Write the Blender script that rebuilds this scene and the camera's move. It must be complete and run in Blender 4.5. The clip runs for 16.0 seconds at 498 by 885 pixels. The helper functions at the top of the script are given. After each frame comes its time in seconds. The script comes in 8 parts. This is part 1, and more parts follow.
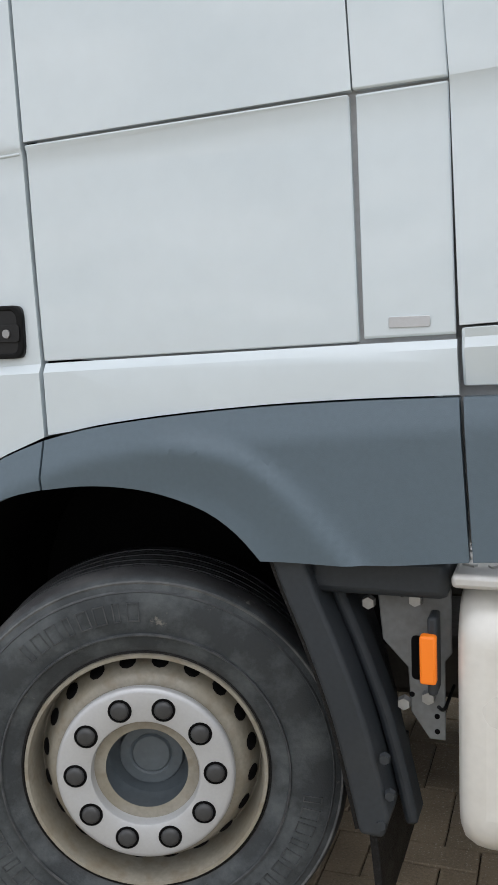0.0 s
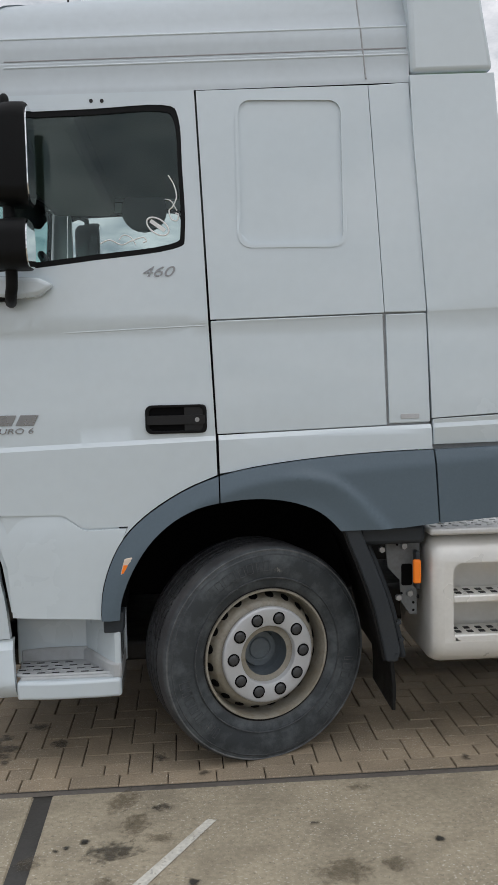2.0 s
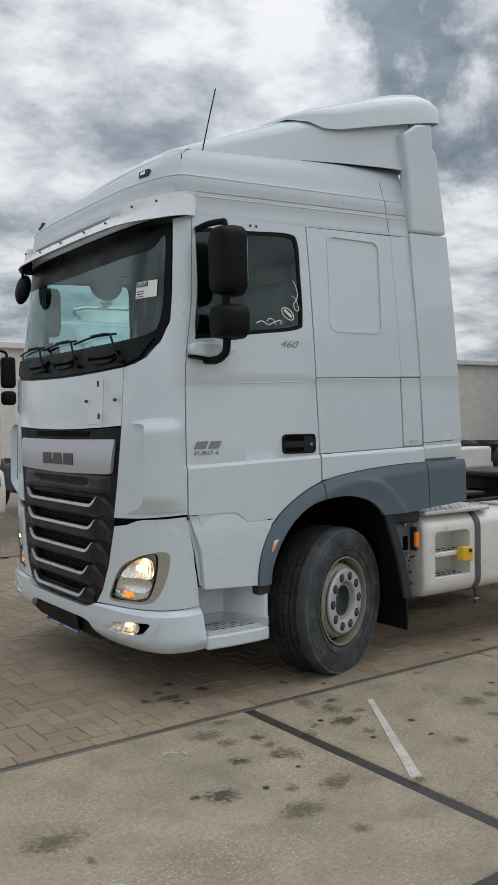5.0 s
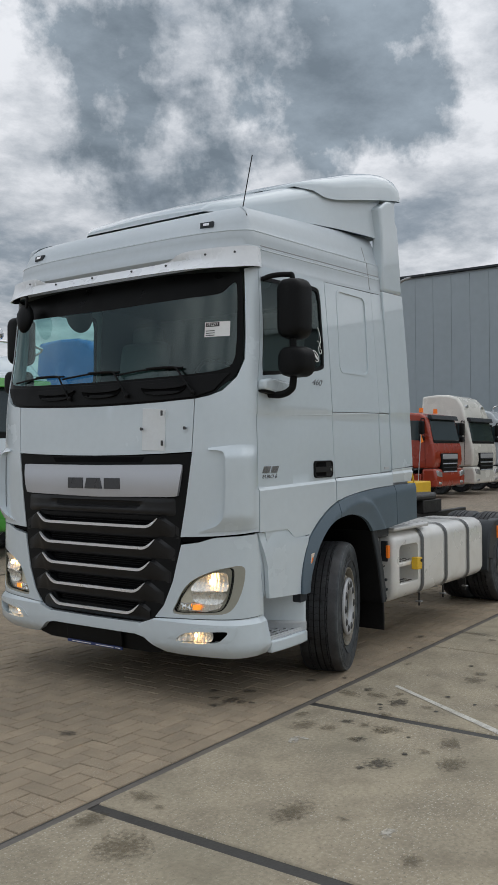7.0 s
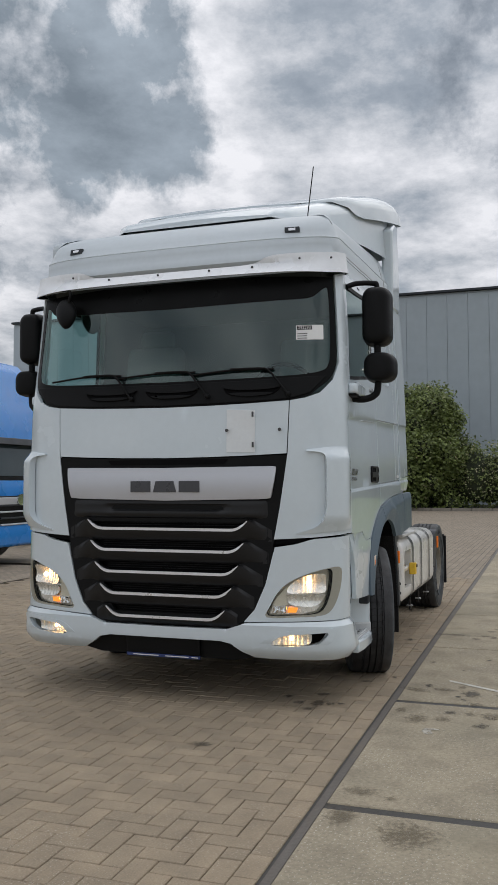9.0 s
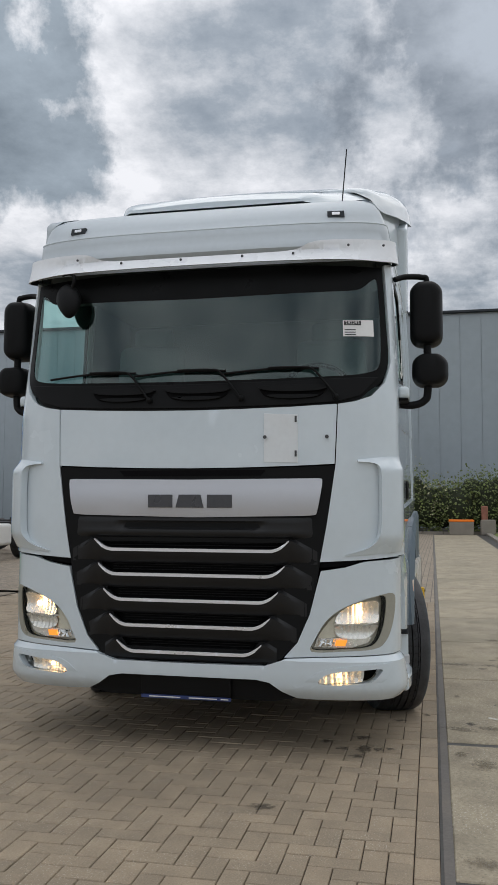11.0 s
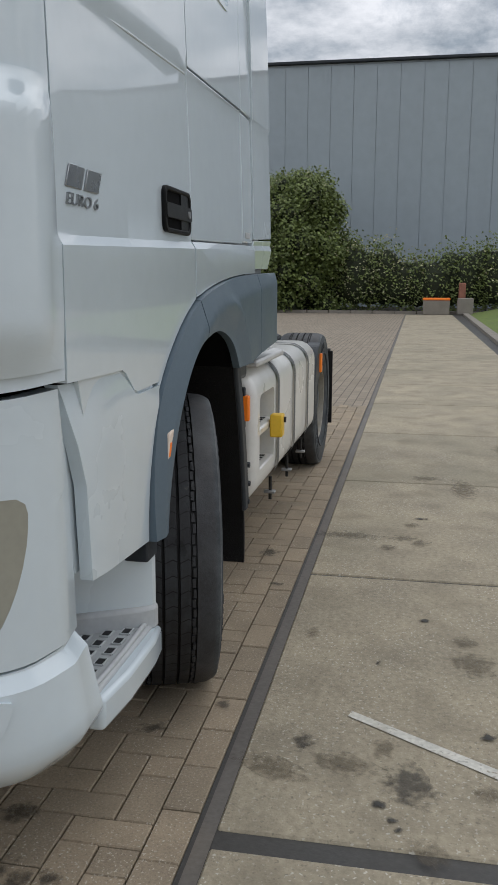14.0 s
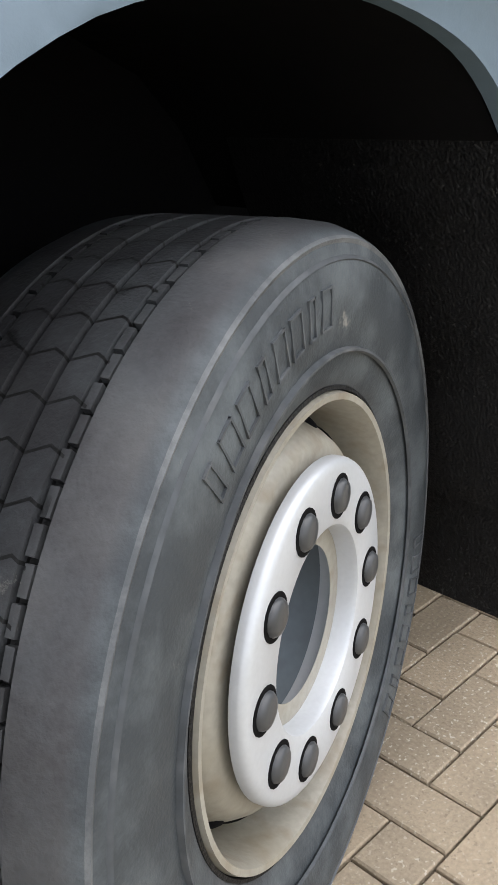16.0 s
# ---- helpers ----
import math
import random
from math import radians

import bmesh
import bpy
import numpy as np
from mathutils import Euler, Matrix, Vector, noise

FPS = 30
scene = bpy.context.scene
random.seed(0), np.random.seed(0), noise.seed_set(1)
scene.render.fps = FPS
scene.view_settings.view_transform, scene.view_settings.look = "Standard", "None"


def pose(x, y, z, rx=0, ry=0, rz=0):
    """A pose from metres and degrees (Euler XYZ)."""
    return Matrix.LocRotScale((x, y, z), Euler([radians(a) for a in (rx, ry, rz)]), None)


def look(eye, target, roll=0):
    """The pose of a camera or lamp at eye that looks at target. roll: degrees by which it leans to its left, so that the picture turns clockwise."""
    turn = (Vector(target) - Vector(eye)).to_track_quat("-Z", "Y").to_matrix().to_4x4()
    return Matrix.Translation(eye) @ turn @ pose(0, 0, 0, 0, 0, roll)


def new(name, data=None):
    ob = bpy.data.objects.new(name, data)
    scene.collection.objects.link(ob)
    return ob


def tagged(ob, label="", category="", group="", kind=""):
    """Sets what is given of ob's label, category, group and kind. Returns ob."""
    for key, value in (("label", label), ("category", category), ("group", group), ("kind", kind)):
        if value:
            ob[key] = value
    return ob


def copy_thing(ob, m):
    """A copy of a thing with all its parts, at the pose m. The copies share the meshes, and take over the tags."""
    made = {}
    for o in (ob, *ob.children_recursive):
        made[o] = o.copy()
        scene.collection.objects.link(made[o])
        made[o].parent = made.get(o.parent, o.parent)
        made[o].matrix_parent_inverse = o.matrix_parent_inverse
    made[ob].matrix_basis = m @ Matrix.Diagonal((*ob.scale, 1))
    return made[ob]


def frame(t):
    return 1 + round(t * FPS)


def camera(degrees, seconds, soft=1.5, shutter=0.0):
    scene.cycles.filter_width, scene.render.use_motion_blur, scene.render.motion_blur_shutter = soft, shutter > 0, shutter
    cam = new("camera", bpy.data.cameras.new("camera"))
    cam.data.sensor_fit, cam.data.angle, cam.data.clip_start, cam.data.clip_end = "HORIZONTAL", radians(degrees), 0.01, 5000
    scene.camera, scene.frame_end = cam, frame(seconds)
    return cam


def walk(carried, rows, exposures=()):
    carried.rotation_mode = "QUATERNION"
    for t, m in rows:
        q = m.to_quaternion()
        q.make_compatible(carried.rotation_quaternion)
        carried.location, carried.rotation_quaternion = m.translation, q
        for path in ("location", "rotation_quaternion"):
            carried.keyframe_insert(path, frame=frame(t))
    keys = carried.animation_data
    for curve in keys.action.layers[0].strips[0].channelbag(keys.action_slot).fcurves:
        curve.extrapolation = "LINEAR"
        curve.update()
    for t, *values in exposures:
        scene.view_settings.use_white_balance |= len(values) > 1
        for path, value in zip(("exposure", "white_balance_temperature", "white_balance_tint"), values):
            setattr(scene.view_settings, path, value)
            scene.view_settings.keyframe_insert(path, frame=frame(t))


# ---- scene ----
cam = camera(31.9, 16.0)
PATH = [
    (0, (0.941, -2.946, 1.51), (0.248, -1.088, 1.251), -2.3),
    (0.5, (0.774, -3.451, 1.61), (0.223, -1.545, 1.358), -2.2),
    (1, (0.45, -3.998, 1.662), (0.132, -2.037, 1.434), -1.9),
    (1.5, (0.116, -4.559, 1.715), (0.05, -2.57, 1.516), -1.5),
    (2, (-0.308, -4.972, 1.701), (-0.181, -2.981, 1.549), -1.3),
    (2.5, (-0.824, -5.344, 1.718), (-0.472, -3.379, 1.592), -1.1),
    (3, (-1.373, -5.559, 1.69), (-0.839, -3.635, 1.59), -0.9),
    (3.5, (-1.97, -5.704, 1.696), (-1.286, -3.826, 1.611), -0.8),
    (4, (-2.603, -5.714, 1.68), (-1.745, -3.909, 1.601), -0.7),
    (4.2, (-2.839, -5.703, 1.697), (-1.919, -3.929, 1.624), -0.7),
    (6.3, (-5.228, -5.011, 1.629), (-3.763, -3.65, 1.623), -0.8),
    (6.5, (-5.415, -4.868, 1.635), (-3.899, -3.563, 1.639), -0.7),
    (7, (-5.866, -4.471, 1.654), (-4.239, -3.308, 1.675), -0.4),
    (7.5, (-6.199, -4.027, 1.626), (-4.502, -2.969, 1.655), -0.4),
    (8, (-6.492, -3.517, 1.591), (-4.727, -2.577, 1.637), -0.2),
    (8.5, (-6.681, -3.009, 1.499), (-4.853, -2.199, 1.555), -0.1),
    (9, (-6.886, -2.505, 1.468), (-5.002, -1.841, 1.559), -0.2),
    (9.2, (-6.979, -2.325, 1.476), (-5.076, -1.721, 1.583), -0.2),
    (11.3, (-6.146, -1.429, 1.415), (-4.195, -1.016, 1.56), 0.1),
    (11.5, (-5.915, -1.458, 1.413), (-3.96, -1.059, 1.557), -0.0),
    (12, (-5.299, -1.616, 1.372), (-3.337, -1.24, 1.465), 0.0),
    (12.5, (-4.628, -1.722, 1.344), (-2.663, -1.355, 1.277), 0.1),
    (13, (-3.996, -1.817, 1.323), (-2.039, -1.454, 1.124), 0.2),
    (13.5, (-3.409, -1.879, 1.327), (-1.464, -1.52, 1.03), 0.5),
    (14, (-2.822, -1.915, 1.325), (-0.893, -1.529, 0.966), 0.3),
    (14.5, (-2.246, -1.913, 1.303), (-0.359, -1.384, 0.904), -0.4),
    (14.8, (-1.903, -1.89, 1.271), (-0.063, -1.239, 0.839), -0.7),
    (15, (-1.664, -1.869, 1.258), (0.127, -1.112, 0.79), -1.0),
    (15.2, (-1.482, -1.846, 1.2), (0.286, -1.045, 0.718), -1.6),
    (15.5, (-1.151, -1.837, 1.19), (0.511, -0.878, 0.626), -1.7),
    (15.8, (-0.873, -1.831, 1.114), (0.599, -0.642, 0.465), -1.4),
    (16, (-0.695, -1.81, 1.086), (0.596, -0.476, 0.342), -1.9),
]
EXPOSURES = [(0.0, 0.53, 6500, 10), (0.5, 0.53, 6500, 10), (1.0, 0.46, 6480, 10), (1.5, 0.17, 6480, 10), (2.0, -0.02, 6460, 10), (4.0, -0.12, 6430, 9), (6.5, -0.28, 6340, 8), (7.5, -0.28, 6340, 8), (9.0, -0.18, 6450, 10), (12.0, -0.1, 6430, 9), (12.5, -0.03, 6440, 9), (13.0, 0.01, 6520, 11), (13.5, -0.08, 6400, 10), (14.0, -0.11, 6320, 9), (14.5, -0.10, 6300, 9), (15.0, 0.17, 6300, 9), (15.5, 0.82, 6350, 10), (16.0, 1.48, 6430, 10.5)]
walk(cam, [(t, look(eye, target, roll)) for t, eye, target, roll in PATH], EXPOSURES)

# ---- world, sun, exposure ----
world = bpy.data.worlds.new("overcast_sky")
scene.world = world
world.use_nodes = True
wn, wl = world.node_tree.nodes, world.node_tree.links
wn.clear()


def wnode(kind, **values):
    n = wn.new(kind)
    for k, v in values.items():
        if k.startswith("in_"):
            n.inputs[int(k[3:])].default_value = v
    return n


SUN_ELEV, SUN_AZ = 58.0, 118.0
sky = wnode("ShaderNodeTexSky")
sky.sky_type, sky.sun_disc = "NISHITA", False
sky.sun_elevation, sky.sun_rotation = radians(SUN_ELEV), radians(SUN_AZ)
coord = wnode("ShaderNodeTexCoord")
sep = wnode("ShaderNodeSeparateXYZ")
wl.new(coord.outputs["Generated"], sep.inputs[0])
lift = wnode("ShaderNodeMath", in_1=0.22)
lift.operation = "ADD"
wl.new(sep.outputs[2], lift.inputs[0])
top = wnode("ShaderNodeMath", in_1=0.12)
top.operation = "MAXIMUM"
wl.new(lift.outputs[0], top.inputs[0])
flat = []
for k in (0, 1):
    d = wnode("ShaderNodeMath")
    d.operation = "DIVIDE"
    wl.new(sep.outputs[k], d.inputs[0])
    wl.new(top.outputs[0], d.inputs[1])
    flat.append(d)
comb = wnode("ShaderNodeCombineXYZ")
wl.new(flat[0].outputs[0], comb.inputs[0])
wl.new(flat[1].outputs[0], comb.inputs[1])
big = wnode("ShaderNodeTexNoise")
big.inputs["Scale"].default_value, big.inputs["Detail"].default_value, big.inputs["Roughness"].default_value = 2.3, 12.0, 0.62
big.inputs["Distortion"].default_value = 0.0
shift = wnode("ShaderNodeMapping")
shift.inputs["Location"].default_value = (3.1, 1.7, 0.4)
wl.new(comb.outputs[0], shift.inputs[0])
wl.new(shift.outputs[0], big.inputs["Vector"])
ramp = wnode("ShaderNodeValToRGB")
e = ramp.color_ramp.elements
e[0].position, e[0].color = 0.30, (0.30, 0.35, 0.41, 1)
e[1].position, e[1].color = 0.59, (1.26, 1.25, 1.28, 1)
m1 = ramp.color_ramp.elements.new(0.40)
m1.color = (0.47, 0.52, 0.58, 1)
m2 = ramp.color_ramp.elements.new(0.47)
m2.color = (0.76, 0.785, 0.83, 1)
wl.new(big.outputs[0], ramp.inputs[0])
bg_sky = wnode("ShaderNodeBackground")
bg_sky.inputs["Strength"].default_value = 0.10
wl.new(sky.outputs[0], bg_sky.inputs[0])
bg_cloud = wnode("ShaderNodeBackground")
gain = wnode("ShaderNodeMapRange", in_1=0.0, in_2=0.9, in_3=0.66, in_4=1.16)
wl.new(sep.outputs[2], gain.inputs[0])
wl.new(gain.outputs[0], bg_cloud.inputs["Strength"])
# heavy grey clouds low over the yard, ragged at their edges
rag = wnode("ShaderNodeTexNoise")
rag.inputs["Scale"].default_value, rag.inputs["Detail"].default_value, rag.inputs["Roughness"].default_value = 6.5, 10.0, 0.62
wl.new(coord.outputs["Generated"], rag.inputs["Vector"])
sheet = ramp.outputs[0]
for toward, spread, edge0, edge1, most, tone in (((0.730, 0.540, 0.418), 0.10, 1.033, 1.043, 0.92, (0.29, 0.345, 0.395)), ((0.883, -0.07, 0.464), 0.12, 1.040, 1.052, 0.85, (0.34, 0.385, 0.44)), ((0.952, -0.01, 0.306), 0.04, 1.0165, 1.0205, 0.7, (0.36, 0.41, 0.47))):
    aim = wn.new("ShaderNodeVectorMath")
    aim.operation = "DOT_PRODUCT"
    aim.inputs[1].default_value = toward
    wl.new(coord.outputs["Generated"], aim.inputs[0])
    torn = wnode("ShaderNodeMath", in_1=spread)
    torn.operation = "MULTIPLY_ADD"
    wl.new(rag.outputs[0], torn.inputs[0])
    wl.new(aim.outputs["Value"], torn.inputs[2])
    heavy = wnode("ShaderNodeMapRange", in_1=edge0, in_2=edge1, in_3=0.0, in_4=most)
    wl.new(torn.outputs[0], heavy.inputs[0])
    body = wn.new("ShaderNodeMix")
    body.data_type = "RGBA"
    body.inputs[6].default_value = tuple(c * 0.78 for c in tone) + (1,)
    body.inputs[7].default_value = tuple(c * 1.45 for c in tone) + (1,)
    puff = wnode("ShaderNodeMapRange", in_1=0.40, in_2=0.62, in_3=0.0, in_4=1.0)
    wl.new(big.outputs[0], puff.inputs[0])
    wl.new(puff.outputs[0], body.inputs[0])
    cloud_mix = wn.new("ShaderNodeMix")
    cloud_mix.data_type = "RGBA"
    wl.new(heavy.outputs[0], cloud_mix.inputs[0])
    wl.new(sheet, cloud_mix.inputs[6])
    wl.new(body.outputs[2], cloud_mix.inputs[7])
    sheet = cloud_mix.outputs[2]
wl.new(sheet, bg_cloud.inputs[0])
both = wnode("ShaderNodeMixShader")
both.inputs[0].default_value = 0.9
wl.new(bg_sky.outputs[0], both.inputs[1])
wl.new(bg_cloud.outputs[0], both.inputs[2])
wout = wnode("ShaderNodeOutputWorld")
wl.new(both.outputs[0], wout.inputs[0])

sun_data = bpy.data.lights.new("sun", "SUN")
sun_data.energy, sun_data.angle, sun_data.color = 0.55, radians(70), (1.0, 0.96, 0.91)
sun = new("sun", sun_data)
az = radians(SUN_AZ)
sun_dir = Vector((math.sin(az) * math.cos(radians(SUN_ELEV)), math.cos(az) * math.cos(radians(SUN_ELEV)), math.sin(radians(SUN_ELEV))))
sun.matrix_world = look(sun_dir * 60, (0, 0, 0))

# ---- materials ----


def material(name, color, rough=0.5, metal=0.0, vary=0.12, scale=6.0, fine=60.0, bump=0.0, bump_scale=80.0, coat=0.0,
             dirt=0.0, dirt_color=(0.1, 0.09, 0.075), dirt_scale=3.0, rough_vary=0.1, island=0.0, speck=0.0, speck_color=(0.6, 0.57, 0.5), speck_scale=260.0, per_object=0.0, spec=0.5, moss=0.0, moss_color=(0.13, 0.13, 0.085), moss_scale=0.9):
    """A procedural surface: colour varied at two scales, stains, specks, uneven gloss and fine relief, in metres."""
    m = bpy.data.materials.new(name)
    m.use_nodes = True
    n, l = m.node_tree.nodes, m.node_tree.links
    b = n["Principled BSDF"]
    b.inputs["Metallic"].default_value = metal
    b.inputs["Coat Weight"].default_value = coat
    b.inputs["Coat Roughness"].default_value = 0.03
    b.inputs["Specular IOR Level"].default_value = spec
    geo = n.new("ShaderNodeNewGeometry")

    def noise_at(s, detail=5.0):
        t = n.new("ShaderNodeTexNoise")
        t.inputs["Scale"].default_value, t.inputs["Detail"].default_value = s, detail
        l.new(geo.outputs["Position"], t.inputs["Vector"])
        return t.outputs[0]

    def mapped(src, a, bb, c, d):
        r = n.new("ShaderNodeMapRange")
        for i, v in enumerate((a, bb, c, d)):
            r.inputs[i + 1].default_value = v
        l.new(src, r.inputs[0])
        return r.outputs[0]

    def blend(fac, first, second, kind="MIX"):
        x = n.new("ShaderNodeMix")
        x.data_type, x.blend_type = "RGBA", kind
        for sock, v in ((x.inputs[0], fac), (x.inputs[6], first), (x.inputs[7], second)):
            if isinstance(v, (int, float)):
                sock.default_value = v
            elif isinstance(v, tuple):
                sock.default_value = (*v, 1)
            else:
                l.new(v, sock)
        return x.outputs[2]

    large, small = noise_at(scale), noise_at(fine, 3.0)
    add = n.new("ShaderNodeMath")
    add.operation = "ADD"
    l.new(large, add.inputs[0])
    l.new(small, add.inputs[1])
    lo, hi = tuple(c * (1 - vary) for c in color), tuple(min(1, c * (1 + vary)) for c in color)
    col = blend(mapped(add.outputs[0], 0.7, 1.3, 0, 1), lo, hi)
    if per_object:
        info = n.new("ShaderNodeObjectInfo")
        col = blend(1.0, col, blend(info.outputs["Random"], (1 - per_object,) * 3, (1 + per_object * 0.4, 1 + per_object * 0.3, 1 + per_object * 0.2)), "MULTIPLY")
    if island:
        col = blend(1.0, col, blend(geo.outputs["Random Per Island"], (1 - island,) * 3, (1 + island * 0.4, 1 + island * 0.3, 1 + island * 0.2)), "MULTIPLY")
    if speck:
        where = n.new("ShaderNodeMath")
        where.operation = "MULTIPLY"
        l.new(mapped(noise_at(speck_scale, 1.0), 0.62, 0.70, 0, speck), where.inputs[0])
        l.new(mapped(noise_at(2.3, 4.0), 0.40, 0.60, 0.25, 1.0), where.inputs[1])
        col = blend(where.outputs[0], col, speck_color)
        col = blend(mapped(noise_at(speck_scale * 0.8, 1.5), 0.30, 0.36, speck * 0.6, 0), col, tuple(c * 0.45 for c in color))
    if moss:
        col = blend(mapped(noise_at(moss_scale, 9.0), 0.50, 0.66, 0, moss), col, moss_color)
    if dirt:
        col = blend(mapped(noise_at(dirt_scale, 8.0), 0.5, 0.72, 0, dirt), col, dirt_color)
    l.new(col, b.inputs["Base Color"])
    l.new(mapped(large, 0.3, 0.7, max(0.02, rough - rough_vary), min(1, rough + rough_vary)), b.inputs["Roughness"])
    if bump:
        bp = n.new("ShaderNodeBump")
        bp.inputs["Strength"].default_value, bp.inputs["Distance"].default_value = bump, 0.004
        l.new(noise_at(bump_scale, 4.0), bp.inputs["Height"])
        l.new(bp.outputs[0], b.inputs["Normal"])
    return m


def glass(name, tint=(0.6, 0.68, 0.66), rough=0.0, sheen=0.058):
    m = bpy.data.materials.new(name)
    m.use_nodes = True
    n, l = m.node_tree.nodes, m.node_tree.links
    n.clear()
    out = n.new("ShaderNodeOutputMaterial")
    gl, tr, mx, fr = (n.new("ShaderNode" + k) for k in ("BsdfGlossy", "BsdfTransparent", "MixShader", "LayerWeight"))
    gl.inputs["Roughness"].default_value = 0.02 + rough
    gl.inputs["Color"].default_value = (0.85, 1.0, 0.98, 1)
    tr.inputs["Color"].default_value = (*tint, 1)
    fr.inputs["Blend"].default_value = 0.5
    steep, share = n.new("ShaderNodeMath"), n.new("ShaderNodeMath")
    steep.operation, share.operation = "POWER", "MULTIPLY_ADD"
    steep.inputs[1].default_value = 5.0
    share.inputs[1].default_value, share.inputs[2].default_value = 1 - sheen, sheen
    l.new(fr.outputs["Facing"], steep.inputs[0])
    l.new(steep.outputs[0], share.inputs[0])
    l.new(share.outputs[0], mx.inputs[0])
    l.new(tr.outputs[0], mx.inputs[1])
    l.new(gl.outputs[0], mx.inputs[2])
    l.new(mx.outputs[0], out.inputs[0])
    return m


def glow(name, color, strength):
    m = bpy.data.materials.new(name)
    m.use_nodes = True
    b = m.node_tree.nodes["Principled BSDF"]
    b.inputs["Base Color"].default_value = (*color, 1)
    b.inputs["Emission Color"].default_value = (*color, 1)
    b.inputs["Emission Strength"].default_value = strength
    return m


def tyre_material():
    """Worn black rubber, with chevron sipes and groove shade drawn across the tread in colour."""
    m = material("tyre_rubber", (0.042, 0.0415, 0.044), 0.58, vary=0.22, scale=9, fine=120, bump=0.25, bump_scale=220, dirt=0.4, dirt_color=(0.125, 0.125, 0.122), dirt_scale=8, spec=0.35)
    n, l = m.node_tree.nodes, m.node_tree.links
    tc, sp = n.new("ShaderNodeTexCoord"), n.new("ShaderNodeSeparateXYZ")
    l.new(tc.outputs["Object"], sp.inputs[0])

    def mt(op, a, b=0.0):
        x = n.new("ShaderNodeMath")
        x.operation = op
        for s, v in ((x.inputs[0], a), (x.inputs[1], b)):
            if isinstance(v, (int, float)):
                s.default_value = v
            else:
                l.new(v, s)
        return x.outputs[0]

    turn = mt("MULTIPLY", mt("ARCTAN2", sp.outputs[0], sp.outputs[2]), 66 / (2 * math.pi))
    zig = mt("MULTIPLY", mt("PINGPONG", mt("ADD", sp.outputs[1], 0.5), 0.0225), 10.0)
    f = mt("FRACT", mt("ADD", turn, zig))
    line = mt("LESS_THAN", f, 0.075)
    side = n.new("ShaderNodeMapRange")
    l.new(mt("ABSOLUTE", sp.outputs[1]), side.inputs[0])
    for i, v in enumerate((0.128, 0.142, 0.0, 1.0)):
        side.inputs[i + 1].default_value = v
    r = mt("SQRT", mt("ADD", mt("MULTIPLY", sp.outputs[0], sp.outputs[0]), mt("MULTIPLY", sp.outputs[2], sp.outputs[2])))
    # groove floors and sipes go near-black: their shade is put into the colour
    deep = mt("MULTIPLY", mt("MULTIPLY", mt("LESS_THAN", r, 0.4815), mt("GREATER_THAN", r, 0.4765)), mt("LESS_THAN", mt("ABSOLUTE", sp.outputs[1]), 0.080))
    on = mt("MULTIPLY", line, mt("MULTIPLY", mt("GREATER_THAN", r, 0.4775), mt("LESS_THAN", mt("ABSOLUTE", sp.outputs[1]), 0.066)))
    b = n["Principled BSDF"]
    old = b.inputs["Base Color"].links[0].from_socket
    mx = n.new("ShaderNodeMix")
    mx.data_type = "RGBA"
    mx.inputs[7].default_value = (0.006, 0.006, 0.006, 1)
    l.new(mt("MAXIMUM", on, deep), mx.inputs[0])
    # dusty blue-grey wall, pale scuffs and a paler ring at the shoulder edge
    geo, scuff, sr = n.new("ShaderNodeNewGeometry"), n.new("ShaderNodeTexNoise"), n.new("ShaderNodeMapRange")
    l.new(tc.outputs["Object"], scuff.inputs["Vector"])
    scuff.inputs["Scale"].default_value, scuff.inputs["Detail"].default_value, scuff.inputs["Roughness"].default_value = 7.5, 9.0, 0.68
    l.new(scuff.outputs[0], sr.inputs[0])
    for i, v in enumerate((0.44, 0.64, 0.0, 0.85)):
        sr.inputs[i + 1].default_value = v

    def over(fac, below, colour):
        q = n.new("ShaderNodeMix")
        q.data_type = "RGBA"
        q.inputs[7].default_value = (*colour, 1)
        l.new(fac, q.inputs[0])
        l.new(below, q.inputs[6])
        return q.outputs[2]

    # inner tread darkened: black rubber tone and wheel-house shade, both put into the colour
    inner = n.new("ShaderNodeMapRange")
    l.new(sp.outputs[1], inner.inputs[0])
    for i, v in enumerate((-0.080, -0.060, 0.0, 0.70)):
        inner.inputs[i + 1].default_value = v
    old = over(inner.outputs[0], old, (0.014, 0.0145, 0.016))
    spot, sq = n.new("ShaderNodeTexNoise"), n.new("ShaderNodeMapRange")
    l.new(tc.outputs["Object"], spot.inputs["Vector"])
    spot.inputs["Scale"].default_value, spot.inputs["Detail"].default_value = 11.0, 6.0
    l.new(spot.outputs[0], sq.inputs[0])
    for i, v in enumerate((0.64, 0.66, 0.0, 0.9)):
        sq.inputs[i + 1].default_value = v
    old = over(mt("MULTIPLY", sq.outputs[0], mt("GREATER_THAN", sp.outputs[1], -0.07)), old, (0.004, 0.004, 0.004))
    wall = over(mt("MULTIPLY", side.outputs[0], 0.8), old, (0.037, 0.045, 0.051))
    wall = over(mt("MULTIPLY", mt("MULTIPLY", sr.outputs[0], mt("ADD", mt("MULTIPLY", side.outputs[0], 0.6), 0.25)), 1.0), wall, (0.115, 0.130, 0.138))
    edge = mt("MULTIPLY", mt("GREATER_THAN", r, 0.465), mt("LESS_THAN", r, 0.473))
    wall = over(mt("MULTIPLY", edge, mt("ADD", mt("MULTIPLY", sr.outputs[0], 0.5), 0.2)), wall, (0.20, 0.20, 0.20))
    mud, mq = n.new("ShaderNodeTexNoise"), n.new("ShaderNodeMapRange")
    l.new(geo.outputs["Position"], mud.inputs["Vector"])
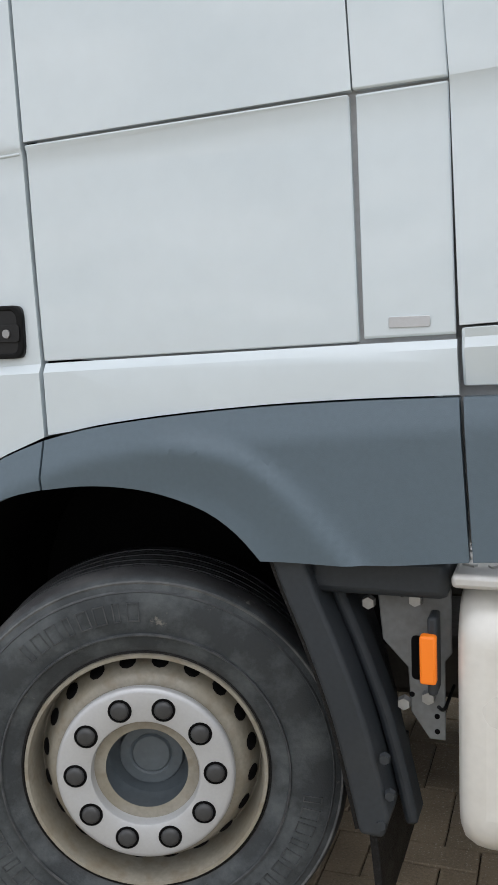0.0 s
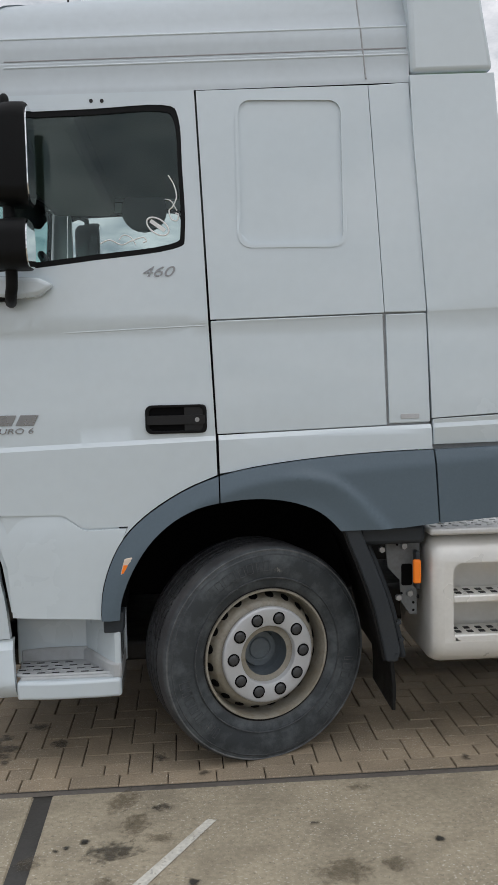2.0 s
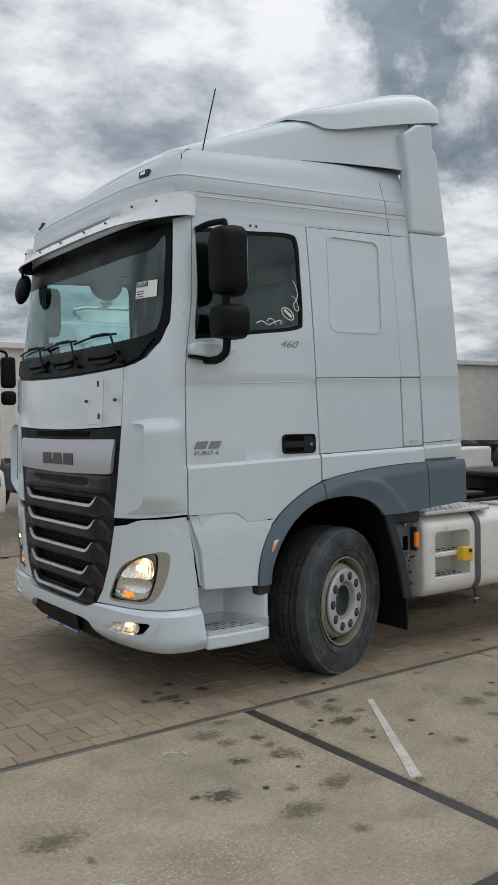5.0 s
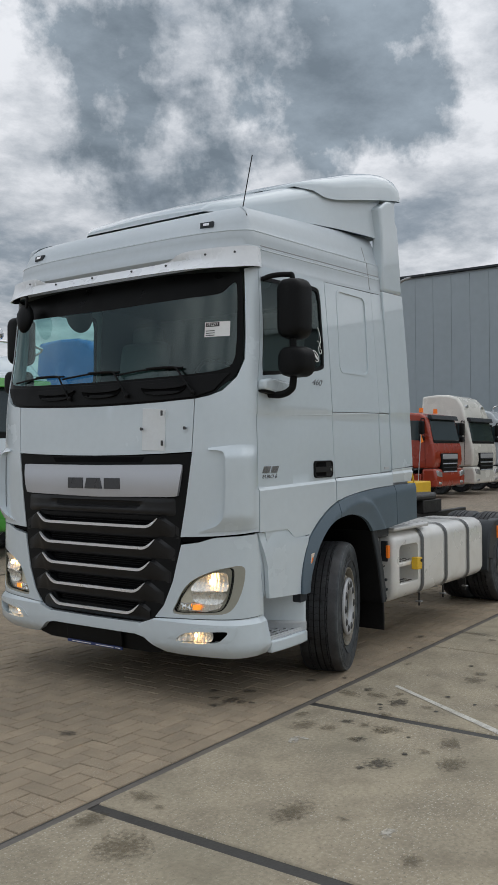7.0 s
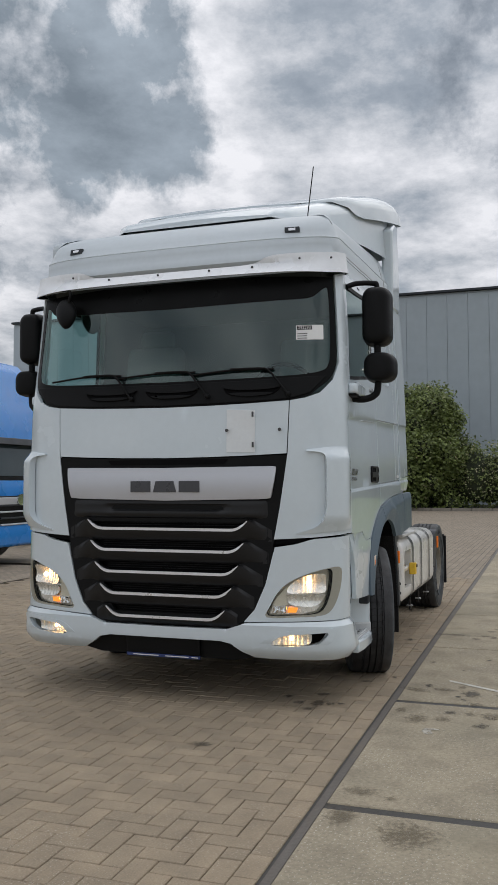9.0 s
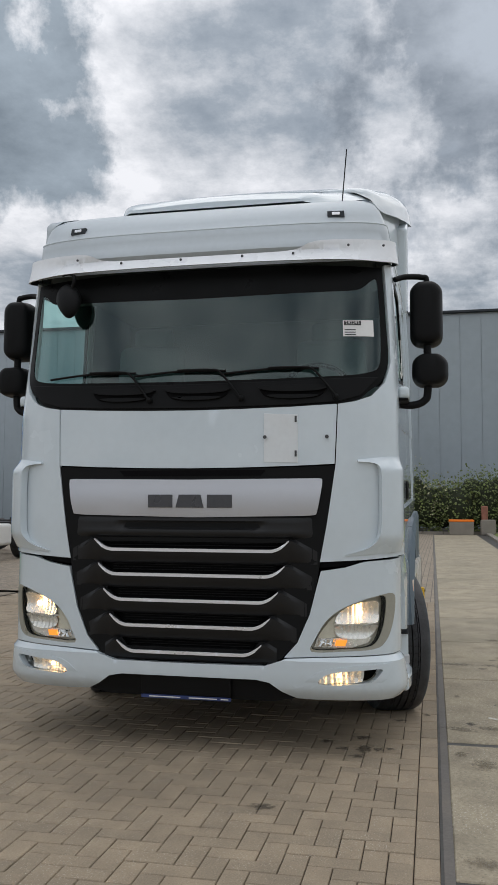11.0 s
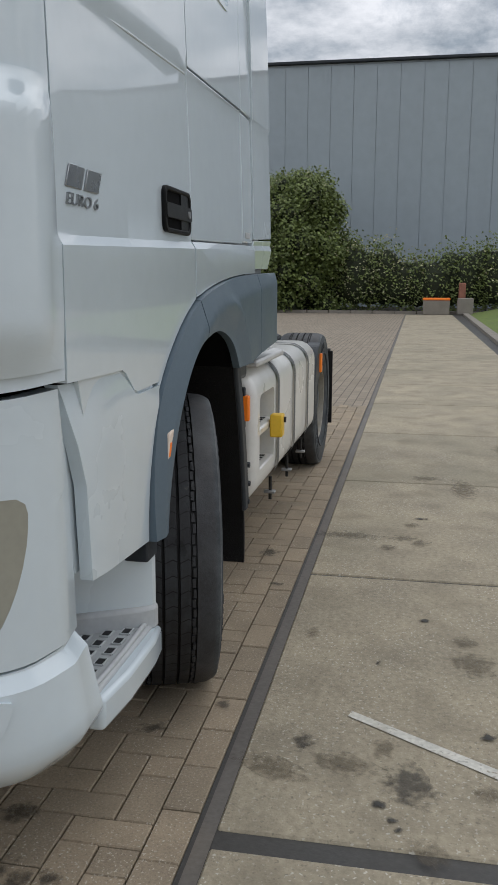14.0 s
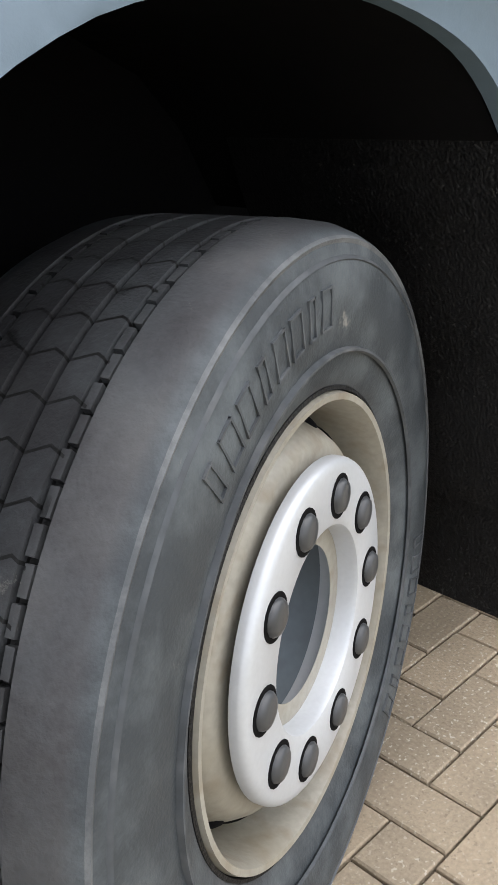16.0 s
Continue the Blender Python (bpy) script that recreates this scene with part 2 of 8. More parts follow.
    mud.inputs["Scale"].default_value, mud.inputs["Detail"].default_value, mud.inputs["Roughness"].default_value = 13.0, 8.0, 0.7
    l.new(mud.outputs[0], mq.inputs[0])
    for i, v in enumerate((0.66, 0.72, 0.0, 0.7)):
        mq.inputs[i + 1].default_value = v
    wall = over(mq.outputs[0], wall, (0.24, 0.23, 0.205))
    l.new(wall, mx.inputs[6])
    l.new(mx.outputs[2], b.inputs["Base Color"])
    return m


def oil_material(name="oil_stain", color=(0.075, 0.065, 0.05), most=0.65):
    """A soaked-in stain that thins out unevenly towards its edge."""
    m = material(name, color, 0.6, vary=0.3, scale=12)
    n, l = m.node_tree.nodes, m.node_tree.links
    tc, ln, nz, sb, mr = n.new("ShaderNodeTexCoord"), n.new("ShaderNodeVectorMath"), n.new("ShaderNodeTexNoise"), n.new("ShaderNodeMath"), n.new("ShaderNodeMapRange")
    off = n.new("ShaderNodeVectorMath")
    off.operation = "SUBTRACT"
    off.inputs[1].default_value = (0.5, 0.5, 0.0)
    l.new(tc.outputs["Generated"], off.inputs[0])
    flatv = n.new("ShaderNodeVectorMath")
    flatv.operation = "MULTIPLY"
    flatv.inputs[1].default_value = (1, 1, 0)
    l.new(off.outputs[0], flatv.inputs[0])
    ln.operation = "LENGTH"
    l.new(flatv.outputs[0], ln.inputs[0])
    geo = n.new("ShaderNodeNewGeometry")
    l.new(geo.outputs["Position"], nz.inputs["Vector"])
    nz.inputs["Scale"].default_value, nz.inputs["Detail"].default_value = 38.0, 7.0
    sb.operation = "MULTIPLY_ADD"
    l.new(nz.outputs[0], sb.inputs[0])
    sb.inputs[1].default_value = 0.95
    l.new(ln.outputs["Value"], sb.inputs[2])
    for i, v in enumerate((0.58, 0.88, most, 0.0)):
        mr.inputs[i + 1].default_value = v
    l.new(sb.outputs[0], mr.inputs[0])
    l.new(mr.outputs[0], n["Principled BSDF"].inputs["Alpha"])
    return m


PAINT = material("white_paint", (0.635, 0.715, 0.762), 0.22, vary=0.02, scale=1.5, fine=20, coat=1.0, dirt=0.04, dirt_color=(0.55, 0.55, 0.52), dirt_scale=2.2, rough_vary=0.06)
PAINT_MATT = material("white_plastic", (0.76, 0.80, 0.82), 0.4, vary=0.03, scale=2, fine=40, dirt=0.12, dirt_color=(0.55, 0.54, 0.5))
GREY = material("grey_plastic", (0.100, 0.140, 0.174), 0.40, vary=0.05, scale=3, fine=90, bump=0.08, bump_scale=500)
GREY_DK = material("dark_grey_plastic", (0.030, 0.036, 0.043), 0.5, spec=0.35, vary=0.12, scale=4, fine=90, bump=0.1, bump_scale=400, dirt=0.15, dirt_color=(0.1, 0.1, 0.095))
BLACK = material("black_plastic", (0.006, 0.0065, 0.007), 0.5, spec=0.15, vary=0.15, scale=6, fine=120, bump=0.12, bump_scale=500)
SHELL = material("dark_shell_and_gap_shade", (0.004, 0.004, 0.0045), 0.85, spec=0.1, vary=0.2)
SEAM = material("grey_seam_and_groove_shade", (0.36, 0.37, 0.38), 0.6, vary=0.1)
RUBBER = material("black_rubber", (0.005, 0.005, 0.0055), 0.5, vary=0.3, bump=1.0, bump_scale=190, spec=0.3, speck=0.6, speck_color=(0.05, 0.05, 0.05), speck_scale=170)
GRILLE_BLACK = material("satin_black_grille", (0.011, 0.0115, 0.0125), 0.40, spec=0.35, vary=0.12, scale=6, fine=120, bump=0.06, bump_scale=500)
EMBLEM = material("smoked_chrome_emblem", (0.085, 0.088, 0.095), 0.35, metal=0.6, vary=0.08)
# roof colour: greyer and less glossy than the cab paint
ROOF_PAINT = material("dull_grey_roof_paint", (0.54, 0.60, 0.64), 0.42, vary=0.03, scale=2, fine=30, coat=0.15, dirt=0.15, dirt_color=(0.46, 0.48, 0.47), dirt_scale=2.5)
VISOR_WHITE = material("white_visor_plastic", (0.82, 0.85, 0.88), 0.3, vary=0.02, scale=2, fine=40, coat=0.3, dirt=0.08, dirt_color=(0.6, 0.6, 0.57))
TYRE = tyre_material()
RIM = material("rim_beige_steel", (0.29, 0.272, 0.228), 0.42, vary=0.14, scale=12, fine=90, dirt=0.6, dirt_color=(0.20, 0.16, 0.11), dirt_scale=26, bump=0.15, moss=0.4, moss_color=(0.24, 0.21, 0.15), moss_scale=7)
SILVER = material("silver_metal_paint", (0.52, 0.535, 0.555), 0.42, metal=0.3, vary=0.04, scale=5, fine=150, dirt=0.06, dirt_color=(0.3, 0.29, 0.27), dirt_scale=14)
SILVER_SATIN = material("brushed_silver_panel", (0.56, 0.58, 0.62), 0.38, metal=0.45, vary=0.04, scale=3, fine=200)
SATIN_CHROME = material("satin_chrome", (0.80, 0.81, 0.83), 0.34, metal=0.55, vary=0.03)
CHROME = material("bright_chrome", (0.82, 0.83, 0.84), 0.15, metal=1.0, vary=0.03, rough_vary=0.05)
STEEL = material("galvanised_steel", (0.42, 0.43, 0.44), 0.42, metal=0.7, vary=0.12, scale=20, dirt=0.3)
IRON = material("greasy_black_iron", (0.022, 0.021, 0.02), 0.55, metal=0.2, vary=0.3, scale=14, bump=0.3, dirt=0.3, dirt_color=(0.08, 0.06, 0.045))
NUT = material("grey_nut_cap", (0.05, 0.052, 0.055), 0.38, vary=0.15)
HUB = material("hub_grey", (0.115, 0.138, 0.155), 0.5, vary=0.12, scale=20, dirt=0.3)
TANK = material("tank_paint", (0.78, 0.775, 0.745), 0.33, metal=0.15, vary=0.03, scale=2, coat=0.3, dirt=0.22, dirt_color=(0.42, 0.39, 0.33), dirt_scale=5)
STRAP = material("strap_grey_steel", (0.10, 0.105, 0.11), 0.5, vary=0.1)
YELLOW = material("yellow_paint", (0.80, 0.50, 0.03), 0.45, vary=0.06, dirt=0.15)
AMBER = glow("amber_lens", (0.90, 0.21, 0.012), 0.10)
AMBER_ON = glow("amber_lens_lit", (1.0, 0.36, 0.04), 0.75)
AMBER_BULB = glow("amber_bulb_light", (1.0, 0.42, 0.06), 6.0)
LAMP_ON = glow("warm_bulb_light", (1.0, 0.56, 0.22), 12.0)
REFLECT = material("headlight_reflector", (0.90, 0.885, 0.85), 0.26, metal=0.55, vary=0.04, scale=30, rough_vary=0.06)
BEZEL_LT = material("pale_olive_trim", (0.70, 0.665, 0.56), 0.35, metal=0.1, vary=0.05)
BEZEL = material("olive_bezel", (0.36, 0.355, 0.30), 0.35, metal=0.2, vary=0.05)
GLASS = glass("tinted_glass", (0.46, 0.72, 0.70), sheen=0.085)
GLASS_SIDE = glass("side_window_glass", (0.80, 0.87, 0.86))
LENS = glass("clear_lens", (0.96, 0.97, 0.96), sheen=0.02)
BLACKGLASS = material("black_glazing_band", (0.004, 0.0045, 0.0045), 0.35, spec=0.12, vary=0.1)
CABIN = material("cabin_grey_trim", (0.11, 0.13, 0.126), 0.7, vary=0.08, scale=4)
CABIN_LT = material("cabin_beige_cloth", (0.15, 0.16, 0.15), 0.8, vary=0.12, scale=10)
STICKER = material("paper_white", (0.82, 0.83, 0.82), 0.6, vary=0.02)
INK = material("print_black_and_hole_shade", (0.012, 0.012, 0.014), 0.6, vary=0.1)
BADGE = material("badge_satin_chrome", (0.34, 0.35, 0.36), 0.3, metal=0.8, vary=0.05)
MIRROR = material("mirror_glass", (0.8, 0.82, 0.83), 0.03, metal=1.0, vary=0.0, rough_vary=0.02)
BRICK = material("paving_brick", (0.325, 0.262, 0.185), 0.85, vary=0.2, scale=7, fine=130, bump=0.6, bump_scale=180, dirt=0.5, dirt_color=(0.18, 0.145, 0.105), dirt_scale=1.1, island=0.13, speck=0.7, speck_color=(0.60, 0.55, 0.46), speck_scale=135)
BRICK_ONE = material("paving_brick_single", (0.325, 0.262, 0.185), 0.85, vary=0.2, scale=7, fine=130, bump=0.6, bump_scale=180, dirt=0.5, dirt_color=(0.18, 0.145, 0.105), dirt_scale=1.1, per_object=0.13, speck=0.7, speck_color=(0.60, 0.55, 0.46), speck_scale=135)
SAND = material("joint_sand", (0.062, 0.048, 0.034), 0.95, vary=0.3, scale=8, bump=0.5)
CONCRETE = material("old_concrete", (0.372, 0.322, 0.234), 0.85, vary=0.24, scale=2.6, fine=45, bump=1.0, bump_scale=130, dirt=0.55, dirt_color=(0.20, 0.172, 0.124), dirt_scale=4.2, speck=0.95, speck_color=(0.60, 0.56, 0.48), speck_scale=85, per_object=0.10, moss=0.55, moss_color=(0.25, 0.23, 0.165), moss_scale=0.8)
TAR = material("joint_tar", (0.052, 0.049, 0.045), 0.55, vary=0.2, scale=10, bump=0.3)
OIL = oil_material()
OIL_PALE = oil_material("faded_stain", (0.11, 0.085, 0.05), 0.42)
OIL_DARK = oil_material("fresh_oil_drop", (0.03, 0.028, 0.024), 0.9)
LINE = material("worn_white_line", (0.60, 0.58, 0.52), 0.8, vary=0.2, scale=18, dirt=0.7, dirt_color=(0.29, 0.25, 0.185), dirt_scale=9, speck=0.9, speck_color=(0.27, 0.235, 0.17), speck_scale=70)
CLAD = material("grey_wall_cladding", (0.365, 0.420, 0.458), 0.5, vary=0.05, scale=0.4, fine=2.0, dirt=0.12, dirt_color=(0.28, 0.32, 0.345), dirt_scale=0.2)
CLAD_EDGE = material("cladding_joint", (0.335, 0.385, 0.42), 0.5, vary=0.05)
LEAF = material("hedge_leaves", (0.155, 0.205, 0.055), 0.55, vary=0.35, scale=1.3, fine=9, island=0.45)
LEAF_LT = material("hedge_flowers", (0.46, 0.45, 0.27), 0.6, vary=0.25, scale=2, fine=9, island=0.4)
# near-black green: the shade deep in the foliage, put into the colour
LEAF_SHADE = material("inner_foliage_shade", (0.022, 0.030, 0.011), 0.8, vary=0.4, scale=3, fine=12)
TWIG = material("bark_brown", (0.09, 0.07, 0.05), 0.9, vary=0.3, bump=0.5)
GRASS = material("grass", (0.14, 0.20, 0.045), 0.9, vary=0.3, scale=2, fine=30, island=0.3, dirt=0.3, dirt_color=(0.25, 0.2, 0.09))
KERB = material("kerb_concrete", (0.26, 0.235, 0.2), 0.85, vary=0.15, scale=3, bump=0.4)


# ---- mesh helpers ----


def link_mesh(name, verts, faces, mat, parent=None, label="", smooth=35, bevel=0.0, segs=2):
    me = bpy.data.meshes.new(name)
    me.from_pydata([tuple(v) for v in verts], [], faces)
    return finish(name, me, mat, parent, label, smooth, bevel, segs)


def finish(name, me, mat, parent, label, smooth, bevel, segs):
    me.validate()
    if smooth:
        me.polygons.foreach_set("use_smooth", [True] * len(me.polygons))
        me.set_sharp_from_angle(angle=radians(smooth))
    me.materials.append(mat)
    ob = new(name, me)
    if parent is not None:
        ob.parent = parent
    if label:
        ob["label"] = label
    if bevel:
        md = ob.modifiers.new("bevel", "BEVEL")
        md.width, md.segments, md.limit_method, md.angle_limit = bevel, segs, "ANGLE", radians(40)
        md.harden_normals = False
    return ob


def part(name, bm, mat, parent=None, label="", smooth=35, bevel=0.0, segs=2):
    bmesh.ops.recalc_face_normals(bm, faces=bm.faces)
    me = bpy.data.meshes.new(name)
    bm.to_mesh(me)
    bm.free()
    return finish(name, me, mat, parent, label, smooth, bevel, segs)


def empty(name, x=0.0, y=0.0, z=0.0, turn=0.0, parent=None):
    ob = new(name)
    ob.matrix_local = pose(x, y, z, 0, 0, turn)
    ob.empty_display_size = 0.2
    if parent is not None:
        ob.parent = parent
    return ob


def add_box(bm, c, s, m=None):
    made = bmesh.ops.create_cube(bm, size=1.0)["verts"]
    bmesh.ops.scale(bm, vec=s, verts=made)
    if m is not None:
        bmesh.ops.transform(bm, matrix=m, verts=made)
    bmesh.ops.translate(bm, vec=c, verts=made)
    return made


def box(name, c, s, mat, parent=None, label="", bevel=0.006, segs=2, m=None):
    bm = bmesh.new()
    add_box(bm, c, s, m)
    return part(name, bm, mat, parent, label, 35, bevel, segs)


def prism(name, outline, lo, hi, axis, mat, parent=None, label="", bevel=0.004, segs=2, smooth=35):
    """A 2D outline carried along an axis: 'y' takes (x, z), 'x' takes (y, z), 'z' takes (x, y)."""
    put = {"y": lambda a, b, k: (a, k, b), "x": lambda a, b, k: (k, a, b), "z": lambda a, b, k: (a, b, k)}[axis]
    bm = bmesh.new()
    a = [bm.verts.new(put(p, q, lo)) for p, q in outline]
    b = [bm.verts.new(put(p, q, hi)) for p, q in outline]
    bm.faces.new(a)
    bm.faces.new(b[::-1])
    for i in range(len(a)):
        j = (i + 1) % len(a)
        bm.faces.new((a[j], a[i], b[i], b[j]))
    return part(name, bm, mat, parent, label, smooth, bevel, segs)


def revolve(name, profile, mat, parent=None, label="", steps=64, closed=False, smooth=30, axis="y"):
    """(radius, along) points turned about the y axis."""
    verts, faces, k = [], [], len(profile)
    for i in range(steps):
        a = 2 * math.pi * i / steps
        for r, y in profile:
            verts.append((r * math.sin(a), y, r * math.cos(a)) if axis == "y" else (r * math.cos(a), r * math.sin(a), y))
    for i in range(steps):
        j = (i + 1) % steps
        for q in range(k if closed else k - 1):
            w = (q + 1) % k
            faces.append((i * k + q, i * k + w, j * k + w, j * k + q))
    bm = bmesh.new()
    vs = [bm.verts.new(v) for v in verts]
    for f in faces:
        try:
            bm.faces.new([vs[t] for t in f])
        except ValueError:
            pass
    bmesh.ops.remove_doubles(bm, verts=bm.verts, dist=1e-5)
    return part(name, bm, mat, parent, label, smooth)


def tube(name, points, radius, mat, parent=None, label="", res=8, cyclic=False):
    cu = bpy.data.curves.new(name, "CURVE")
    cu.dimensions, cu.bevel_depth, cu.bevel_resolution, cu.use_fill_caps = "3D", radius, 3, True
    sp = cu.splines.new("POLY")
    pts = [Vector(p) for p in points]
    fine = []
    if len(pts) > 2:
        ext = [pts[0]] + pts + [pts[-1]]
        for i in range(1, len(ext) - 2):
            for s in range(res):
                t = s / res
                p0, p1, p2, p3 = ext[i - 1:i + 3]
                fine.append(0.5 * ((2 * p1) + (p2 - p0) * t + (2 * p0 - 5 * p1 + 4 * p2 - p3) * t * t + (3 * p1 - p0 - 3 * p2 + p3) * t ** 3))
        fine.append(pts[-1])
    else:
        fine = pts
    sp.points.add(len(fine) - 1)
    for q, p in zip(sp.points, fine):
        q.co = (*p, 1)
    sp.use_cyclic_u = cyclic
    tmp = bpy.data.objects.new(name, cu)
    me = bpy.data.meshes.new_from_object(tmp)
    bpy.data.objects.remove(tmp)
    bpy.data.curves.remove(cu)
    return finish(name, me, mat, parent, label, 50, 0, 2)


def lettering(name, text, size, mat, parent, m, depth=0.002, shear=0.0, wide=1.0):
    cu = bpy.data.curves.new(name, "FONT")
    cu.body, cu.size, cu.extrude, cu.shear, cu.align_x, cu.align_y = text, size, depth, shear, "CENTER", "CENTER"
    tmp = bpy.data.objects.new(name, cu)
    me = bpy.data.meshes.new_from_object(tmp)
    bpy.data.objects.remove(tmp)
    bpy.data.curves.remove(cu)
    me.transform(m @ Matrix.Diagonal((wide, 1, 1, 1)))
    return finish(name, me, mat, parent, "", 0, 0, 2)


def rounded(x0, z0, x1, z1, r, n=5):
    pts = []
    for cx, cz, a0 in ((x1 - r, z1 - r, 0), (x0 + r, z1 - r, 90), (x0 + r, z0 + r, 180), (x1 - r, z0 + r, 270)):
        for i in range(n + 1):
            a = radians(a0 + 90 * i / n)
            pts.append((cx + r * math.cos(a), cz + r * math.sin(a)))
    return pts


def smooth_loop(pts, n=4, closed=True):
    """Catmull-Rom through 2D points."""
    out, k = [], len(pts)
    for i in range(k if closed else k - 1):
        p = [pts[(i + d) % k] if closed else pts[min(max(i + d, 0), k - 1)] for d in (-1, 0, 1, 2)]
        for s in range(n):
            t = s / n
            out.append(tuple(0.5 * (2 * p[1][c] + (p[2][c] - p[0][c]) * t + (2 * p[0][c] - 5 * p[1][c] + 4 * p[2][c] - p[3][c]) * t * t + (3 * p[1][c] - p[0][c] - 3 * p[2][c] + p[3][c]) * t ** 3) for c in (0, 1)))
    if not closed:
        out.append(tuple(pts[-1]))
    return out


# ---- ground, paving and surroundings ----
def ground_sheet():
    s = 700.0
    ob = link_mesh("ground", [(-s, -s, -0.05), (s, -s, -0.05), (s, s, -0.05), (-s, s, -0.05)], [(0, 1, 2, 3)], BRICK_FAR)
    return tagged(ob, "brown brick-paved yard reaching into the distance", "ground", kind="structure")


def far_brick():
    """Small bricks too far off to tell apart: a fine checker of tones with stains."""
    m = material("far_paving", (0.33, 0.275, 0.21), 0.85, vary=0.16, scale=3, fine=90, bump=0.4, bump_scale=60, dirt=0.45, dirt_color=(0.24, 0.20, 0.15), dirt_scale=0.9)
    n, l = m.node_tree.nodes, m.node_tree.links
    b = n["Principled BSDF"]
    geo, bt, mx = n.new("ShaderNodeNewGeometry"), n.new("ShaderNodeTexBrick"), n.new("ShaderNodeMix")
    bt.inputs["Scale"].default_value, bt.inputs["Mortar Size"].default_value = 1.0, 0.006
    bt.inputs["Brick Width"].default_value, bt.inputs["Row Height"].default_value = 0.21, 0.105
    bt.inputs["Color1"].default_value, bt.inputs["Color2"].default_value, bt.inputs["Mortar"].default_value = (1, 1, 1, 1), (0.78, 0.78, 0.78, 1), (0.4, 0.4, 0.4, 1)
    l.new(geo.outputs["Position"], bt.inputs["Vector"])
    mx.data_type, mx.blend_type = "RGBA", "MULTIPLY"
    mx.inputs[0].default_value = 1.0
    l.new(b.inputs["Base Color"].links[0].from_socket, mx.inputs[6])
    l.new(bt.outputs[0], mx.inputs[7])
    l.new(mx.outputs[2], b.inputs["Base Color"])
    return m


BRICK_FAR = far_brick()
ground_sheet()

EDGE = -1.411
far_pave = link_mesh("pavement_far", [(6.71, EDGE, -0.004), (37.6, EDGE, -0.004), (37.6, 40, -0.004), (6.71, 40, -0.004), (-14, 5.2, -0.004), (7.0, 5.2, -0.004), (-14, 40, -0.004), (7.0, 40, -0.004)],
                     [(0, 1, 2, 3), (4, 5, 3, 6)], BRICK_FAR, smooth=0)
tagged(far_pave, "worn brown brick paving of the yard", "pavement", kind="structure")
bed = link_mesh("pavement_bed", [(-14, EDGE, -0.014), (7.0, EDGE, -0.014), (7.0, 5.2, -0.014), (-14, 5.2, -0.014)], [(0, 1, 2, 3)], SAND, smooth=0)
tagged(bed, "dark sand bed between the paving bricks", "pavement", kind="structure")

# concrete strip beside the bricks: slabs two metres long with tarred joints
tar_bed = link_mesh("slab_joint", [(-15, EDGE, -0.007), (38, EDGE, -0.007), (38, -9, -0.007), (-15, -9, -0.007)], [(0, 1, 2, 3)], TAR, smooth=0)
tagged(tar_bed, "grey tar-filled joints between concrete slabs", "pavement", kind="structure")
edge_joint = link_mesh("edge_joint", [(-15, EDGE - 0.013, -0.0055), (38, EDGE - 0.013, -0.0055), (38, EDGE - 0.0545, -0.0035), (-15, EDGE - 0.0545, -0.0035)], [(0, 1, 2, 3)], material("dusty_joint_filling", (0.135, 0.122, 0.108), 0.6, vary=0.2, scale=3, fine=60, dirt=0.6, dirt_color=(0.22, 0.185, 0.14), dirt_scale=1.2, bump=0.3), smooth=0)
tagged(edge_joint, "dusty grey joint filling along the brick edge", "pavement", kind="structure")
SLAB_X = [-0.965 + 2.0 * k for k in range(-7, 19)]


def slab(x0, x1, y0, y1):
    bm = bmesh.new()
    add_box(bm, ((x0 + x1) / 2, (y0 + y1) / 2, -0.05), (x1 - x0, y1 - y0, 0.1))
    return bm


strip = empty("concrete_strip", 0, 0, 0)
tagged(strip, "weathered stained concrete slab strip beside the brick paving", "pavement", kind="structure")
for k, x in enumerate(SLAB_X):
    gap = 0.038 if k in (6, 7, 5) else 0.011
    ob = part("slab", slab(x + gap, x + 2.0 - (0.038 if k + 1 in (6, 7, 5) else 0.011), -3.48, EDGE - 0.055), CONCRETE, None, smooth=0, bevel=0.006, segs=1)
    ob.parent = strip
    if x < 12:
        ob = part("slab", slab(x + 0.01, x + 1.99, -8.9, -3.54), CONCRETE, None, smooth=0, bevel=0.006, segs=1)
        ob.parent = strip


def blot(name, x, y, rx, ry, mat, seed, z=0.0025, turn=0.0, label="", jag=0.28, n=26):
    rnd = random.Random(seed)
    ph = [rnd.uniform(0, 6.28) for _ in range(4)]
    pts = []
    for i in range(n):
        a = 2 * math.pi * i / n
        r = 1 + jag * (0.5 * math.sin(2 * a + ph[0]) + 0.3 * math.sin(3 * a + ph[1]) + 0.25 * math.sin(5 * a + ph[2]) + 0.2 * math.sin(9 * a + ph[3]))
        px, py = rx * r * math.cos(a), ry * r * math.sin(a)
        pts.append((x + px * math.cos(turn) - py * math.sin(turn), y + px * math.sin(turn) + py * math.cos(turn), z))
    ob = link_mesh(name, pts, [tuple(range(n))], mat, smooth=0)
    return tagged(ob, label or "dark oil stain on the pale concrete", "stain", "oil stains on the concrete", kind="structure")


# ---- the truck's skin: a plan curve of rounded front and straight sides ----
SUPER = 3.5


def lerp_table(table, z):
    if z <= table[0][0]:
        return table[0][1]
    for (z0, a), (z1, b) in zip(table, table[1:]):
        if z <= z1:
            return a + (b - a) * (z - z0) / (z1 - z0)
    return table[-1][1]


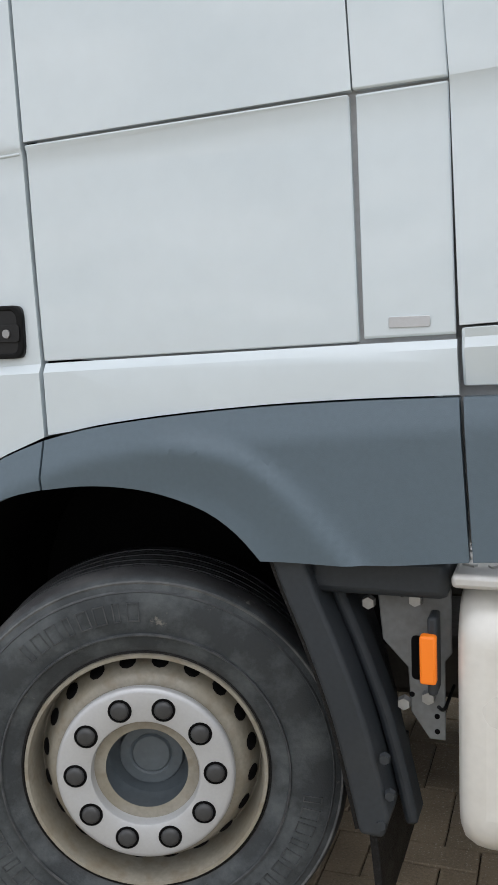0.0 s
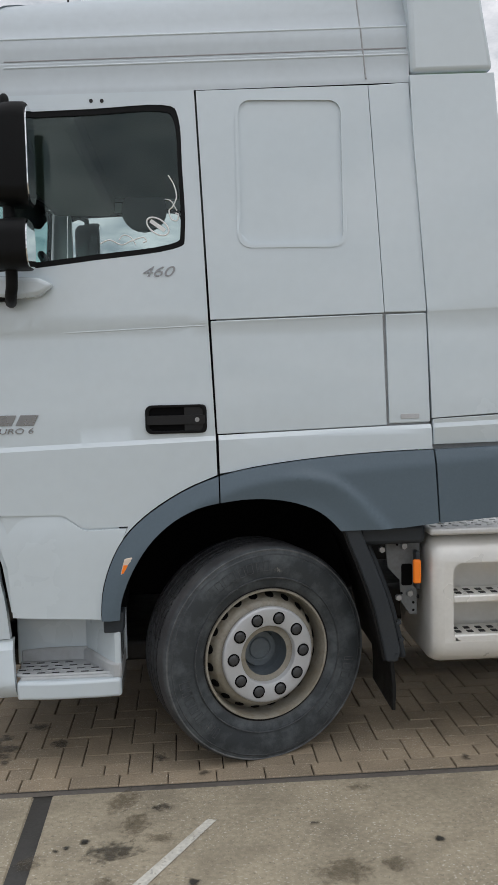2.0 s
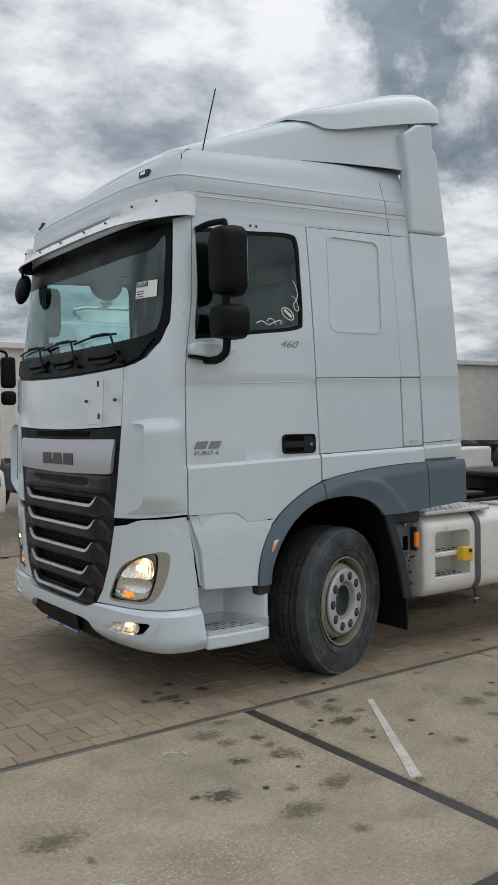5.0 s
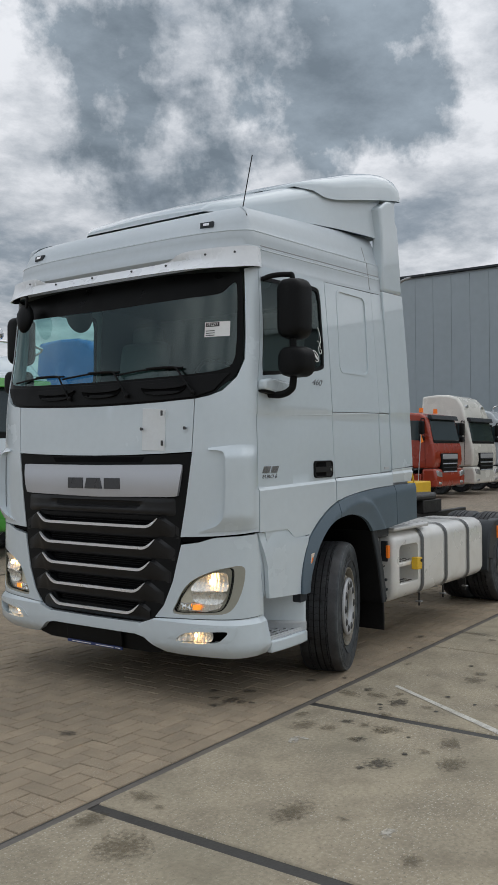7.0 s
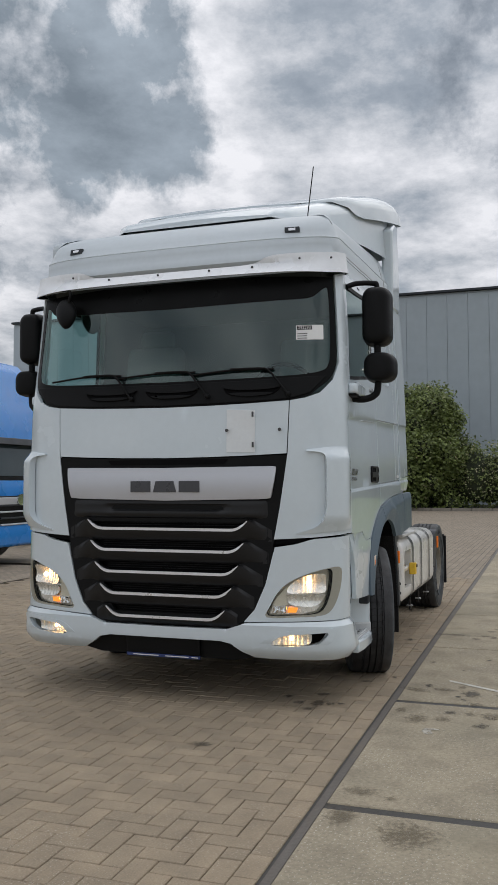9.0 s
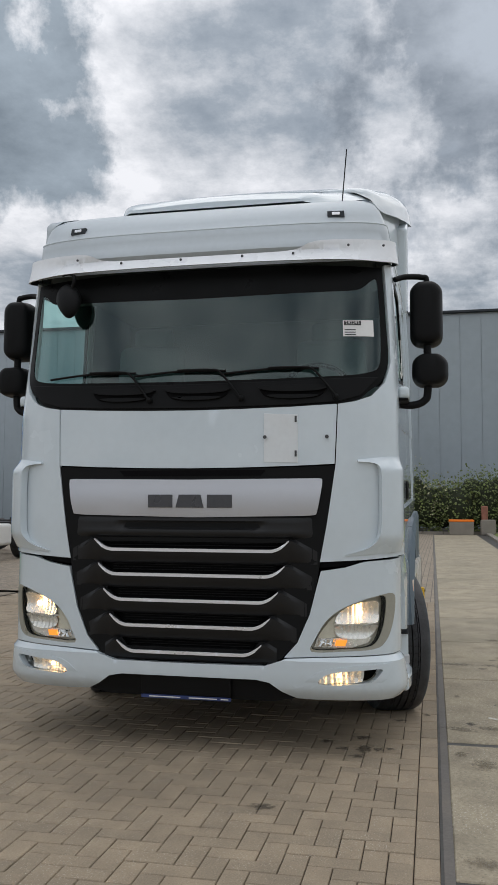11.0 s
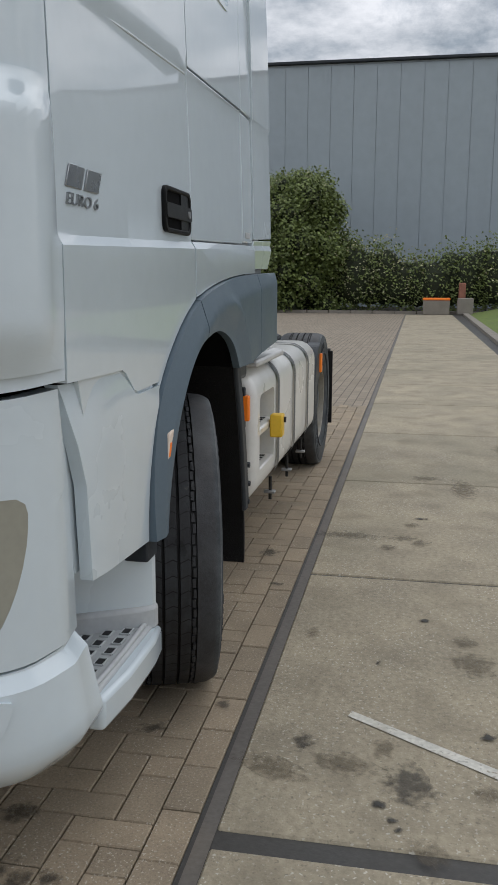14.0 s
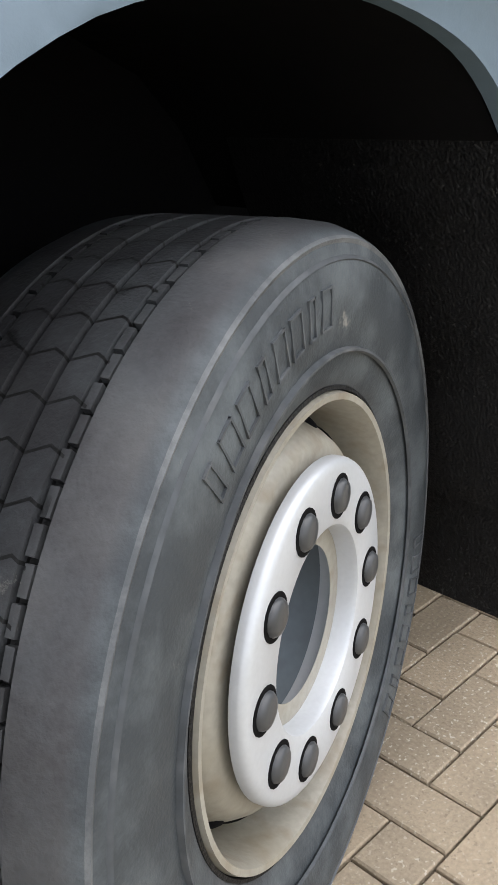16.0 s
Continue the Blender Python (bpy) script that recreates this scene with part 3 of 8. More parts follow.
FRONT_X = [(0.25, -1.475), (0.45, -1.50), (0.65, -1.495), (1.1, -1.482), (1.65, -1.475), (2.02, -1.458), (2.2, -1.43), (2.47, -1.385), (2.84, -1.325), (2.95, -1.315), (3.18, -1.265), (3.3, -1.235)]
CORNER_X = [(2.0, -1.15), (2.4, -1.10)]
HALF_W = [(1.45, 1.2115), (1.7, 1.2105), (1.95, 1.206), (2.2, 1.1985), (2.45, 1.1885), (2.7, 1.1755), (2.95, 1.160), (3.1, 1.150), (3.2, 1.135)]
TABLE = []
_len = 0.0
_prev = None
for _i in range(401):
    _t = math.pi / 2 * _i / 400
    _p = (1.21 * math.sin(_t) ** (2 / SUPER), -1.15 - 0.325 * math.cos(_t) ** (2 / SUPER) if _i < 400 else -1.15)
    if _prev:
        _len += math.hypot(_p[0] - _prev[0], _p[1] - _prev[1])
    TABLE.append((_len, _t, _p[0]))
    _prev = _p
U_C = _len


def UF(y):
    """Distance along the skin of a place y on the front."""
    a = abs(y)
    for (l0, _, y0), (l1, _, y1) in zip(TABLE, TABLE[1:]):
        if a <= y1:
            return math.copysign(l0 + (l1 - l0) * (a - y0) / max(1e-9, y1 - y0), y)
    return math.copysign(U_C, y)


def US(x, s=-1):
    """Distance along the skin of a place x on the side s."""
    return s * (U_C + x + 1.15)


def belt(x):
    return 1.936 + 0.032 * (x + 0.2)


def sill(x):
    return 1.447 + 0.030 * (x + 0.2)


def crease(x, z):
    """Outward steps of the body side: below the belt line it falls back a little, below the sill line it stands proud."""
    d = 0.0
    b, s = belt(x), sill(x)
    if z < b:
        d -= 0.006 * min(1, (b - z) / 0.012) * max(0, 1 - (b - z) / 0.42)
    if z < s:
        d += 0.013 * min(1, (s - z) / 0.020)
    return d


def base_point(u, z):
    a = abs(u)
    sgn = -1 if u < 0 else 1
    w = lerp_table(HALF_W, z)
    xs, xf = lerp_table(CORNER_X, z), lerp_table(FRONT_X, z)
    if a >= U_C:
        x = -1.15 + (a - U_C)
        return Vector((max(x, xs) if x < -1.0 else x, sgn * (w + crease(x, z)), z)), x
    lo, hi = 0, 400
    while hi - lo > 1:
        mid = (lo + hi) // 2
        if TABLE[mid][0] <= a:
            lo = mid
        else:
            hi = mid
    f = (a - TABLE[lo][0]) / max(1e-9, TABLE[hi][0] - TABLE[lo][0])
    t = TABLE[lo][1] + f * (TABLE[hi][1] - TABLE[lo][1])
    c = max(0.0, math.cos(t)) ** (2 / SUPER)
    fade = max(0.0, min(1.0, (a - U_C + 0.11) / 0.045))
    return Vector((xs - (xs - xf) * c, sgn * (w * math.sin(t) ** (2 / SUPER) + crease(-1.15, z) * fade), z)), None


def skin_point(u, z, off):
    p, _ = base_point(u, z)
    if off == 0:
        return p
    q, r = base_point(u + 0.004, z)[0], base_point(u - 0.004, z)[0]
    t = q - r
    n = Vector((t.y, -t.x, 0)).normalized()
    c = Vector((0.1, 0, 0))
    if (p - c).dot(n) < 0:
        n = -n
    return p + n * off


def skin(name, outline, mat, parent, off=0.0, thick=0.02, holes=(), bevel=0.004, label="", shape=None, smooth=30, du=0.045, dz=0.11, all_u=False):
    """A body panel cut to a 2D outline of (u, z) and laid on the skin. shape(u, z) adds to the offset."""
    bm = bmesh.new()
    edges = []
    for loop in (outline, *holes):
        vs = [bm.verts.new((u, z, 0)) for u, z in loop]
        edges += [bm.edges.new((vs[i], vs[(i + 1) % len(vs)])) for i in range(len(vs))]
    bmesh.ops.triangle_fill(bm, edges=edges, use_beauty=True)
    us, zs = [p[0] for p in outline], [p[1] for p in outline]

    def cut(co, no):
        bmesh.ops.bisect_plane(bm, geom=bm.verts[:] + bm.edges[:] + bm.faces[:], dist=1e-5, plane_co=co, plane_no=no)

    u = math.floor(min(us) / du) * du + du
    while u < max(us) - 1e-4:
        if all_u or abs(u) < U_C + 0.16:
            cut((u, 0, 0), (1, 0, 0))
        u += du
    z = math.floor(min(zs) / dz) * dz + dz
    while z < max(zs) - 1e-4:
        cut((0, z, 0), (0, 1, 0))
        z += dz
    if max(abs(q) for q in us) > U_C - 0.1:
        sg = -1 if min(us) < 0 and abs(min(us)) > U_C - 0.1 else 1
        for line, offs in ((belt, (0.0, -0.012, -0.2, -0.42)), (sill, (0.0, -0.020))):
            z0, k = line(-1.15), 0.031
            for o in offs:
                cut((sg * U_C, z0 + o, 0), (-sg * k, 1, 0))
    bmesh.ops.recalc_face_normals(bm, faces=bm.faces)
    bm.verts.index_update()
    flat2 = [(v.co.x, v.co.y) for v in bm.verts]
    faces = [[v.index for v in f.verts] for f in bm.faces]
    border = [tuple(v.index for v in e.verts) for e in bm.edges if len(e.link_faces) == 1]
    bm.free()
    k = len(flat2)
    verts = []
    for d in ((0.0, -thick) if thick else (0.0,)):
        for uu, zz in flat2:
            o = off + d + (shape(uu, zz) if shape else 0)
            verts.append(skin_point(uu, zz, o if abs(o) > 1e-6 else 1e-6))
    bm = bmesh.new()
    vv = [bm.verts.new(v) for v in verts]
    for f in faces:
        for fl in (f, [i + k for i in reversed(f)]) if thick else (f,):
            try:
                bm.faces.new([vv[i] for i in fl])
            except ValueError:
                pass
    for a, b in border if thick else ():
        try:
            bm.faces.new((vv[a], vv[b], vv[b + k], vv[a + k]))
        except ValueError:
            pass
    ob = part(name, bm, mat, parent, label, smooth, bevel)
    if not thick:
        p = ob.data.polygons[len(ob.data.polygons) // 2]
        if p.normal.dot(p.center - Vector((0.1, 0, p.center.z))) < 0:
            ob.data.flip_normals()
    return ob


def both_sides(make):
    for s in (-1, 1):
        make(s)


def side_loop(points, s):
    return [(US(x, s), z) for x, z in points]


truck = empty("tractor_truck", 0, 0, 0)
tagged(truck, "white two-axle tractor truck with grey wheel arches parked on brick paving", "truck")

# inner shell that closes the cab and shows dark in the gaps
skin("cab_shell", [(US(0.68, -1), 1.30), (US(-0.25, -1), 1.30), (US(-0.8, -1), 1.02), (US(-1.1, -1), 0.75), (UF(-0.8), 0.6), (UF(0.8), 0.6), (US(-1.1, 1), 0.75), (US(-0.8, 1), 1.02), (US(-0.25, 1), 1.30), (US(0.68, 1), 1.30), (US(0.68, 1), 2.0), (UF(1.0), 2.0), (UF(-1.0), 2.0), (US(0.68, -1), 2.0)],
     SHELL, truck, off=-0.03, thick=0.015, bevel=0, shape=lambda u, z: -0.11 if abs(u) < U_C + 0.1 and z < 1.12 else (-0.06 if abs(u) < U_C else 0.0), dz=0.06)
both_sides(lambda s: skin("cab_rear_shell", side_loop([(0.68, 1.99), (0.68, 2.95), (-0.235, 2.92), (-0.235, 1.99)], s), SHELL, truck, off=-0.03, thick=0.015, bevel=0))
box("rear_wall", (0.69, 0, 2.2), (0.03, 2.26, 2.0), PAINT_MATT, truck, "white rear wall of the cab")
box("cab_floor", (-0.35, 0, 1.28), (1.95, 2.2, 0.04), CABIN, truck, "dark floor of the cab")

ARCH_OUT = [(-0.724, 0.661), (-0.715, 0.78), (-0.68, 0.90), (-0.62, 1.01), (-0.53, 1.10), (-0.42, 1.175), (-0.31, 1.232), (-0.205, 1.271)]
ARCH_TOP = [(-0.199, 1.273), (-0.1, 1.296), (0.0, 1.312), (0.15, 1.330), (0.35, 1.347), (0.55, 1.357), (0.738, 1.362)]
ARCH_IN = [(0.323, 1.018), (0.27, 1.075), (0.20, 1.122), (0.10, 1.155), (0.0, 1.17), (-0.10, 1.171), (-0.199, 1.16)]
ARCH_IN2 = [(-0.205, 1.160), (-0.30, 1.138), (-0.40, 1.088), (-0.49, 1.012), (-0.56, 0.918), (-0.610, 0.82), (-0.637, 0.74), (-0.645, 0.665)]


ARCH_OUT, ARCH_IN, ARCH_IN2, ARCH_TOP = (smooth_loop(q, 3, False) for q in (ARCH_OUT, ARCH_IN, ARCH_IN2, ARCH_TOP))
CREST = [(-100, 0.625), (-60, 0.645), (-35, 0.66), (-11.5, 0.682), (3, 0.722), (16.5, 0.770), (26, 0.792), (33.8, 0.782), (41.4, 0.765), (47, 0.760), (80, 0.76)]


def arch_shape(u, z):
    """The moulded lip of the wheel arch, a crest round the opening, the flat skirt behind it and the bevel on top."""
    x = abs(u) - U_C - 1.15
    r, ang = math.hypot(x + 0.06, z - 0.52), math.degrees(math.atan2(x + 0.06, z - 0.52))
    rc = lerp_table(CREST, ang)
    back = min(1.0, max(0.0, (ang - 10) / 12))
    line = 1.262 + 0.072 * (x - 0.155)
    if r < rc:
        lip = 0.040 - 0.017 * min(1, (rc - r) / 0.1)
    else:
        lip = 0.040 - 0.034 * min(1, (r - rc) / 0.10)
    if r >= rc or x > 0.5:
        flat = 0.024 if z < line else 0.024 - 0.021 * min(1, (z - line) / 0.07)
        t = min(1.0, max(0.0, (r - rc) / 0.036))
        t = t * t * (3 - 2 * t)
        rear = 0.040 * (1 - t) + flat * t
        lip = lip * (1 - back) + rear * back
    return lip


def side_body(s):
    g = 0.003
    win = smooth_loop([(-1.135, 2.80), (-1.06, 2.822), (-0.70, 2.84), (-0.40, 2.856), (-0.335, 2.80), (-0.325, 2.60), (-0.32, 2.32), (-0.37, 2.248), (-0.70, 2.205), (-1.06, 2.166), (-1.15, 2.19), (-1.15, 2.5)], 4)
    door = [(-1.205, 1.128), (-1.205, 1.6), (-1.20, 2.1), (-1.18, 2.890), (-0.266, 2.917), (-0.228 - g, 1.936), (-0.209 - g, 1.447), (-0.206 - g, 1.278)] + [(x - 0.002, z + 0.006) for x, z in reversed(ARCH_OUT[9:-3])] + [(-0.60, 1.066), (-0.775, 1.062), (-0.80, 1.068), (-0.862, 1.115), (-0.885, 1.124)]
    d = skin("door", side_loop(door, s), PAINT, truck, holes=[side_loop(win, s)], thick=0.03, label="white cab door with a dark side window", du=0.06, all_u=True)
    frame_in = [(x * 0.955 - 0.033, (z - 2.5) * 0.925 + 2.502) for x, z in win]
    skin("window_seal", side_loop(win, s), BLACK, d, off=-0.004, thick=0.02, holes=[side_loop(frame_in, s)], bevel=0.003, label="black rubber window seal")
    pane = skin("window_pane", side_loop(frame_in, s), GLASS_SIDE, d, off=-0.012, thick=0, bevel=0, label="tinted side window glass")
    pane.visible_shadow = False
    low = [(-1.19, 1.122), (-0.885, 1.117), (-0.862, 1.108), (-0.80, 1.061), (-0.775, 1.055), (-0.605, 1.058)] + [(x - 0.004, z) for x, z in reversed(ARCH_OUT[:10])] + [(-0.735, 0.664), (-1.105, 0.684), (-1.12, 0.9)]

    def bulge(u, z):
        x = abs(u) - U_C - 1.15
        d = 0.008 if z < 1.02 else 0.008 - 0.014 * (z - 1.02) / 0.1
        return d - 0.014 * max(0.0, (-1.0 - x) / 0.15) ** 2
    skin("lower_side_panel", side_loop(low, s), PAINT, truck, off=0.0, thick=0.03, shape=bulge, label="white panel below the door", du=0.03)
    skin("panel_backing", side_loop([(-1.15, 1.16), (-0.70, 1.16), (-0.62, 1.03), (-1.1, 1.0)], s), PAINT, truck, off=-0.006, thick=0.01, bevel=0)
    # rear quarter panels
    rec = rounded(-0.082, 2.262, 0.362, 2.876, 0.05)
    q = skin("side_panel", side_loop([(-0.222, 1.946), (-0.258, 2.915), (0.481, 2.938), (0.533, 1.963)], s), PAINT, truck, thick=0.02, holes=[side_loop(rec, s)], label="white cab side panel with a blanked window")
    rec2 = rounded(-0.081, 2.263, 0.361, 2.875, 0.05)
    skin("recess_panel", side_loop(rec2, s), PAINT, q, off=-0.007, thick=0.02, bevel=0.006)
    rim_o, rim_i = rounded(-0.096, 2.248, 0.376, 2.890, 0.06), rounded(-0.080, 2.264, 0.360, 2.874, 0.05)
    skin("recess_moulding", side_loop(rim_o, s), PAINT, q, off=0.004, thick=0.012, holes=[side_loop(rim_i, s)], bevel=0.003)
    skin("storage_hatch", side_loop([(-0.221, 1.940), (-0.204, 1.4535), (0.539, 1.474), (0.527, 1.957)], s), PAINT, truck, thick=0.02, label="white outer storage locker hatch")
    st = skin("rear_strip", side_loop([(0.536, 1.963), (0.484, 2.938), (0.660, 2.950), (0.720, 1.965)], s), PAINT, truck, thick=0.02)
    skin("rear_strip", side_loop([(0.541, 1.955), (0.549, 1.480), (0.731, 1.484), (0.720, 1.959)], s), PAINT, truck, thick=0.02)
    sillp = [(-0.200, 1.449), (-0.198, 1.283)] + [(x, z + 0.004) for x, z in ARCH_TOP[2:]] + [(0.737, 1.372), (0.733, 1.474), (0.55, 1.470)]
    skin("sill_panel", side_loop(sillp, s), PAINT, truck, thick=0.025)
    if s < 0:
        skin("maker_plate", side_loop(rounded(0.600, 1.50, 0.682, 1.522, 0.004, 2), s), SILVER, truck, off=0.003, thick=0.004, bevel=0.001, label="small blank maker plate")
    # grey wheel arch, in two lengths
    a1 = skin("wheel_arch", side_loop(ARCH_OUT + ARCH_IN2, s), GREY, truck, off=0.002, thick=0.026, shape=arch_shape, bevel=0.004, label="grey plastic front wheel arch", dz=0.022, du=0.022, all_u=True, smooth=50)
    a2 = skin("wheel_arch", side_loop(ARCH_TOP + [(0.757, 1.04), (0.6, 1.024)] + ARCH_IN, s), GREY, truck, off=0.002, thick=0.026, shape=arch_shape, bevel=0.004, label="grey plastic rear wheel arch", dz=0.018, du=0.022, all_u=True, smooth=50)
    skin("wheel_arch_end", side_loop([(0.746, 1.362), (1.132, 1.372), (1.140, 1.066), (0.764, 1.040)], s), GREY, truck, off=0.002, thick=0.04, shape=arch_shape, bevel=0.004, dz=0.018, du=0.06, all_u=True, label="grey plastic fairing skirt", smooth=50)
    skin("seam_backing", side_loop([(-0.195, 1.46), (-0.195, 2.93), (0.70, 2.955), (0.73, 1.40)], s), SEAM, truck, off=-0.016, thick=0.006, bevel=0)
    skin("skirt_backing", side_loop([(0.70, 1.06), (0.70, 2.9), (1.0, 2.95), (1.10, 1.6), (1.12, 1.08)], s), SEAM, truck, off=-0.045, thick=0.01, bevel=0)
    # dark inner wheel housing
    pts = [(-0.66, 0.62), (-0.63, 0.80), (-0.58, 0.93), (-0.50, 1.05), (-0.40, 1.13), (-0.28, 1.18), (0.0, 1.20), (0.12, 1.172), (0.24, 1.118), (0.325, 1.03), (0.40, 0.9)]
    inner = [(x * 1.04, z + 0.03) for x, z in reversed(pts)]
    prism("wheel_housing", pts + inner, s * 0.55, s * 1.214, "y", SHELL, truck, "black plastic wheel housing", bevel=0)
    # side fairing behind the cab
    fair = [(0.662, 2.975), (0.672, 2.7), (0.722, 1.965), (0.738, 1.50), (1.128, 1.520), (1.105, 2.0), (1.030, 2.985)]
    skin("side_fairing", side_loop(fair, s), PAINT, truck, off=0.008, thick=0.03, bevel=0.008, label="white side fairing behind the cab",
         shape=lambda u, z: max(0, (z - 2.0)) * 0.012)
    skin("side_fairing_foot", side_loop([(0.741, 1.496), (0.743, 1.382), (1.126, 1.388), (1.126, 1.512)], s), PAINT, truck, off=0.0, thick=0.03, bevel=0.006,
         shape=lambda u, z: -0.02 + 0.028 * max(0, (z - 1.38)) / 0.12)


both_sides(side_body)


# front corner panels, bonnet flap, grille, bumper
def corner(s):
    o = [(UF(s * 0.870), 2.004), (UF(s * 0.852), 1.650), (UF(s * 0.80), 1.30), (UF(s * 0.762), 1.095), (UF(s * 1.0), 1.108), (US(-1.214, s), 1.135), (US(-1.212, s), 1.6), (US(-1.207, s), 2.1), (US(-1.187, s), 2.885), (UF(s * 1.166), 2.86), (UF(s * 1.172), 2.5), (UF(s * 1.175), 2.26), (UF(s * 1.14), 2.14), (UF(s * 1.06), 2.052), (UF(s * 0.97), 2.02)]
    p = skin("corner_panel", o, PAINT, truck, thick=0.025, bevel=0.005, label="white corner panel of the cab", du=0.03)
    edge = smooth_loop([(0.975, 1.668), (1.05, 1.662), (1.082, 1.64), (1.09, 1.56), (1.09, 1.42), (1.086, 1.30), (1.072, 1.225), (1.03, 1.178), (0.96, 1.152), (0.905, 1.138)], 4, False)
    prof = [(US(-1.223, s), 1.16), (US(-1.223, s), 1.70), (UF(s * 1.15), 1.702), (UF(s * 1.06), 1.690), (UF(s * 0.975), 1.680)] + [(UF(s * y), z) for y, z in edge] + [(UF(s * 0.905), 1.128), (UF(s * 1.0), 1.136), (UF(s * 1.10), 1.146)]

    def bulge(u, z):
        a = abs(u)
        e = max(0.0, min(1.0, (U_C - 0.03 - a) / 0.17))
        t = max(0.0, min(1.0, (1.705 - z) / 0.09)) * max(0.0, min(1.0, (z - 1.115) / 0.14))
        e, t = e * e * (3 - 2 * e), t * t * (3 - 2 * t)
        return 0.052 * e * t
    skin("air_deflector", prof, PAINT, p, off=0.003, thick=0.05, shape=bulge, bevel=0.008, label="white corner air deflector", du=0.016, dz=0.022, smooth=50)


both_sides(corner)
flap = skin("bonnet_flap", [(UF(-0.864), 2.004), (UF(-0.6), 1.990), (UF(-0.3), 1.982), (UF(0), 1.979), (UF(0.3), 1.982), (UF(0.6), 1.990), (UF(0.864), 2.004), (UF(0.846), 1.656), (UF(0.6), 1.645), (UF(0.3), 1.637), (UF(0), 1.634), (UF(-0.3), 1.637), (UF(-0.6), 1.645), (UF(-0.846), 1.656)], PAINT, truck, thick=0.025, bevel=0.005, label="white front service flap")
skin("plate_patch", [(UF(-0.437), 1.953), (UF(-0.437), 1.668), (UF(-0.636), 1.663), (UF(-0.636), 1.945)], PAINT_MATT, flap, off=0.004, thick=0.004, bevel=0.001, label="off-white metal hatch on the flap")
for zz in (1.915, 1.715):
    box("hinge", (-1.488, -0.628, zz), (0.012, 0.012, 0.035), NUT, flap, "small dark steel hinge", 0.002)
for yy in (-0.447, -0.806):
    bm = bmesh.new()
    bmesh.ops.create_cone(bm, cap_ends=True, segments=14, radius1=0.011, radius2=0.009, depth=0.016, matrix=pose(-1.487 if yy > -0.6 else -1.462, yy, 1.812, 0, 90, 0))
    part("latch", bm, NUT, flap, "small round steel latch")

grille = empty("grille")
grille.parent = truck
GRILL = [(0.848, 1.648), (0.80, 1.30), (0.760, 1.08), (0.745, 0.98), (0.70, 0.80), (0.63, 0.64), (0.54, 0.545), (0.44, 0.515)]


def grill_y(z):
    t = sorted((b, a) for a, b in GRILL)
    return lerp_table(t, z)


loop = [(UF(-y), z) for y, z in GRILL] + [(UF(y), z) for y, z in reversed(GRILL)] + [(UF(0.5), 1.634), (UF(0), 1.627), (UF(-0.5), 1.634)]
skin("grille_back", loop, SHELL, grille, off=-0.055, thick=0.01, bevel=0, label="black mesh backing of the grille")
hole = [(UF(-0.60), 1.20), (UF(-0.55), 1.06), (UF(-0.50), 0.86), (UF(-0.43), 0.66), (UF(-0.38), 0.59), (UF(0.38), 0.59), (UF(0.43), 0.66), (UF(0.50), 0.86), (UF(0.55), 1.06), (UF(0.60), 1.20)]
skin("grille_frame", loop, BLACK, grille, off=-0.006, thick=0.03, holes=[hole], bevel=0.006, label="matt black grille frame", dz=0.06)
panel = smooth_loop([(0.70, 1.572), (0.762, 1.572), (0.776, 1.556), (0.764, 1.47), (0.744, 1.376), (0.728, 1.362), (0.66, 1.357)], 4, False)


def panel_form(u, z):
    """Crowned plate with a fold below its upper edge."""
    d = -0.10 * (z - 1.53) if z > 1.53 else 0.006 - 0.006 * ((z - 1.45) / 0.08) ** 2
    return d - 0.010 * (u / UF(0.75)) ** 4


skin("grille_panel", [(UF(-y), z) for y, z in panel] + [(UF(0), 1.345)] + [(UF(y), z) for y, z in reversed(panel)] + [(UF(0), 1.566)], SILVER_SATIN, grille, off=0.020, thick=0.04, bevel=0.006, label="brushed silver grille panel", shape=panel_form, dz=0.01, du=0.06, smooth=12)
skin("air_slot", [(UF(-0.45), 1.622), (UF(-0.42), 1.588), (UF(0.42), 1.588), (UF(0.45), 1.622)], SHELL, grille, off=-0.002, thick=0.01, bevel=0.003)
LOUVRE = [1.155, 1.01, 0.862, 0.715, 0.565]
LIP_W = [0.575 - 0.155 * (k / 4) ** 1.3 for k in range(5)]


def ease(a, b, v):
    t = max(0.0, min(1.0, (v - a) / (b - a)))
    return t * t * (3 - 2 * t)


def lip_z(k, y):
    """Height of the louvre's front lip: level, sweeping up at both ends."""
    t = max(0.0, (abs(y) - LIP_W[k] + 0.10) / 0.10)
    return LOUVRE[k] + 0.046 * min(1.2, t) ** 2 - 0.55 * max(0.0, abs(y) - LIP_W[k] - 0.012)


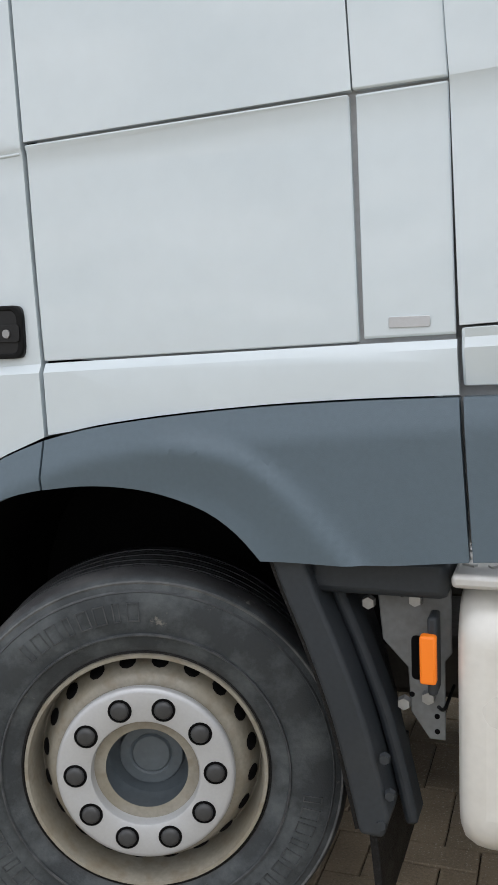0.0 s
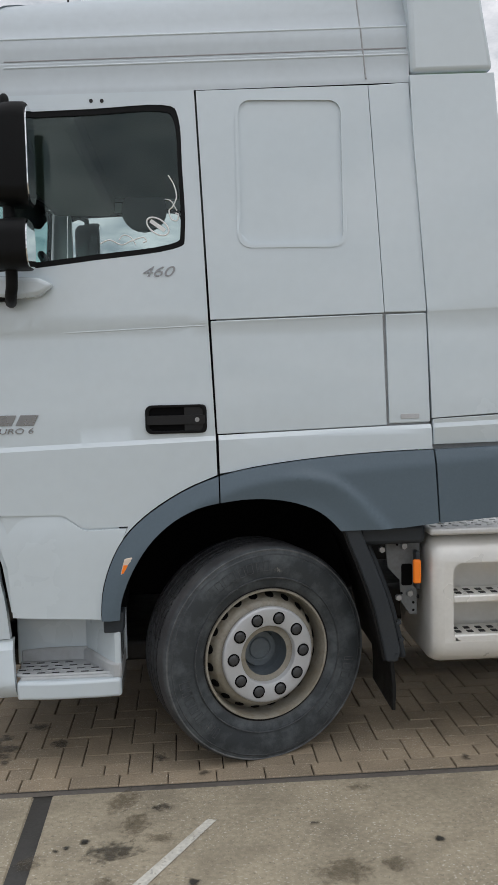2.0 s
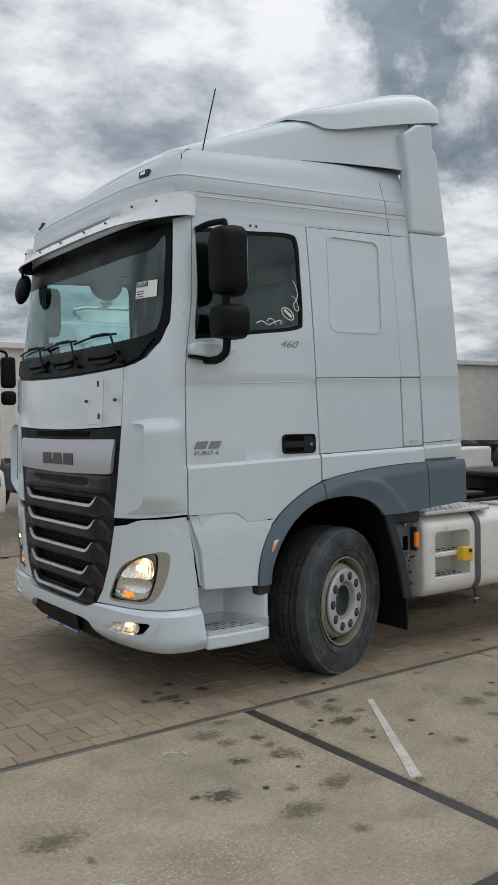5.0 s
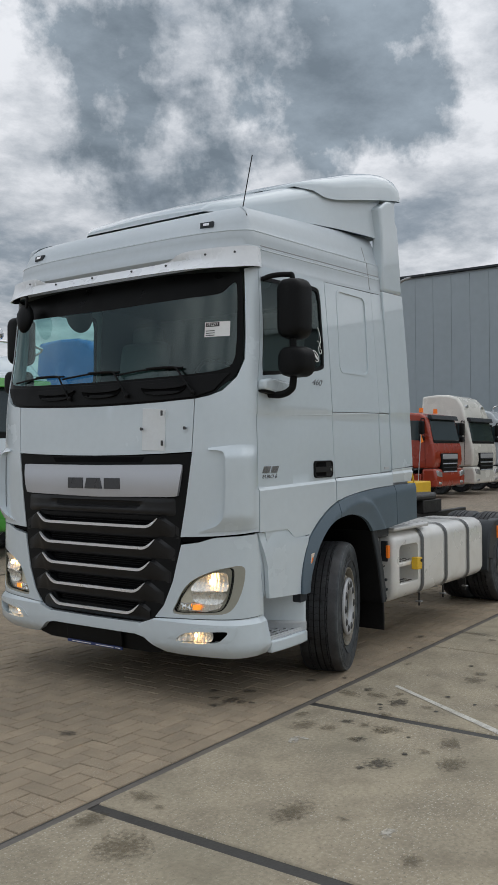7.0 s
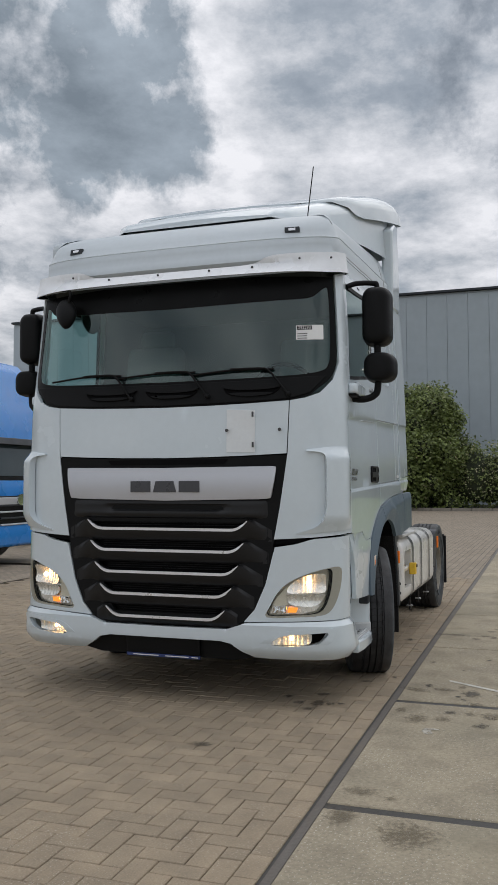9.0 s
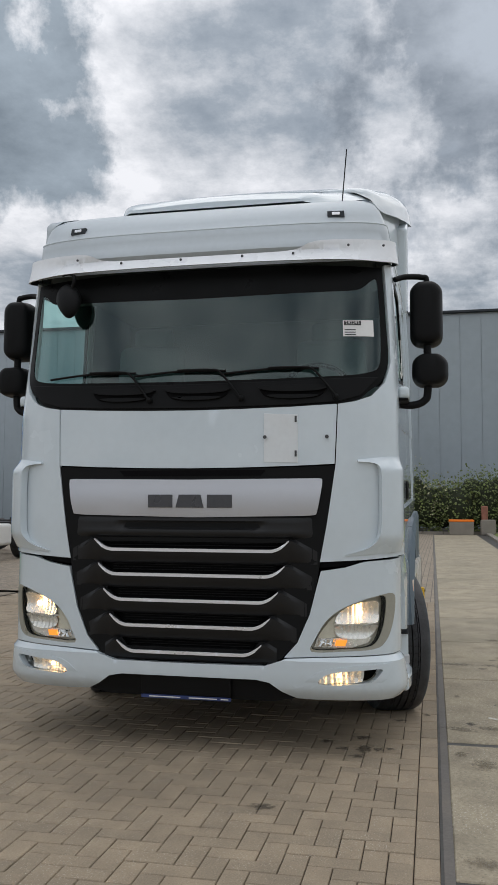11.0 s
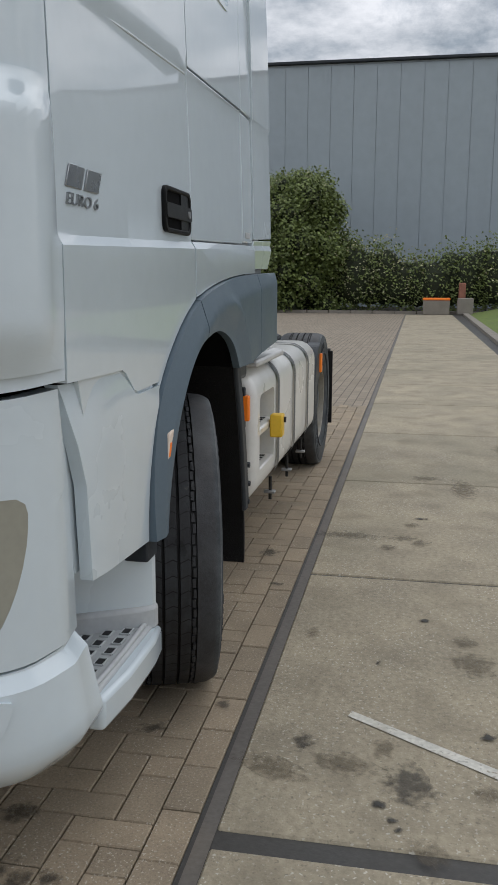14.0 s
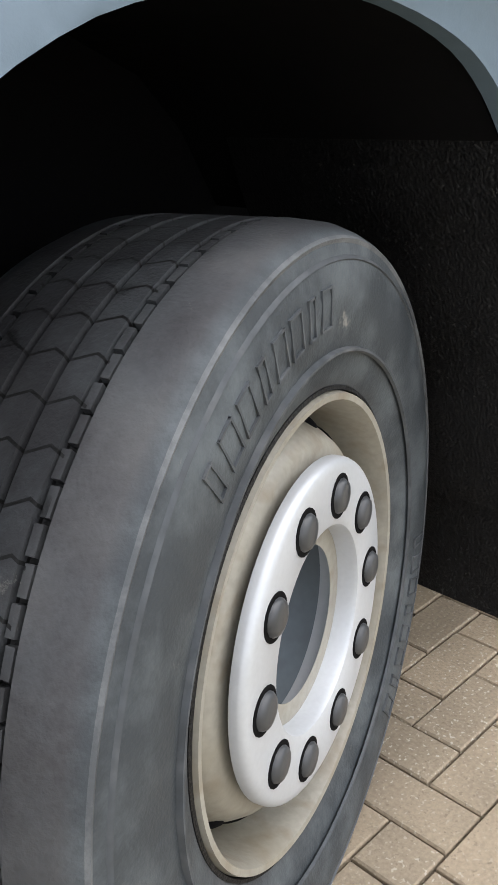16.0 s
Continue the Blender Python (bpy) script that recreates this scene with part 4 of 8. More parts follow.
def louvre(k):
    """One moulded louvre: a proud lip, a body that falls back below it and fins that fade into the frame."""
    w, drop = LIP_W[k], 0.081 if k < 4 else 0.046
    n, verts, faces, rows = 73, [], [], 11
    for i in range(n):
        f = -1 + 2 * i / (n - 1)
        f = math.copysign(abs(f) ** 0.85, f)
        y = f * (grill_y(LOUVRE[k] - 0.02) - 0.022)
        out = ease(w - 0.01, w + 0.05, abs(y))
        fade = 1 - min(1.0, max(0.0, (abs(y) - w) / min(0.135, grill_y(LOUVRE[k]) - 0.02 - w)))
        top = lip_z(k, y)
        low = LOUVRE[k] - drop + 0.012 * out * (1 if k < 4 else 0.3)
        prof = [(top + 0.020 * out, -0.055 + 0.050 * out), (top + 0.006, 0.014), (top, 0.030)]
        for j in range(1, 7):
            t = j / 6
            prof.append((top + (low - top) * t, 0.030 - 0.006 * t - 0.030 * t * t))
        prof += [(low - 0.004, -0.015), (low - 0.006, -0.055 + 0.040 * out)]
        for z, d in prof:
            verts.append(skin_point(UF(y), z, (d + 0.004) * fade - 0.004 - 0.002))
    for i in range(n - 1):
        for j in range(rows - 1):
            a = i * rows + j
            faces.append((a, a + 1, a + rows + 1, a + rows))
    return link_mesh("louvre", verts, faces, GRILLE_BLACK, grille, "satin black grille louvre", smooth=40)


def brow():
    """The hood over the first slot, with a shallow scoop below the silver panel."""
    n, verts, faces = 61, [], []
    prof = [(1.352, -0.012), (1.346, 0.006), (1.325, 0.010), (1.312, -0.004), (1.288, -0.008), (1.272, 0.016), (1.255, 0.020), (1.238, 0.012), (1.224, -0.006), (1.220, -0.05)]
    for i in range(n):
        y = (-1 + 2 * i / (n - 1)) * 0.755
        out = ease(0.40, 0.47, abs(y))
        fade = 1 - ease(0.58, 0.75, abs(y))
        for j, (z, d) in enumerate(prof):
            if 2 <= j <= 4:
                d = d * (1 - out) + 0.014 * out
            verts.append(skin_point(UF(y), z, (d + 0.006) * fade - 0.008))
    for i in range(n - 1):
        for j in range(len(prof) - 1):
            a = i * len(prof) + j
            faces.append((a, a + 1, a + len(prof) + 1, a + len(prof)))
    link_mesh("grille_brow", verts, faces, GRILLE_BLACK, grille, "satin black hood above the grille slots", smooth=40)


brow()
for k, zc in enumerate(LOUVRE):
    w = LIP_W[k]
    louvre(k)
    ys = [(-1 + i / 24) * (w + 0.014) for i in range(49)]
    up = [(UF(y), lip_z(k, y) + 0.007 - 0.004 * ease(w - 0.02, w + 0.014, abs(y))) for y in ys]
    dn = [(UF(y), lip_z(k, y) - 0.011 + 0.006 * ease(w - 0.03, w + 0.014, abs(y))) for y in reversed(ys)]
    skin("chrome_strip", up + dn, SATIN_CHROME, grille, off=0.031, thick=0.016, bevel=0.003, label="chrome grille strip", dz=0.5, du=0.06)
    skin("slot_mesh", [(UF(-w + 0.03), zc + 0.068), (UF(-w + 0.06), zc + 0.004), (UF(w - 0.06), zc + 0.004), (UF(w - 0.03), zc + 0.068)], SHELL, grille, off=-0.04, thick=0.01, bevel=0)
    for j in range(3):
        z = zc + 0.022 + 0.015 * j
        skin("mesh_bar", [(UF(-w + 0.06), z), (UF(w - 0.06), z), (UF(w - 0.06), z + 0.004), (UF(-w + 0.06), z + 0.004)], BLACK, grille, off=-0.026, thick=0.008, bevel=0, dz=0.5, du=0.1)


# emblem: three plain blocks in place of the maker's letters
def emblem():
    def pt(y, z):
        return (UF(y), z)
    blocks = [[(0.255, 1.478), (0.255, 1.402), (0.105, 1.402), (0.105, 1.478)],
              [(0.065, 1.478), (0.085, 1.402), (-0.085, 1.402), (-0.065, 1.478)],
              [(-0.105, 1.478), (-0.105, 1.402), (-0.255, 1.402), (-0.255, 1.478)]]
    for b in blocks:
        skin("emblem_block", [pt(*q) for q in b], EMBLEM, grille, off=0.031, thick=0.012, bevel=0.002, label="dark plain emblem block", dz=0.5)


emblem()

HEAD = smooth_loop([(0.715, 0.592), (0.735, 0.66), (0.79, 0.755), (0.87, 0.825), (0.98, 0.875), (1.08, 0.905), (1.168, 0.918), (1.182, 0.86), (1.165, 0.74), (1.125, 0.645), (1.06, 0.608), (0.90, 0.596)], 3)
HEAD_IN = [((y - 0.735) * 0.875 + 0.740, (z - 0.592) * 0.925 + 0.604) for y, z in HEAD]
HEAD_RIM = [((y - 0.74) * 0.958 + 0.7415, (z - 0.606) * 0.985 + 0.6075) for y, z in HEAD_IN]
FOG = smooth_loop([(0.755, 0.418), (0.785, 0.462), (0.86, 0.484), (1.0, 0.496), (1.095, 0.500), (1.075, 0.46), (1.03, 0.430), (0.90, 0.414)], 3)
FOG_LIT = smooth_loop([(0.757, 0.420), (0.787, 0.462), (0.86, 0.483), (0.985, 0.493), (1.005, 0.485), (1.0, 0.44), (0.97, 0.424), (0.90, 0.415)], 3)


def half(pts, s):
    return [(UF(s * y), z) for y, z in pts]


gy = [(y + 0.006, z) for y, z in GRILL if z < 1.06]
upper = [(UF(-0.768), 1.044), (UF(-0.90), 1.064), (UF(-0.99), 1.092), (UF(-1.03), 1.100), (US(-1.214, -1), 1.118), (US(-1.166, -1), 0.92), (US(-1.137, -1), 0.70), (US(-1.128, -1), 0.585), (UF(-1.1), 0.578), (UF(-0.75), 0.565), (UF(-0.56), 0.555)] + [(UF(-y), z) for y, z in reversed(gy) if z > 0.56]
def tuck(u, most):
    """Draws the bumper end in behind the step."""
    t = max(0.0, min(1.0, (abs(u) - UF(1.02)) / (abs(US(-1.13, 1)) - UF(1.02))))
    return -most * t * t


both_sides(lambda s: skin("bumper_corner", [(u if s < 0 else -u, z) for u, z in upper], PAINT, truck, off=0.0, thick=0.04, holes=[half(HEAD, s)], bevel=0.006, label="white bumper corner around the headlight", du=0.03, dz=0.06, shape=lambda u, z: tuck(u, 0.030)))
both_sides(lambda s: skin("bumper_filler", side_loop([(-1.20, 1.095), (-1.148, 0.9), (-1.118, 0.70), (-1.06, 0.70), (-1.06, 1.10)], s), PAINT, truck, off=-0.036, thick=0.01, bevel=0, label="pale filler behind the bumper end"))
lowb = [(UF(0), 0.505), (UF(0.45), 0.508), (UF(0.545), 0.54), (UF(0.57), 0.55), (UF(0.75), 0.560), (UF(1.1), 0.572), (US(-1.118, 1), 0.580), (US(-1.106, 1), 0.40), (US(-1.104, 1), 0.325), (UF(1.12), 0.318), (UF(0.75), 0.318), (UF(0.63), 0.325), (UF(0.55), 0.365), (UF(0.48), 0.415), (UF(0.40), 0.43), (UF(0), 0.43)]
lowb += [(-u, z) for u, z in reversed(lowb[1:-1])]


def lip(u, z):
    t = 0.022 * min(1, max(0, (0.57 - z) / 0.03))
    return t - 0.05 * max(0, (0.39 - z) / 0.07) ** 1.5 + tuck(u, 0.006 + 0.034 * max(0.0, min(1.0, (z - 0.40) / 0.17)))


skin("bumper", lowb, PAINT, truck, off=0.0, thick=0.04, holes=[half(FOG, 1), half(FOG, -1)], bevel=0.006, shape=lip, label="white lower bumper with fog lamps", du=0.03, dz=0.03)
skin("valance", [(UF(-0.62), 0.325), (UF(-0.5), 0.42), (UF(-0.38), 0.44), (UF(0.38), 0.44), (UF(0.5), 0.42), (UF(0.62), 0.325), (UF(0.5), 0.30), (UF(-0.5), 0.30)], BLACK, truck, off=-0.03, thick=0.05, bevel=0.01, label="black lower valance")
skin("plate_holder", [(UF(-0.25), 0.43), (UF(-0.25), 0.315), (UF(0.29), 0.315), (UF(0.29), 0.43)], BLACK, truck, off=0.0, thick=0.02, bevel=0.004, label="black number plate holder, empty")
skin("holder_strip", [(UF(-0.25), 0.312), (UF(-0.25), 0.292), (UF(0.29), 0.292), (UF(0.29), 0.312)], material("blue_print_strip", (0.03, 0.05, 0.16), 0.5), truck, off=0.004, thick=0.012, bevel=0.002, label="blue printed strip below the plate holder")
for a, b, mt in ((0.24, 0.05, STICKER), (0.0, -0.17, STICKER), (-0.19, -0.235, STICKER)):
    skin("print_bar", [(UF(b), 0.305), (UF(b), 0.299), (UF(a), 0.299), (UF(a), 0.305)], mt, truck, off=0.0055, thick=0.002, bevel=0, dz=0.5)


def lamps(s):
    h = empty("headlight")
    h.parent = truck
    h["label"] = "lit halogen headlight with an olive bezel"
    skin("bezel", half(HEAD, s), BEZEL, h, off=-0.006, thick=0.03, holes=[half(HEAD_IN, s)], bevel=0.005, label="olive-grey headlight bezel", du=0.03)
    skin("lens_rim", half(HEAD_IN, s), BLACK, h, off=-0.012, thick=0.02, holes=[half(HEAD_RIM, s)], bevel=0.002, label="black rim inside the headlight", du=0.03)
    skin("reflector_bowl", half(HEAD, s), BEZEL_LT, h, off=-0.052, thick=0.01, bevel=0, du=0.03)
    skin("lens", half(HEAD_IN, s), LENS, h, off=-0.004, thick=0, bevel=0, label="clear headlight lens", du=0.03).visible_shadow = False
    uc = UF(s * 0.99)

    def dish(zc, ru, rz, deep, ripple):
        return lambda u, z: deep * (min(1.0, ((u - uc) / ru) ** 2) + min(1.0, ((z - zc) / rz) ** 2)) / 2 + ripple * abs(math.sin((u - uc) * 95))
    skin("high_reflector", half(smooth_loop([(0.855, 0.752), (0.865, 0.80), (0.93, 0.845), (1.02, 0.872), (1.085, 0.872), (1.095, 0.82), (1.085, 0.758), (0.97, 0.750)], 3), s), REFLECT, h, off=-0.048, thick=0.004, bevel=0, label="bright faceted main reflector", du=0.008, dz=0.012, shape=dish(0.81, 0.14, 0.065, 0.06, 0.003), smooth=10, all_u=True)
    skin("low_reflector", half(smooth_loop([(0.855, 0.738), (0.852, 0.69), (0.90, 0.668), (1.0, 0.662), (1.06, 0.685), (1.085, 0.742), (0.97, 0.742)], 3), s), REFLECT, h, off=-0.046, thick=0.004, bevel=0, label="clear faceted dip reflector", du=0.008, dz=0.012, shape=dish(0.70, 0.13, 0.05, 0.05, 0.005), smooth=10, all_u=True)
    skin("reflector_shelf", half([(0.845, 0.752), (0.84, 0.738), (0.96, 0.738), (1.09, 0.750), (1.09, 0.758), (0.96, 0.750)], s), CHROME, h, off=-0.018, thick=0.05, bevel=0.003, du=0.03)
    for y, z, r, d, mt in ((0.985, 0.812, 0.018, -0.022, LAMP_ON), (0.87, 0.640, 0.010, -0.034, AMBER_BULB)):
        bm = bmesh.new()
        bmesh.ops.create_uvsphere(bm, u_segments=12, v_segments=8, radius=r, matrix=Matrix.Translation(skin_point(UF(s * y), z, d)))
        part("bulb", bm, mt, h, "glowing bulb")
    skin("inner_trim", half(smooth_loop([(0.752, 0.668), (0.80, 0.742), (0.85, 0.79), (0.846, 0.74), (0.846, 0.69), (0.85, 0.672)], 3), s), BEZEL_LT, h, off=-0.026, thick=0.01, bevel=0.004, du=0.02, label="pale olive inner trim")
    skin("indicator", half([(0.855, 0.656), (0.848, 0.624), (0.905, 0.624), (0.918, 0.656)], s), AMBER_ON, h, off=-0.022, thick=0.004, bevel=0.002, label="lit amber indicator", du=0.012, dz=0.02, shape=lambda u, z: 0.004 * abs(math.sin(u * 130)), smooth=0, all_u=True)
    skin("indicator_tray", half([(0.745, 0.668), (0.728, 0.612), (0.94, 0.612), (1.04, 0.640), (1.06, 0.672), (0.95, 0.668)], s), REFLECT, h, off=-0.034, thick=0.01, bevel=0.003, label="chrome tray of the indicator", du=0.03)
    skin("marker_block", half([(0.758, 0.660), (0.745, 0.620), (0.838, 0.620), (0.845, 0.662)], s), CHROME, h, off=-0.022, thick=0.01, bevel=0.004, label="clear side light block", du=0.012, dz=0.02, shape=lambda u, z: 0.008 * math.sin(u * 320) * math.sin(z * 260), smooth=0, all_u=True)
    f = empty("fog_lamp")
    f.parent = truck
    f["label"] = "lit fog lamp set in the bumper"
    skin("fog_socket", half([((y - 0.92) * 1.05 + 0.92, (z - 0.457) * 1.1 + 0.457) for y, z in FOG], s), SHELL, f, off=-0.06, thick=0.01, bevel=0, label="dark socket beside the fog lamp")
    skin("fog_bowl", half(FOG_LIT, s), REFLECT, f, off=-0.050, thick=0.006, bevel=0, label="bright fog lamp reflector", shape=lambda u, z: 0.045 * min(1.0, ((u - UF(s * 0.875)) / 0.12) ** 2) + 0.03 * min(1.0, ((z - 0.455) / 0.05) ** 2) + 0.006 * abs(math.sin(u * 90)), du=0.01, dz=0.014, smooth=10, all_u=True)
    skin("fog_lens", half(FOG_LIT, s), LENS, f, off=0.006, thick=0, bevel=0, label="clear fog lamp lens").visible_shadow = False
    bm = bmesh.new()
    bmesh.ops.create_uvsphere(bm, u_segments=12, v_segments=8, radius=0.013, matrix=Matrix.Translation(skin_point(UF(s * 0.875), 0.458, -0.024)))
    part("bulb", bm, LAMP_ON, f, "glowing bulb")
    skin("fog_surround", half(smooth_loop([(0.66, 0.385), (0.715, 0.455), (0.80, 0.500), (1.0, 0.524), (1.13, 0.530), (1.145, 0.505), (1.115, 0.44), (1.03, 0.398), (0.88, 0.378)], 3), s), PAINT, f, off=0.025, thick=0.02, holes=[half(FOG, s)], bevel=0.006, label="moulded white fog lamp surround", du=0.03, dz=0.03, shape=lambda u, z: -0.012 * max(0.0, (0.44 - z) / 0.06))


both_sides(lamps)
# near-black strip fills the gap above the bumper with painted shade
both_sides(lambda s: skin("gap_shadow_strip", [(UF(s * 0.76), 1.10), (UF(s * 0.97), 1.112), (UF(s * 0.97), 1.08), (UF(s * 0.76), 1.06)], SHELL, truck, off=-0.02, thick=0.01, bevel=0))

# windscreen
GL = [(-1.155, 2.84), (-1.162, 2.5), (-1.165, 2.27), (-1.13, 2.155), (-1.05, 2.082), (-0.95, 2.02), (-0.6, 1.98), (0.0, 1.968)]
GLS = smooth_loop(GL, 3, False)
scr = [(UF(y), z) for y, z in GLS] + [(UF(-y), z) for y, z in reversed(GLS[:-1])] + [(UF(0.6), 2.868), (UF(0), 2.872), (UF(-0.6), 2.868)]
CL = smooth_loop([(-0.93, 2.695), (-1.02, 2.708), (-1.095, 2.765), (-1.122, 2.74), (-1.127, 2.50), (-1.126, 2.33), (-1.114, 2.244), (-1.07, 2.200), (-0.90, 2.174), (-0.5, 2.162), (0.0, 2.158)], 3, False)
clear = [(UF(y), z) for y, z in CL] + [(UF(-y), z) for y, z in reversed(CL[:-1])] + [(UF(0), 2.682)]
# the deep top band stands in for the dark sun blind behind the glass
skin("windscreen_band", scr, BLACKGLASS, truck, off=-0.008, thick=0.008, holes=[clear], bevel=0, label="black windscreen border with a deep top band for the sun blind")
skin("windscreen", clear, GLASS, truck, off=-0.010, thick=0, bevel=0, label="large tinted windscreen").visible_shadow = False
cowl = skin("wiper_cowl", [(UF(-1.10), 2.165), (UF(-1.0), 2.055), (UF(-0.87), 2.018), (UF(-0.6), 2.002), (UF(0), 1.992), (UF(0.6), 2.002), (UF(0.87), 2.018), (UF(1.0), 2.055), (UF(1.10), 2.165), (UF(0.6), 2.145), (UF(0), 2.138), (UF(-0.6), 2.145)], BLACK, truck, off=0.004, thick=0.03, bevel=0.01, label="black wiper cowl")
for y0 in (-0.61, -0.03, 0.44):
    # near-black plates stand in for the shaded vent openings
    pod = smooth_loop([(-0.189, 2.097), (-0.153, 2.052), (-0.045, 2.039), (0.108, 2.043), (0.171, 2.059), (0.194, 2.102), (0.090, 2.112), (-0.090, 2.109)], 3)
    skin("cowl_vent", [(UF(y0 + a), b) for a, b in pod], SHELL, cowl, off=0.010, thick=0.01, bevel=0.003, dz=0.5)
    ridge = smooth_loop([(-0.194, 2.112), (-0.162, 2.087), (0.000, 2.079), (0.162, 2.089), (0.198, 2.115), (0.000, 2.119)], 3)
    skin("cowl_ridge", [(UF(y0 + a), b) for a, b in ridge], BLACK, cowl, off=0.026, thick=0.025, bevel=0.008, dz=0.012, smooth=60)
    floor_lip = smooth_loop([(-0.144, 2.059), (-0.108, 2.045), (0.000, 2.039), (0.108, 2.045), (0.149, 2.062), (0.000, 2.063)], 3)
    skin("cowl_lip", [(UF(y0 + a), b) for a, b in floor_lip], BLACK, cowl, off=0.020, thick=0.02, bevel=0.006, dz=0.5, smooth=60)
for y0, reach in ((-0.86, 0.62), (-0.30, 0.62), (0.27, 0.62)):
    w = empty("wiper")
    w.parent = truck
    P = lambda y, z, o: tuple(skin_point(UF(y), z, o))
    tube("wiper_arm", [P(y0, 2.045, 0.03), P(y0 + 0.065, 2.13, 0.036), P(y0 + 0.13, 2.205, 0.034), P(y0 + 0.19, 2.222, 0.03), P(y0 + 0.40, 2.224, 0.025)], 0.0068, BLACK, w)
    tube("wiper_blade", [P(y0 + 0.10, 2.216, 0.012), P(y0 + 0.40, 2.218, 0.012), P(y0 + 0.68, 2.196, 0.012)], 0.007, BLACK, w)
    bm = bmesh.new()
    bmesh.ops.create_icosphere(bm, subdivisions=2, radius=0.018, matrix=Matrix.Translation(skin_point(UF(y0), 2.045, 0.02)))
    part("wiper_pivot", bm, BLACK, w)

# paper label inside the screen
stk = skin("window_sticker", [(UF(-0.905), 2.512), (UF(-0.905), 2.412), (UF(-1.085), 2.412), (UF(-1.085), 2.512)], STICKER, truck, off=-0.004, thick=0.001, bevel=0, label="white stock sticker with a printed number")
skin("sticker_band", [(UF(-0.912), 2.508), (UF(-0.912), 2.480), (UF(-1.012), 2.480), (UF(-1.012), 2.508)], INK, stk, off=-0.0025, thick=0.0006, bevel=0)
nrm = (skin_point(UF(-0.962), 2.494, 0.05) - skin_point(UF(-0.962), 2.494, 0)).normalized()
lettering("sticker_number", "292293", 0.027, STICKER, stk, Matrix.Translation(skin_point(UF(-0.962), 2.494, -0.0012)) @ nrm.to_track_quat("Z", "Y").to_matrix().to_4x4(), 0.0003, 0, 1.05)
for z in (2.455, 2.440, 2.425):
    skin("print_bar", [(UF(-0.915), z), (UF(-0.915), z - 0.005), (UF(-0.98), z - 0.005), (UF(-0.98), z)], INK, stk, off=-0.0025, thick=0.0006, bevel=0, dz=0.5)

# visor over the screen
VT = smooth_loop([(1.0, 3.0), (0.80, 2.992), (0.72, 2.976), (0.65, 2.948), (0.55, 2.936), (0.3, 2.934), (0.0, 2.934)], 3, False)
VB = smooth_loop([(1.12, 2.858), (0.9, 2.858), (0.6, 2.862), (0.3, 2.866), (0.0, 2.867)], 3, False)
vis = [(US(-1.115, 1), 2.885), (US(-1.095, 1), 2.905), (US(-1.09, 1), 2.985), (US(-1.115, 1), 3.008), (UF(1.12), 3.004)] + [(UF(y), z) for y, z in VT] + [(UF(-y), z) for y, z in reversed(VT[:-1])] + [(UF(-1.12), 3.004), (US(-1.115, -1), 3.008), (US(-1.09, -1), 2.985), (US(-1.095, -1), 2.905), (US(-1.115, -1), 2.885)] + [(UF(-y), z) for y, z in VB] + [(UF(y), z) for y, z in reversed(VB[:-1])]


def roof_bulge(y, z):
    """How far the roof's brow stands out over the windscreen line."""
    up = max(0.0, min(1.0, (z - 2.925) / 0.05))
    fall = max(0.0, min(1.0, (3.40 - z) / 0.34))
    return 0.060 * up * up * (3 - 2 * up) * fall * fall * (3 - 2 * fall) * max(0.0, 1 - (abs(y) / 1.12) ** 4)


def visor_form(u, z):
    front = 1.0 - 0.9 * ease(0.80, U_C - 0.06, abs(u))
    back = max(0.0, min(1.0, (abs(u) - abs(US(-1.10, 1)) + 0.16) / 0.12))
    return -0.038 * back + 0.085 * max(0.0, (2.96 - z) / 0.1) * front + roof_bulge(abs(u) if abs(u) < 1.1 else 1.12, z) * 0.95


visor = skin("sun_visor", vis, VISOR_WHITE, truck, off=0.046, thick=0.010, bevel=0.003, label="white external sun visor", shape=visor_form, du=0.03, dz=0.03, smooth=50)
# black skin below the white visor: its underside shade put into the colour
skin("visor_underside", vis, BLACK, visor, off=0.0345, thick=0.002, bevel=0, label="black skin for the shade under the visor", shape=visor_form, du=0.03, dz=0.03)
for y in (-1.13, -0.95, -0.62, -0.3, 0.1, 0.5, 0.8):
    bm = bmesh.new()
    bmesh.ops.create_icosphere(bm, subdivisions=1, radius=0.009, matrix=Matrix.Translation(skin_point(UF(y), 2.915 if abs(y) < 0.7 else 2.95, 0.092 if abs(y) < 0.7 else 0.105)))
    part("visor_bolt", bm, NUT, visor)


